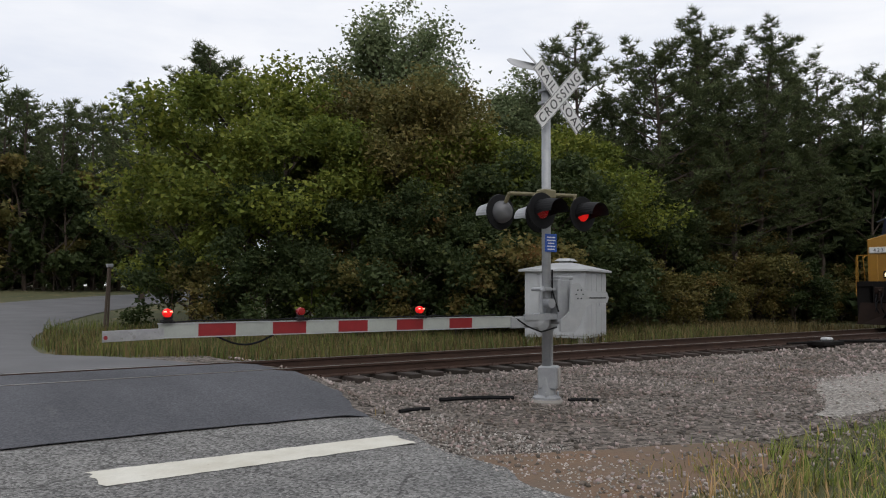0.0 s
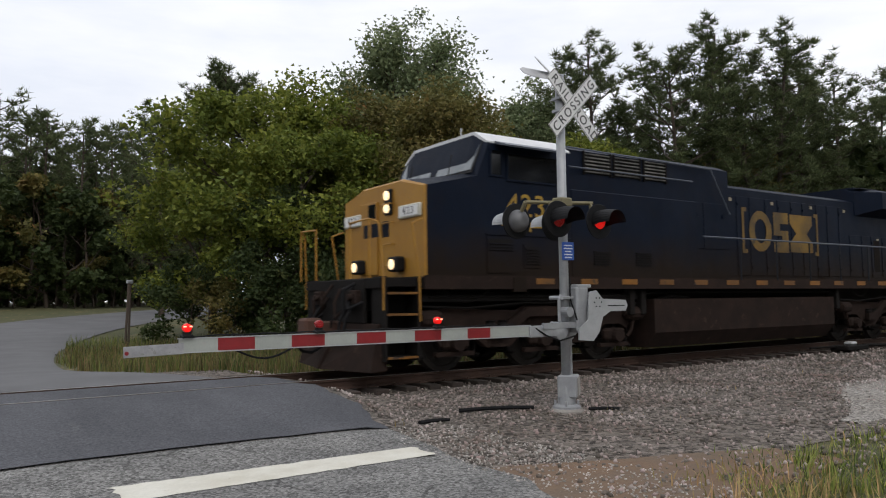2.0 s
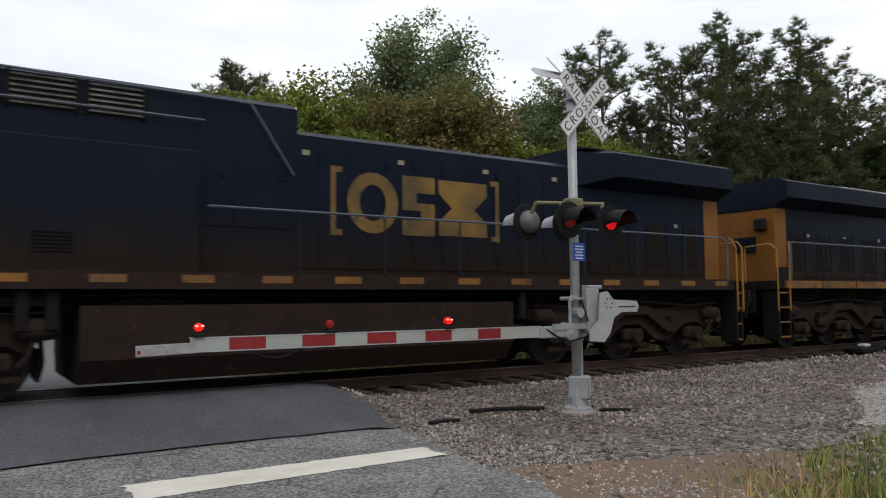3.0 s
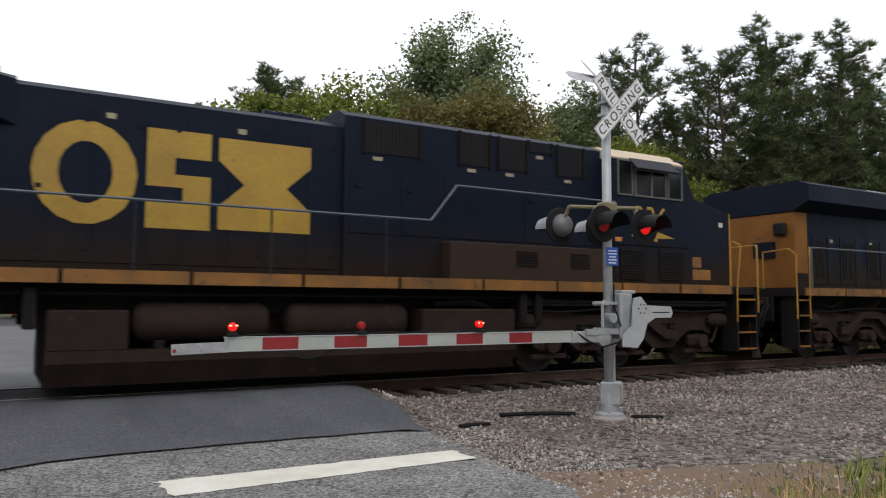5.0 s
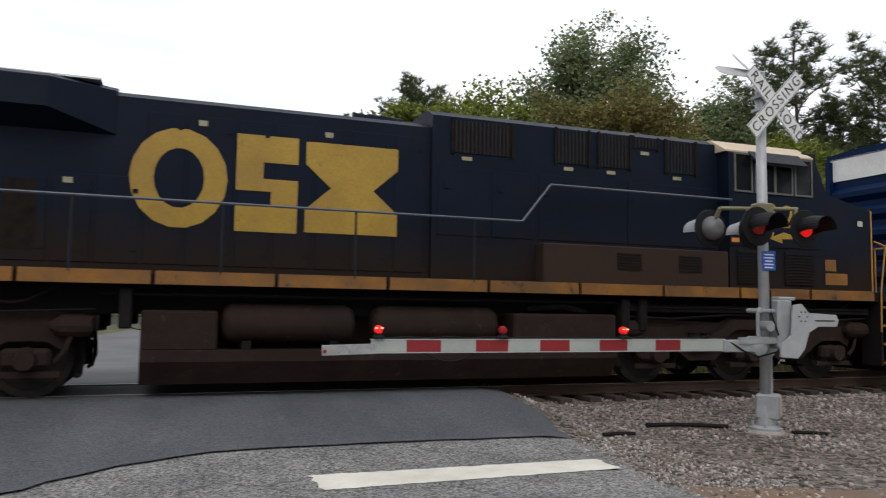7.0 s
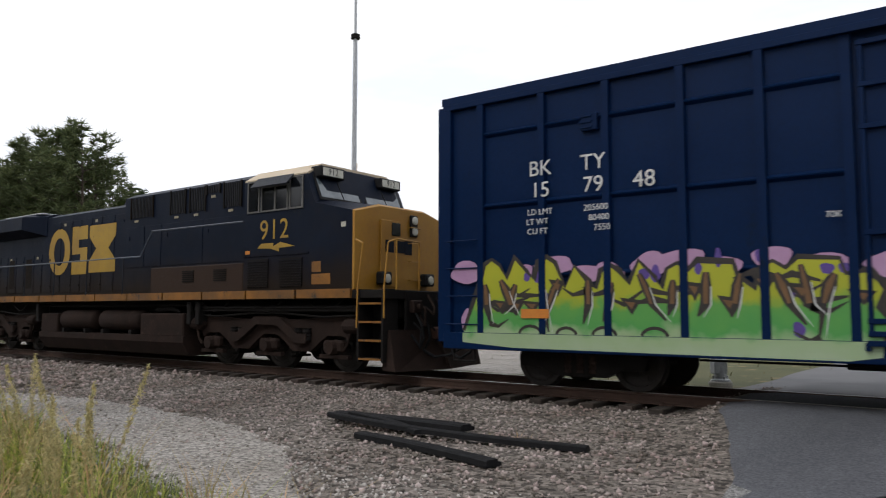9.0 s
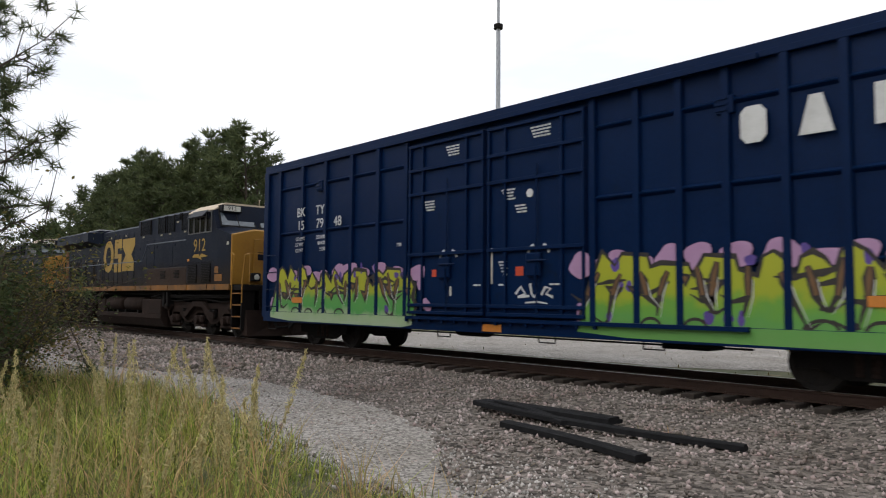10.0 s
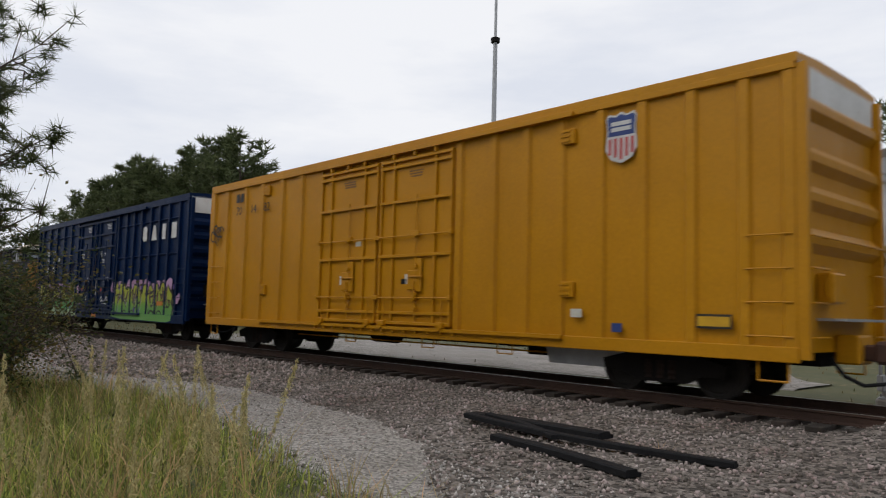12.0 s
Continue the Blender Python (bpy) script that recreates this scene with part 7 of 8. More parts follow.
def relay_house():
    th = thing("relay_house", "light grey metal relay house with a pitched lid beside the track", "equipment house", (16.64, 16.73, 0.08), 26)
    bm = bmesh.new()
    box(bm, -1.05, 1.05, -0.95, 0.95, 0.12, 2.12, 0.015)
    body = part("body", bm, M["bungalow"], th)
    for k in range(4):
        bm = bmesh.new()
        box(bm, -1.03 + 0.52 * k, -0.56 + 0.52 * k, -0.975, -0.95, 0.2, 2.05, 0.008)
        part("panel", bm, M["bungalow"], body)
        bm = bmesh.new()
        box(bm, -1.075, -1.05, -0.93 + 0.48 * k, -0.5 + 0.48 * k, 0.2, 2.05, 0.008)
        part("panel", bm, M["bungalow"], body)
    bm = bmesh.new()
    loft(bm, [[(-1.2, -1.1, z0), (1.2, -1.1, z0), (1.2, 1.1, z0), (-1.2, 1.1, z0)] for z0 in (2.1, 2.16)] + [[(-0.3, -0.25, 2.38), (0.3, -0.25, 2.38), (0.3, 0.25, 2.38), (-0.3, 0.25, 2.38)]])
    roof = part("roof", bm, M["bungalow"], th)
    bm = bmesh.new()
    box(bm, -0.2, 0.2, -0.17, 0.17, 2.36, 2.44)
    loft(bm, [[(-0.32, -0.28, 2.44), (0.32, -0.28, 2.44), (0.32, 0.28, 2.44), (-0.32, 0.28, 2.44)], [(-0.2, -0.17, 2.52), (0.2, -0.17, 2.52), (0.2, 0.17, 2.52), (-0.2, 0.17, 2.52)]])
    part("vent_cap", bm, M["bungalow"], roof)
    for x, y in ((-0.9, -0.8), (0.9, -0.8), (-0.9, 0.8), (0.9, 0.8), (0, -0.8)):
        bm = bmesh.new()
        box(bm, x - 0.1, x + 0.1, y - 0.12, y + 0.12, -0.2, 0.12)
        part("pier", bm, M["concrete"], th)
    bm = bmesh.new()
    box(bm, 1.05, 1.14, -0.5, -0.2, 1.35, 1.75, 0.01)
    box(bm, 0.2, 0.28, -0.99, -0.97, 1.05, 1.2)
    part("handle", bm, M["galv"], th)


relay_house()


def rubber_strip(pts, w, h, label):
    """A strip of grooved rubber crossing panel lying on the stones."""
    th = thing("rubber_strip", label, "rubber strip", group="heap of rubber strips")
    bm = bmesh.new()
    prof = [(-w, 0), (w, 0), (w, h * 0.55), (w * 0.55, h * 0.6), (w * 0.5, h), (-w * 0.8, h), (-w, h * 0.8)]
    rings = []
    for k, p in enumerate(pts):
        a, b = Vector(pts[max(k - 1, 0)]), Vector(pts[min(k + 1, len(pts) - 1)])
        d = (b - a).normalized()
        n = Vector((-d.y, d.x, 0)).normalized()
        rings.append([Vector(p) + n * u + Vector((0, 0, v)) for u, v in prof])
    loft(bm, rings)
    part("strip", bm, M["rubber"], th)


def curve_pts(a, b, sag, z0, z1, n=9):
    a, b = Vector(a), Vector(b)
    d = b - a
    nrm = Vector((-d.y, d.x)).normalized()
    out = []
    for k in range(n):
        t = k / (n - 1)
        p = a + d * t + nrm * sag * math.sin(math.pi * t)
        out.append((p.x, p.y, ground_z(p.x, p.y) + z0 + (z1 - z0) * t + 0.02))
    return out


rubber_strip(curve_pts((-7.95, 7.95), (-5.68, 8.05), 0.05, 0.02, 0.02), 0.15, 0.09, "long black grooved rubber strip lying on gravel")
rubber_strip(curve_pts((-7.85, 7.72), (-3.85, 7.8), -0.22, 0.06, 0.0), 0.075, 0.07, "long black curved rubber strip lying across others")
rubber_strip(curve_pts((-6.55, 6.95), (-4.25, 6.48), 0.06, 0.0, 0.0), 0.1, 0.075, "black rubber strip lying on gravel")
rubber_strip(curve_pts((-7.6, 7.9), (-6.0, 7.45), 0.08, 0.09, 0.03), 0.075, 0.055, "short black rubber strip on top of the heap")


def cable_bit(pts, r, label):
    th = thing("loose_cable", label, "cable")
    bm = bmesh.new()
    tube(bm, pts, r, 6)
    part("cable", bm, M["rubber"], th)


cable_bit(curve_pts((6.2, 8.75), (7.2, 8.3), 0.1, 0.02, 0.03), 0.03, "black loose cable lying on the stones")
cable_bit(curve_pts((7.75, 7.75), (8.1, 7.5), 0.05, 0.02, 0.02), 0.025, "black cable end lying beside the mast")
cable_bit(curve_pts((5.15, 8.15), (5.65, 8.2), 0.08, 0.02, 0.02), 0.025, "scrap of black cable on the stones")


def derail_box():
    """The switch fitting beside the track, far along on the right."""
    th = thing("track_fitting", "dark metal track fitting with a white cover on the ballast", "track fitting", (20.9, 10.9, 0.12), 0)
    bm = bmesh.new()
    box(bm, -0.5, 0.6, -0.25, 0.25, 0.0, 0.12, 0.02)
    tube(bm, [(-0.5, 0.1, 0.1), (-1.4, 0.3, 0.08)], 0.03)
    tube(bm, [(0.6, -0.1, 0.1), (2.8, -0.7, 0.06)], 0.05)
    part("base", bm, M["steel_dark"], th)
    bm = bmesh.new()
    box(bm, -0.1, 0.22, -0.15, 0.1, 0.12, 0.22, 0.04)
    part("cover", bm, M["housing_pale"], th)


derail_box()


def thin_post(at, h, lean, label):
    th = thing("marker_post", label, "post", at, 20, "marker posts by the road")
    bm = bmesh.new()
    cyl(bm, (0, 0, -0.2), (lean, 0, h), 0.04, seg=8)
    part("post", bm, M["bark"], th)
    bm = bmesh.new()
    box(bm, lean - 0.09, lean + 0.09, -0.05, 0.05, h - 0.1, h + 0.02, 0.02)
    part("cap", bm, M["galv"], th)


thin_post((5.35, 27.0, ground_z(5.35, 27.0)), 2.3, 0.12, "thin leaning wooden post with a pale metal cap")
thin_post((5.52, 27.3, ground_z(5.52, 27.3)), 2.3, 0.05, "thin wooden post with a pale metal cap")


def radio_pole():
    x, y = -46.5, 48.2
    th = thing("radio_pole", "tall slender pale metal pole far behind the track", "pole", (x, y, 0.8))
    bm = bmesh.new()
    cyl(bm, (0, 0, 0), (0, 0, 25.7), 0.28, 0.2, 12)
    part("pole", bm, M["galv"], th)
    bm = bmesh.new()
    cyl(bm, (0, 0, 25.7), (0, 0, 40), 0.14, 0.08, 10)
    part("upper_pole", bm, M["galv"], th)
    bm = bmesh.new()
    cyl(bm, (0, 0, 25.5), (0, 0, 25.9), 0.42, seg=14)
    part("collar", bm, M["steel_dark"], th)


radio_pole()

# ---- plants ----


def leaf_tris(centres, size, g):
    """Small three-cornered leaves at the centres, turned at random."""
    n = len(centres)
    d = g.normal(0, 1, (n, 3)) * np.array([1, 1, 0.5])
    d /= np.linalg.norm(d, axis=1)[:, None]
    e = np.cross(d, g.normal(0, 1, (n, 3)))
    e /= np.linalg.norm(e, axis=1)[:, None]
    k = size * g.uniform(0.6, 1.35, (n, 1))
    v = np.stack([centres - d * k, centres + d * k * 0.55 + e * k * 0.62, centres + d * k * 0.55 - e * k * 0.62], 1)
    return v.reshape(-1, 3), np.arange(n * 3).reshape(n, 3).astype(np.int32)


def leaf_quads(centres, size, g, flat=0.35, slim=0.6):
    """Small folded leaves at the centres, turned at random."""
    n = len(centres)
    d = g.normal(0, 1, (n, 3))
    d[:, 2] *= flat
    d /= np.linalg.norm(d, axis=1)[:, None]
    e = np.cross(d, g.normal(0, 1, (n, 3)))
    e /= np.linalg.norm(e, axis=1)[:, None]
    s = size * g.uniform(0.6, 1.3, (n, 1))
    a, b = d * s, e * s * slim
    v = np.stack([centres - a, centres + b * 0.9, centres + a, centres - b * 0.9], 1)
    return v.reshape(-1, 3), (np.arange(n * 4).reshape(n, 4)).astype(np.int32)


def raw_mesh(name, v, f, mat):
    me = bpy.data.meshes.new(name)
    v = np.asarray(v, dtype=np.float32)
    f = np.asarray(f, dtype=np.int32)
    me.vertices.add(len(v))
    me.vertices.foreach_set("co", v.ravel())
    me.loops.add(f.size)
    me.loops.foreach_set("vertex_index", f.ravel())
    me.polygons.add(len(f))
    me.polygons.foreach_set("loop_start", np.arange(0, f.size, f.shape[1], dtype=np.int32))
    me.polygons.foreach_set("loop_total", np.full(len(f), f.shape[1], dtype=np.int32))
    me.update(calc_edges=True)
    me.materials.append(mat)
    return me


def limb(bm, p, d, length, r, g, bend=0.25, k=4):
    """A tapering, wavering limb; gives its points."""
    pts = [Vector(p)]
    d = Vector(d).normalized()
    for i in range(k):
        d = (d + Vector(g.normal(0, bend, 3)) * 0.5 + Vector((0, 0, 0.08))).normalized()
        pts.append(pts[-1] + d * length / k)
    for i in range(k):
        cyl(bm, pts[i], pts[i + 1], r * (1 - i / k * 0.8), r * (1 - (i + 1) / k * 0.8), 5 if r > 0.1 else 3, False)
    return pts


def broadleaf(seed, height, spread, leaf, mat, label, leaves=11000, low=0.12, trunk_r=0.16, open_crown=0.0, n=16, forks=2):
    g = np.random.RandomState(seed)
    fine = leaves > 7000
    th = thing("tree", label, "tree", kind="")
    bm = bmesh.new()
    trunk = limb(bm, (0, 0, -0.3), (0, 0, 1), height * 0.8, trunk_r, g, 0.12, 6)
    tips = []
    for k in range(n):
        t = low + (0.95 - low) * k / (n - 1)
        i = min(int(t * 6), 5)
        p = trunk[i].lerp(trunk[i + 1], t * 6 - i)
        a = k * 2.4 + g.uniform(-0.4, 0.4)
        reach = spread * (math.sin(math.pi * min(0.98, 0.22 + 0.72 * t)) ** 0.7) * g.uniform(0.75, 1.15)
        pts = limb(bm, p, (math.cos(a), math.sin(a), 0.35 + 0.7 * t), reach, trunk_r * 0.45, g)
        tips += [pts[-1], pts[-2], pts[-1].lerp(pts[-2], 0.5)]
        for q in range(forks):
            b = a + g.uniform(-1.0, 1.0)
            sub = limb(bm, pts[2], (math.cos(b), math.sin(b), g.uniform(0.1, 0.9)), reach * 0.55, trunk_r * 0.2, g, 0.3, 3)
            tips += [sub[-1], sub[-2]]
    tips.append(trunk[-1] + Vector((0, 0, height * 0.12)))
    part("trunk", bm, M["bark"], th)
    tips = np.array([tuple(t) for t in tips])
    # leaf clumps round the twig ends, of uneven size
    w = g.uniform(0.3, 1.6, len(tips))
    pick = g.choice(len(tips), leaves, p=w / w.sum())
    rad = g.uniform(0.4, 1.0, len(tips)) * spread * (0.24 if fine else 0.28)
    off = g.normal(0, 1, (leaves, 3))
    off /= np.linalg.norm(off, axis=1)[:, None]
    off *= (g.uniform(0.15, 1.0, (leaves, 1)) ** 0.6) * rad[pick][:, None] * np.array([1.15, 1.15, 0.75])
    c = tips[pick] + off + np.clip(g.normal(0, 1, (leaves, 3)), -1.4, 1.4) * (0.08 + open_crown)
    v, f = leaf_tris(c, leaf, g)
    ob = new("crown", raw_mesh("crown", v, f, mat))
    ob.parent = th
    return th


def pine(seed, height, label, clear=0.4, tufts=900, spread=2.6, n=34, per=17, needle=0.018, long=1.0):
    g = np.random.RandomState(seed)
    th = thing("pine_tree", label, "tree")
    bm = bmesh.new()
    trunk = limb(bm, (0, 0, -0.3), (0, 0, 1), height * 0.97, 0.15 + height * 0.004, g, 0.05, 8)
    tips = []
    for k in range(n):
        t = clear + (0.98 - clear) * k / (n - 1)
        i = min(int(t * 8), 7)
        p = trunk[i].lerp(trunk[i + 1], t * 8 - i)
        a = k * 2.4 + g.uniform(-0.5, 0.5)
        u = (t - clear) / (1 - clear)
        reach = spread * (0.35 + 0.75 * math.sin(math.pi * (0.25 + 0.72 * u))) * g.uniform(0.6, 1.15)
        pts = limb(bm, p, (math.cos(a), math.sin(a), 0.12 + 0.5 * u), reach, 0.05, g, 0.2)
        for q in (2, 3, 4):
            tips += [pts[q], pts[q] + Vector(g.normal(0, 0.22, 3))]
            if q > 2:
                b = a + g.uniform(-1.1, 1.1)
                e = pts[q] + Vector((math.cos(b), math.sin(b), 0.3)) * reach * 0.3
                cyl(bm, pts[q], e, 0.018, 0.008, 5, False)
                tips += [e, pts[q].lerp(e, 0.6)]
    part("trunk", bm, M["bark"], th)
    tips = np.array([tuple(t) for t in tips])
    base = tips[g.choice(len(tips), tufts)] + g.normal(0, 0.14, (tufts, 3))
    d = g.normal(0, 1, (tufts, per, 3))
    d[..., 2] = np.abs(d[..., 2]) * 0.8 + 0.1
    d /= np.linalg.norm(d, axis=2)[..., None]
    L = long * g.uniform(0.2, 0.36, (tufts, per, 1))
    side = np.cross(d, g.normal(0, 1, (tufts, per, 3)))
    side /= np.linalg.norm(side, axis=2)[..., None]
    c = base[:, None, :]
    v = np.stack([c - side * needle, c + side * needle + 0 * d, c + d * L], 2)
    f = np.arange(tufts * per * 3).reshape(-1, 3)
    ob = new("crown", raw_mesh("crown", v.reshape(-1, 3), f, M["needle"]))
    ob.parent = th
    return th


KINDS = {
    "yellow": [broadleaf(21, 9.6, 4.6, 0.105, M["leaf_yellow"], "broad bushy tree with yellow-green autumn leaves", 24000, 0.1), broadleaf(22, 8.6, 4.2, 0.105, M["leaf_yellow"], "broad bushy tree with yellow-green autumn leaves", 21000, 0.08)],
    "rust": [broadleaf(31, 11.5, 4.0, 0.095, M["leaf_rust"], "tree with thin rust and olive autumn leaves", 19000, 0.15, open_crown=0.12)],
    "grey": [broadleaf(41, 14.5, 4.0, 0.095, M["leaf_grey"], "tall tree with a loose grey-green crown", 15000, 0.3, open_crown=0.15, n=20), broadleaf(42, 13.0, 3.6, 0.095, M["leaf_grey"], "tall tree with a loose grey-green crown", 14000, 0.3, open_crown=0.15, n=20)],
    "green": [broadleaf(51, 9.0, 3.8, 0.11, M["leaf_green"], "dense dark green broadleaf tree", 16000, 0.06), broadleaf(52, 7.5, 3.6, 0.11, M["leaf_green"], "dense dark green broadleaf tree", 15000, 0.04)],
    "shrub": [broadleaf(61, 3.4, 2.3, 0.085, M["leaf_green"], "low dark green shrub at the wood's edge", 4400, 0.03, 0.05, 0.0, 10, 1), broadleaf(62, 2.8, 2.2, 0.085, M["leaf_rust"], "low olive and rust shrub at the wood's edge", 4000, 0.03, 0.05, 0.0, 10, 1)],
    "pine": [pine(71, 15.0, "tall pine with a tufted open crown", 0.34, 1500, 2.6, 42, 13, 0.022, 1.15), pine(72, 13.0, "tall pine with a tufted open crown", 0.28, 1500, 2.9, 42, 13, 0.022, 1.15), pine(73, 16.5, "tall pine with a tufted open crown", 0.4, 1400, 2.6, 40, 13, 0.022, 1.15)],
    "far_green": [broadleaf(54, 9.0, 3.9, 0.24, M["leaf_green"], "dark green broadleaf tree in the distance", 2900, 0.05, n=11, forks=0), broadleaf(55, 10.0, 3.6, 0.24, M["leaf_green"], "dark green broadleaf tree in the distance", 2800, 0.1, n=11, forks=0)],
    "far_wood": [broadleaf(63, 13.0, 4.0, 0.42, M["leaf_green"], "tall dense dark green tree in the depth of the wood", 2500, 0.02, n=16, forks=0), broadleaf(64, 14.0, 3.7, 0.42, M["leaf_green"], "tall dense dark green tree in the depth of the wood", 2500, 0.02, n=16, forks=0)],
    "far_conifer": [pine(76, 15.5, "dense bushy pine at the end of the wood", 0.06, 1500, 3.0, 46, 6, 0.055, 2.0), pine(77, 14.5, "dense bushy pine at the end of the wood", 0.08, 1500, 3.2, 46, 6, 0.055, 2.0)],
    "far_rust": [broadleaf(56, 9.5, 3.8, 0.21, M["leaf_rust"], "rust and olive broadleaf tree in the distance", 3600, 0.08, n=11, forks=0)],
    "far_yellow": [broadleaf(57, 9.0, 4.0, 0.21, M["leaf_yellow"], "yellow-green broadleaf tree in the distance", 3700, 0.08, n=11, forks=0)],
    "far_pine": [pine(74, 15.0, "tall pine in the distance", 0.3, 460, 2.6, 24, 6, 0.045, 1.7), pine(75, 14.0, "tall pine in the distance", 0.22, 460, 2.7, 24, 6, 0.045, 1.7)],
}
USED = set()
plant_rng = random.Random(17)


WOODS = {"the deep wood": [], "the unseen wood": []}


def plant(kind, x, y, s=1.0, which=None, turn=None, group="trees of the wood"):
    """Sets out a tree of a kind: the first of each is moved there, the rest are copies; those of the deep woods are joined later."""
    opts = KINDS[kind]
    i = which if which is not None else plant_rng.randrange(len(opts))
    rz = turn if turn is not None else plant_rng.uniform(0, 360)
    k = s * plant_rng.uniform(0.94, 1.06)
    m = Matrix.LocRotScale((x, y, ground_z(x, y) - 0.05), Euler((0, 0, radians(rz))), (k, k, k))
    src = opts[i]
    deep = "the deep wood" if kind == "far_wood" else "the unseen wood" if group == "trees behind the road" else ""
    if deep and (kind, i) in USED:
        WOODS[deep].append((src, m))
        return None
    if (kind, i) not in USED:
        USED.add((kind, i))
        src.matrix_basis = m
        ob = src
    else:
        src_scale = src.scale.copy()
        m2 = m @ Matrix.Diagonal((1 / src_scale[0], 1 / src_scale[1], 1 / src_scale[2], 1))
        ob = copy_thing(src, m2)
    ob["group"] = group
    return ob


def polar(az, d):
    return d * math.sin(radians(az)), d * math.cos(radians(az))


# the broad clump across the track
for kind, az, d, s, w in (
        ("yellow", 20.5, 30, 1.08, 0), ("yellow", 17.0, 32, 0.95, 1), ("yellow", 24.5, 28.5, 0.98, 1), ("yellow", 27.5, 31, 1.0, 0), ("green", 22.5, 27, 0.7, 0), ("green", 29.0, 27, 0.72, 1),
        ("rust", 32.5, 29, 1.0, 0), ("rust", 36.0, 29.5, 0.95, 0), ("yellow", 38.5, 29.5, 0.95, 1), ("rust", 29.0, 33, 1.0, 0), ("green", 34.5, 26.5, 0.7, 0), ("green", 38.5, 26, 0.62, 1), ("green", 41.5, 27.5, 0.85, 0), ("green", 44.5, 28, 0.9, 1),
        ("grey", 31.2, 36, 1.24, 0), ("grey", 28.5, 39, 1.12, 1), ("grey", 33.8, 37, 1.22, 1), ("grey", 40.5, 39, 1.1, 1), ("grey", 42.5, 41, 1.0, 0),
        ("pine", 17.2, 46, 1.02, 0), ("pine", 18.8, 47, 1.14, 1), ("pine", 13.6, 50, 0.95, 1), ("pine", 45.8, 39, 1.0, 0), ("pine", 43.0, 44, 0.95, 1)):
    x, y = polar(az, d)
    plant(kind, x, y, s, w)
for az, d in ((15.6, 29), (18.5, 27.5), (21.5, 25.6), (25.5, 25), (30, 25), (33, 24.8), (36.5, 24.6), (40, 25), (43.5, 26)):
    x, y = polar(az, d)
    plant("shrub", x, y, plant_rng.uniform(0.8, 1.15))
# pines and dark wood to the right
for az, d, s, w in ((49.0, 40, 0.86, 1), (52.0, 38, 1.0, 1), (53.6, 40, 1.02, 0), (56.8, 40, 1.02, 1), (58.3, 42, 1.06, 0), (60.4, 44, 1.02, 1), (62.4, 46, 0.98, 0), (64.5, 50, 1.0, 1), (66.5, 55, 1.02, 2), (50.5, 47, 0.9, 2), (55.0, 48, 1.0, 2), (60.0, 55, 1.1, 2)):
    x, y = polar(az, d)
    plant("pine", x, y, s, w)
for k in range(30):
    x = 19.5 + k * 1.9 + plant_rng.uniform(-0.8, 0.8)
    plant(plant_rng.choice(("green", "green", "rust", "yellow") if k < 9 else ("far_green", "far_green", "far_green", "far_rust")), x, 24.5 + plant_rng.uniform(-1.5, 2.5) + 0.05 * k, plant_rng.uniform(0.72, 1.0))
    if k % 2 == 0:
        plant("far_green", x + 1.0, 30 + plant_rng.uniform(-1, 2), plant_rng.uniform(0.95, 1.25))
for k in range(20):
    plant("shrub", 18.6 + k * 1.7 + plant_rng.uniform(-0.6, 0.6), 20.6 + plant_rng.uniform(-0.8, 1.0), plant_rng.uniform(0.75, 1.25))
# the closed dark wall under the pine crowns
for k in range(20):
    x, y = polar(46.5 + k * 1.15, plant_rng.uniform(47, 52))
    plant("far_wood", x, y, plant_rng.uniform(0.8, 0.95))
for k in range(18):
    x, y = polar(-6 + k * 1.3, plant_rng.uniform(79, 83))
    plant("far_wood", x, y, plant_rng.uniform(0.7, 0.9))
# the wood behind the bend
for k in range(22):
    az = -8 + k * 1.15
    x, y = polar(az, plant_rng.uniform(68, 78))
    plant("far_pine", x, y, plant_rng.uniform(1.0, 1.25))
    x, y = polar(az + 0.5, plant_rng.uniform(64, 70))
    plant(plant_rng.choice(("far_green", "far_rust", "far_green")), x, y, plant_rng.uniform(0.9, 1.2))
    x, y = polar(az + 0.3, plant_rng.uniform(84, 96))
    plant("far_pine", x, y, plant_rng.uniform(1.1, 1.4))
    x, y = polar(az + 0.2, plant_rng.uniform(71, 82))
    plant("far_green", x, y, plant_rng.uniform(0.35, 0.6))
# the dense depth of the wood, behind its edge
for k in range(16):
    x, y = polar(-9 + k * 1.6, plant_rng.uniform(86, 92))
    plant("far_wood", x, y, plant_rng.uniform(1.02, 1.2))
    x, y = polar(-8.2 + k * 1.6, plant_rng.uniform(97, 102))
    plant("far_wood", x, y, plant_rng.uniform(1.15, 1.35))
for k in range(24):
    x = 26 + k * 2.9 + plant_rng.uniform(-0.8, 0.8)
    plant("far_wood", x, 43 + plant_rng.uniform(-1.5, 1.5), plant_rng.uniform(0.78, 0.95))
    if k % 2:
        plant("far_wood", x, 50 + plant_rng.uniform(-1.5, 1.5), plant_rng.uniform(0.95, 1.15))
    if k > 4:
        plant("far_wood", x, 33.5 + plant_rng.uniform(-1.0, 1.0), plant_rng.uniform(0.66, 0.84))
for k in range(20):
    plant("far_wood", -57 - k * 4.2 + plant_rng.uniform(-1.0, 1.0), 31 + plant_rng.uniform(-1.5, 2.5), plant_rng.uniform(0.92, 1.12) * (1.0 if k < 8 else 0.9))
for k in range(18):
    plant("far_conifer", -55 - k * 2.3 + plant_rng.uniform(-0.6, 0.6), 26.5 + 0.12 * k + plant_rng.uniform(-1.0, 1.5), plant_rng.uniform(0.9, 1.08))
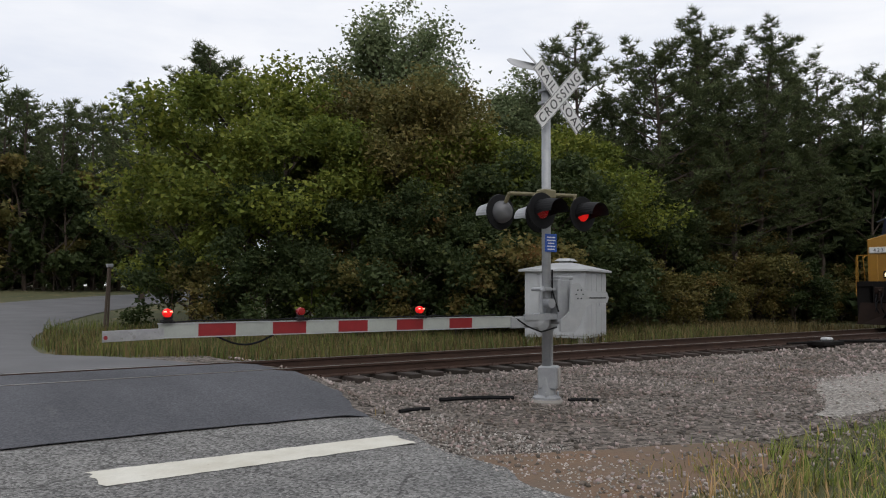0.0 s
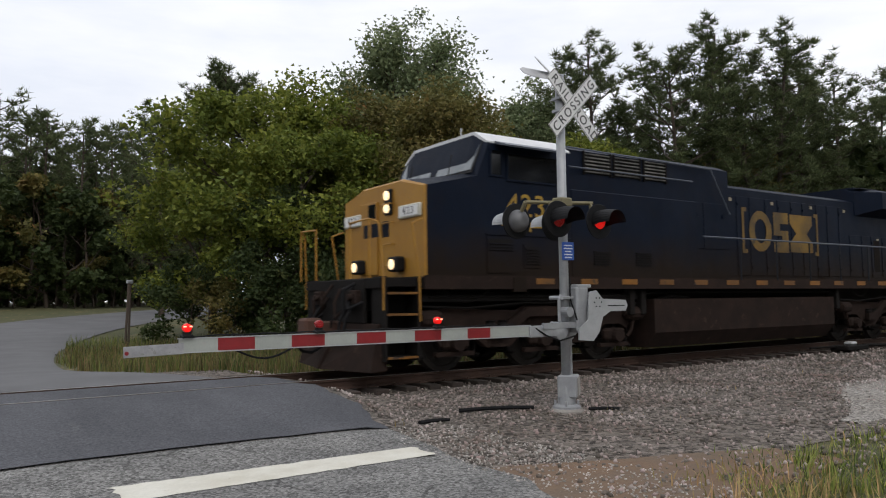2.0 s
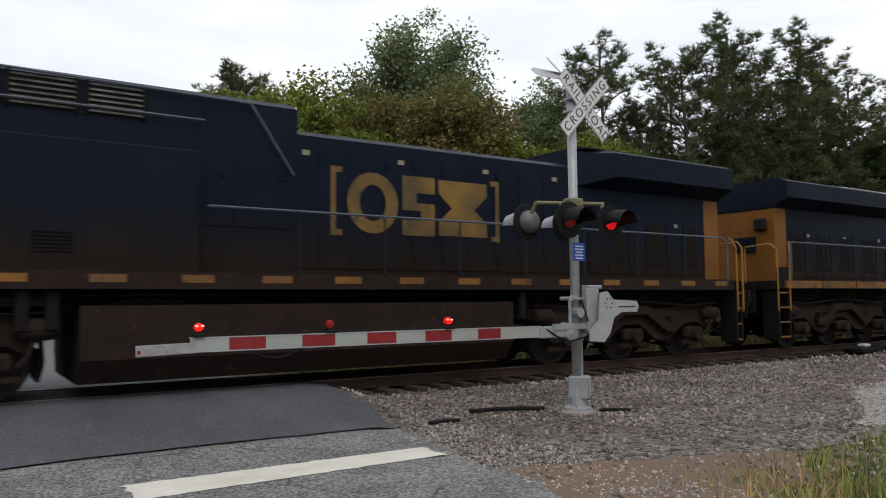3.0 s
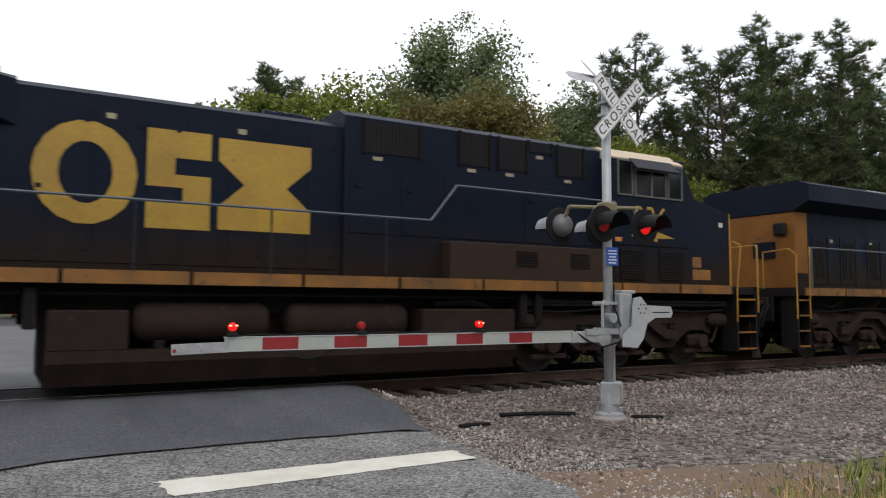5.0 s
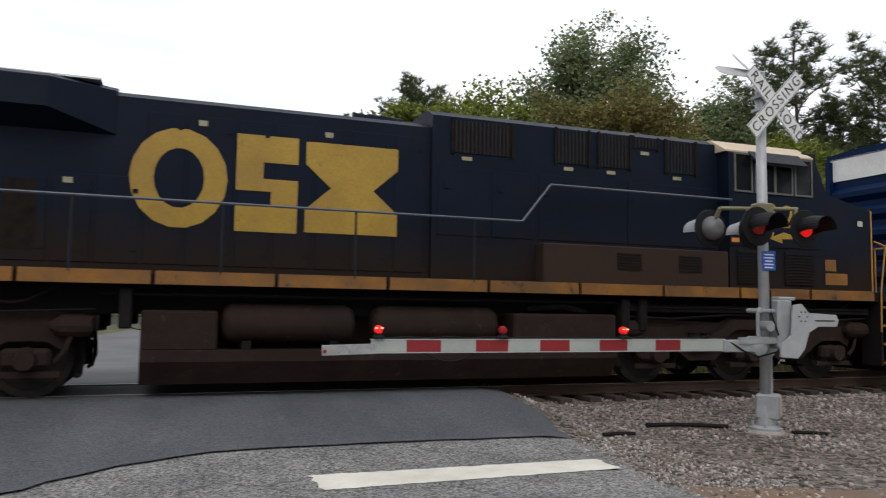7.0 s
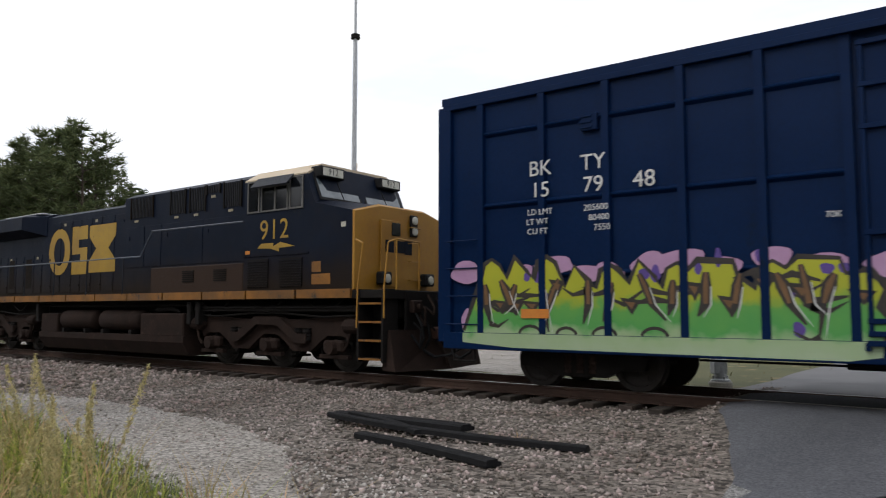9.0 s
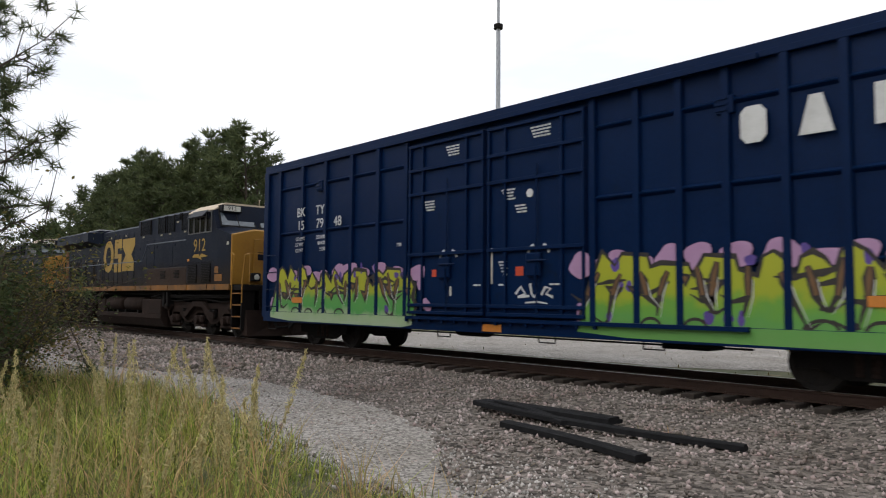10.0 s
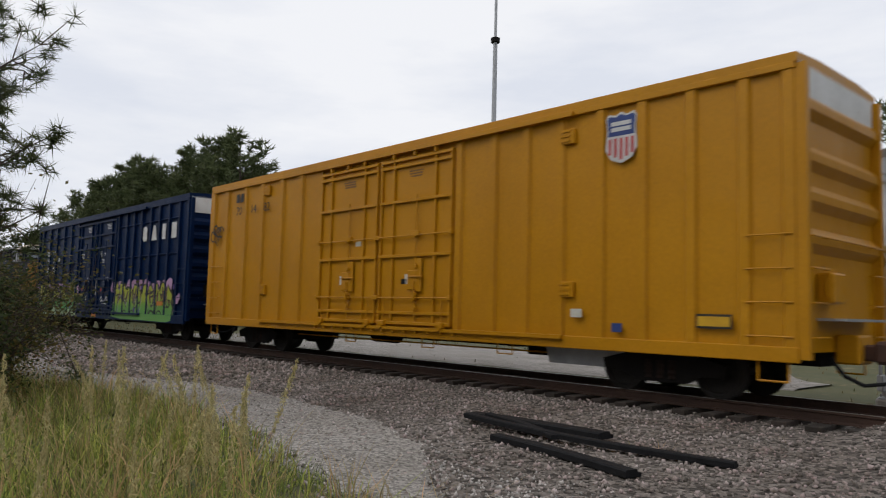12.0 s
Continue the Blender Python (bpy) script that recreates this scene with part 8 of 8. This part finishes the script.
for k in range(16):
    x, y = polar(-4 + k * 1.2, plant_rng.uniform(62, 66))
    plant("far_green", x, y, plant_rng.uniform(0.3, 0.42))
# across the gravel yard
for k in range(15):
    az = -24 + k * 1.5
    x, y = polar(az, plant_rng.uniform(54, 62))
    plant("far_pine", x, y, plant_rng.uniform(0.82, 0.98))
    x, y = polar(az + 0.7, plant_rng.uniform(50, 56))
    plant(plant_rng.choice(("far_green", "far_yellow", "far_green")), x, y, plant_rng.uniform(0.85, 1.15))
for k in range(14):
    x, y = polar(-25 + k * 1.4, plant_rng.uniform(63, 68))
    plant("far_wood" if k % 3 else "far_yellow", x, y, plant_rng.uniform(0.95, 1.1) * (1.0 if k % 3 else 1.35))
# far wood along the track to the west
for k in range(30):
    x = -55 - k * 3.6 + plant_rng.uniform(-1.5, 1.5)
    plant(plant_rng.choice(("far_pine", "far_pine", "far_green")), x, 27 + plant_rng.uniform(-2, 4) + 0.02 * k, plant_rng.uniform(0.9, 1.08) * (1.0 if k < 6 else 0.85))
    plant("far_green", x - 1.6, 24.5 + plant_rng.uniform(-1, 1.5), plant_rng.uniform(0.7, 1.05))
for k in range(12):
    plant("far_pine", -62 - k * 3.2, 33 + plant_rng.uniform(-2, 3), plant_rng.uniform(0.95, 1.1))
# added wood on the camera's side, unseen, behind and beyond the verge: darkens reflections
for k in range(26):
    plant(plant_rng.choice(("far_green", "far_yellow", "far_rust")), -62 + k * 5.0 + plant_rng.uniform(-1.5, 1.5), -15 - plant_rng.uniform(0, 7) - (4 if -12 < -62 + k * 5.0 < 14 else 0), plant_rng.uniform(0.95, 1.25), group="trees behind the road")
for k in range(14):
    plant(plant_rng.choice(("far_green", "far_rust")), 19 + 4.2 * k, -6.5 + plant_rng.uniform(-2.5, 1.0), plant_rng.uniform(0.9, 1.25), group="trees behind the road")
for k in range(20):
    plant(plant_rng.choice(("far_green", "far_rust")), -19 - 3.8 * k, -5.0 + plant_rng.uniform(-2.5, 1.0), plant_rng.uniform(0.9, 1.25), group="trees behind the road")


def join_woods(name, trees, label):
    """One crown mesh and one trunk mesh for a wood too deep to count."""
    wood = tagged(new(name), label, "wood", "", "stuff")
    for nm in ("trunk", "crown"):
        verts, sizes, starts, mats, mat_ids, at = [], [], [], [], [], 0
        for src, m in trees:
            ob = [c for c in src.children if c.name.split(".")[0] == nm][0]
            me = ob.data
            v = np.empty(len(me.vertices) * 3, dtype=np.float32)
            me.vertices.foreach_get("co", v)
            idx = np.empty(len(me.loops), dtype=np.int32)
            me.loops.foreach_get("vertex_index", idx)
            tot = np.empty(len(me.polygons), dtype=np.int32)
            me.polygons.foreach_get("loop_total", tot)
            a = np.array(m, dtype=np.float32)
            verts.append(v.reshape(-1, 3) @ a[:3, :3].T + a[:3, 3])
            starts.append(idx + at)
            sizes.append(tot)
            if me.materials[0] not in mats:
                mats.append(me.materials[0])
            mat_ids.append(np.full(len(tot), mats.index(me.materials[0]), dtype=np.int32))
            at += len(me.vertices)
        verts, loops, tot = np.concatenate(verts), np.concatenate(starts), np.concatenate(sizes)
        me = bpy.data.meshes.new(nm)
        me.vertices.add(len(verts))
        me.vertices.foreach_set("co", verts.ravel())
        me.loops.add(len(loops))
        me.loops.foreach_set("vertex_index", loops)
        me.polygons.add(len(tot))
        me.polygons.foreach_set("loop_start", (np.cumsum(tot) - tot).astype(np.int32))
        me.polygons.foreach_set("loop_total", tot)
        for q in mats:
            me.materials.append(q)
        me.polygons.foreach_set("material_index", np.concatenate(mat_ids))
        me.update(calc_edges=True)
        ob = new(nm, me)
        ob.parent = wood
        tagged(ob, kind="stuff")


join_woods("deep_wood", WOODS["the deep wood"], "closed dark green wood behind the nearer trees")
# out-of-view trees, put there only to block bright sky from the train's sides
join_woods("roadside_wood", WOODS["the unseen wood"], "mixed green and rust wood added out of view to darken reflections")


def near_pine():
    """The young pine whose lower boughs reach into view, with dead twigs under it."""
    g = np.random.RandomState(5)
    th = thing("young_pine", "young pine with long needle tufts and bare twigs beside the verge", "tree", (-12.9, 1.55, 0))
    bm = bmesh.new()
    trunk = limb(bm, (0, 0, -0.2), (0.02, 0, 1), 8.5, 0.13, g, 0.04, 8)
    tips, dead = [], []
    for k in range(46):
        t = 0.06 + 0.9 * k / 45
        i = min(int(t * 8), 7)
        p = trunk[i].lerp(trunk[i + 1], t * 8 - i)
        a = k * 2.4 + g.uniform(-0.5, 0.5)
        reach = 2.3 * (1 - 0.55 * t) * g.uniform(0.7, 1.2)
        pts = limb(bm, p, (math.cos(a), math.sin(a), 0.15 + 0.4 * t), reach, 0.035, g, 0.2)
        for q in (1, 2, 3, 4):
            for r in range(3):
                e = pts[q] + Vector(g.normal(0, 0.26, 3))
                cyl(bm, pts[q], e, 0.01, 0.005, 4, False)
                if t > 0.22 or q > 2:
                    tips.append(tuple(e))
    part("trunk", bm, M["bark"], th)
    base = np.array(tips)
    base = base[g.choice(len(base), 1500)] + g.normal(0, 0.05, (1500, 3))
    d = g.normal(0, 1, (1500, 22, 3))
    d[..., 2] = d[..., 2] * 0.7 + 0.25
    d /= np.linalg.norm(d, axis=2)[..., None]
    side = np.cross(d, g.normal(0, 1, d.shape))
    side /= np.linalg.norm(side, axis=2)[..., None]
    c = base[:, None, :]
    v = np.stack([c - side * 0.008, c + side * 0.008 + 0 * d, c + d * g.uniform(0.15, 0.28, (1500, 22, 1))], 2)
    ob = new("needles", raw_mesh("needles", v.reshape(-1, 3), np.arange(1500 * 22 * 3).reshape(-1, 3), M["needle"]))
    ob.parent = th


near_pine()
neighbour = copy_thing(bpy.data.objects["young_pine"], pose(-13.9, 1.35, 0, 0, 0, 74))
neighbour["group"] = "young pines on the verge"


def twig_bush(at, seed, h, label):
    g = np.random.RandomState(seed)
    th = thing("bush", label, "bush", at, group="bushes on the verge")
    bm = bmesh.new()
    tips = []
    for k in range(40):
        a = g.uniform(0, 6.28)
        pts = limb(bm, (g.normal(0, 0.2), g.normal(0, 0.2), -0.05), (math.cos(a) * 0.6, math.sin(a) * 0.6, 1), h * g.uniform(0.6, 1.1), 0.016, g, 0.35, 5)
        for q in (2, 3, 4, 5):
            for r in range(3):
                e = pts[q] + Vector(g.normal(0, 0.22 * h * 0.5, 3))
                cyl(bm, pts[q], e, 0.006, 0.003, 3, False)
                tips.append(tuple(e))
    part("branchwork", bm, M["bark"], th)
    base = np.array(tips)
    n = 6500
    v, f = leaf_quads(base[g.choice(len(base), n)] + g.normal(0, 0.16, (n, 3)), 0.035, g)
    ob = new("leaves", raw_mesh("leaves", v, f, M["leaf_green"] if seed % 3 else M["leaf_rust"]))
    ob.parent = th


for k, (x, y, h) in enumerate(((-11.6, 2.1, 2.6), (-13.2, 2.75, 2.9), (-15.0, 3.2, 3.0), (-12.2, 1.5, 2.4), (-17.0, 3.4, 3.0), (-19.5, 3.4, 3.0), (-22.5, 3.6, 3.2))):
    twig_bush((x, y - 0.42, 0), 80 + k, h * 0.9, "twiggy dark bush with small dull green and rusty leaves")


def grass_field(name, n, seed, area, keep, height, mat, label, lean=0.35, width=0.006, bunch=0):
    """Blades of grass, each a bent tapering strip; bunch: how many grow from one tuft."""
    g = np.random.RandomState(seed)
    x0, x1, y0, y1 = area
    px, py = g.uniform(x0, x1, n), g.uniform(y0, y1, n)
    way, grown = g.uniform(0, 6.283, n), np.ones(n)
    if bunch:
        tuft = g.randint(0, n // bunch, n)
        ox, oy = g.normal(0, 0.09, n), g.normal(0, 0.09, n)
        px, py = px[tuft] + ox, py[tuft] + oy
        way = np.arctan2(oy, ox) + g.normal(0, 0.7, n)
        grown = g.uniform(0.45, 1.2, n)[tuft]
    dens = np.array([keep(a, b) for a, b in zip(px, py)])
    ok = dens > g.uniform(0, 1, n)
    px, py, dens = px[ok], py[ok], dens[ok]
    k = len(px)
    pz = np.array([ground_z(a, b) for a, b in zip(px, py)]) - 0.03
    h = g.uniform(height[0], height[1], k) * (0.35 + 0.65 * np.clip(dens, 0, 1)) * grown[ok]
    a = way[ok]
    bend = g.uniform(0.1, 1.0, k) * lean * h
    w = width * g.uniform(0.7, 1.5, k)
    dx, dy = np.cos(a), np.sin(a)
    rows = []
    for t, ww in ((0, 1.0), (0.55, 0.8), (1.0, 0.12)):
        cx, cy, cz = px + dx * bend * t * t, py + dy * bend * t * t, pz + h * t * (1 - 0.15 * t * lean)
        rows.append(np.stack([cx - dy * w * ww, cy + dx * w * ww, cz], 1))
        rows.append(np.stack([cx + dy * w * ww, cy - dx * w * ww, cz], 1))
    v = np.stack(rows, 1)
    q = np.array([(0, 1, 3, 2), (2, 3, 5, 4)])
    f = q[None] + (np.arange(k) * 6)[:, None, None]
    return scatter_mesh(name, v.reshape(-1, 3), f.reshape(-1, 4), mat, label, "grass")


def verge_keep(x, y):
    v = along(VERGE, x)
    if not off_road(x, y):
        return 0.0
    return smoothstep(v + 0.5, v - 0.9, y) * (0.6 + 0.9 * noise.noise((x * 1.5, y * 1.5, 8)))


def thin_keep(x, y):
    return max(0.0, noise.noise((x * 0.9, y * 0.9, 31)) - 0.12) * 1.2 if off_road(x, y) else 0.0


def far_keep(x, y):
    if y < 14.8:
        return 0.0
    edge = 5.1 - 2.2 * smoothstep(13, 19, y) if y < 24 else 3.2 + 0.25 * (y - 24) ** 1.25 * 0.35
    if x < edge:
        return 0.0
    return smoothstep(14.6, 15.4, y) * 0.9


def yard_keep(x, y):
    return 0.5 * max(0.0, 0.4 + noise.noise((x * 0.3, y * 0.3, 12))) if not (y < 26 and x > -30) or y > 24 else 0.04


grass_field("verge_grass", 76000, 1, (-16, -2.6, -1.0, 5.4), lambda x, y: verge_keep(x, y) * smoothstep(-1.2, 1.2, y), (0.15, 0.72), M["grass_green"], "tall green and straw grass on the verge", 1.0, 0.0042, 42)
grass_field("verge_grass_dry", 16000, 2, (-16, -2.6, -1.0, 5.4), lambda x, y: verge_keep(x, y) * smoothstep(-1.2, 1.2, y), (0.3, 1.05), M["grass_straw"], "dry straw-coloured grass among the green", 1.1, 0.0045, 16)
grass_field("verge_grass", 40000, 3, (5.6, 24, 1.5, 5.2), verge_keep, (0.1, 0.4), M["verge_green"], "green grass on the verge beside gravel", 0.9, 0.005, 36)
grass_field("verge_grass_dry", 14000, 4, (4.3, 24, 2.2, 5.6), lambda x, y: 0.75 * verge_keep(x, y + 0.1) * (1.5 - smoothstep(5, 8, x)), (0.12, 0.4), M["grass_straw"], "dry trampled grass beside the road", 0.8)
grass_field("bank_grass", 26000, 5, (2.5, 34, 14.6, 27), far_keep, (0.2, 0.5), M["bank_straw"], "long dry grass on the far bank of the track", 0.5, 0.01)
grass_field("bank_grass", 18000, 6, (2.5, 26, 14.8, 30), far_keep, (0.15, 0.5), M["bank_green"], "green grass on the far bank of the track", 0.5, 0.01)
grass_field("weed_tufts", 5000, 7, (-14, 16, 5, 10), lambda x, y: max(0.0, noise.noise((x * 1.3, y * 1.3, 55)) - 0.42) * 3 if off_road(x, y) else 0.0, (0.06, 0.22), M["grass_straw"], "small dry weeds between the stones", 0.7)
grass_field("yard_grass", 24000, 9, (-60, -3, 15.2, 34), yard_keep, (0.1, 0.4), M["bank_straw"], "dry grass round the gravel yard", 0.6, 0.014)


def seed_stalk(at, seed, h):
    """A tall grass stem with a feathery head."""
    g = np.random.RandomState(seed)
    th = thing("grass_stalk", "tall grass stem with a feathery straw-coloured head", "grass stalk", at, group="tall grass stalks")
    bm = bmesh.new()
    d = Vector((g.normal(0, 0.25), g.normal(0, 0.25), 1))
    pts = limb(bm, (0, 0, 0), d, h, 0.005, g, 0.16, 6)
    part("stem", bm, M["grass_straw"], th)
    n = 260
    t = g.uniform(0, 1, n)
    a, b = np.array(pts[-3]), np.array(pts[-1])
    tip = b + (b - a) * 0.2
    c = a + (tip - a) * t[:, None] + g.normal(0, 1, (n, 3)) * (0.012 * np.sin(0.3 + 2.6 * t))[:, None]
    v, f = leaf_quads(c, 0.018, g, 2.5, 0.22)
    ob = new("seed_head", raw_mesh("seed_head", v, f, M["grass_head"]))
    ob.parent = th


M["grass_head"] = leaf_material("grass_head", (0.6, 0.52, 0.27), (0.48, 0.42, 0.18), (0.7, 0.6, 0.36))
st = random.Random(9)
for k in range(40):
    az, d = st.uniform(-80, -60), st.uniform(4.0, 9.5)
    x, y = polar(az, d)
    if y < along(VERGE, x) + 0.1:
        seed_stalk((x, y, 0), 200 + k, st.uniform(0.8, 1.35))

# ---- what moves ----
TRAIN = [95.16, -11.3927, -0.01809]


def train_x(t):
    return TRAIN[0] + TRAIN[1] * t + TRAIN[2] * t * t


def motions():
    for ob, offset, turn in RIDE:
        walk(ob, [(t, pose(train_x(t) + offset, TRACK_Y, RAIL_Z, 0, 0, turn)) for t in (0, 1.5, 3, 4.5, 6, 7.5, 9, 10.5, 12)])
    turns = {ob: turn for ob, offset, turn in RIDE}
    for w, a, r, ob in SPIN:
        way = 1 if turns[ob] == 0 else -1
        walk(w, [(k / 15, pose(a, 0, r) @ Matrix.Rotation(way * (train_x(k / 15) - train_x(0)) / r, 4, "Y")) for k in range(181)])


motions()
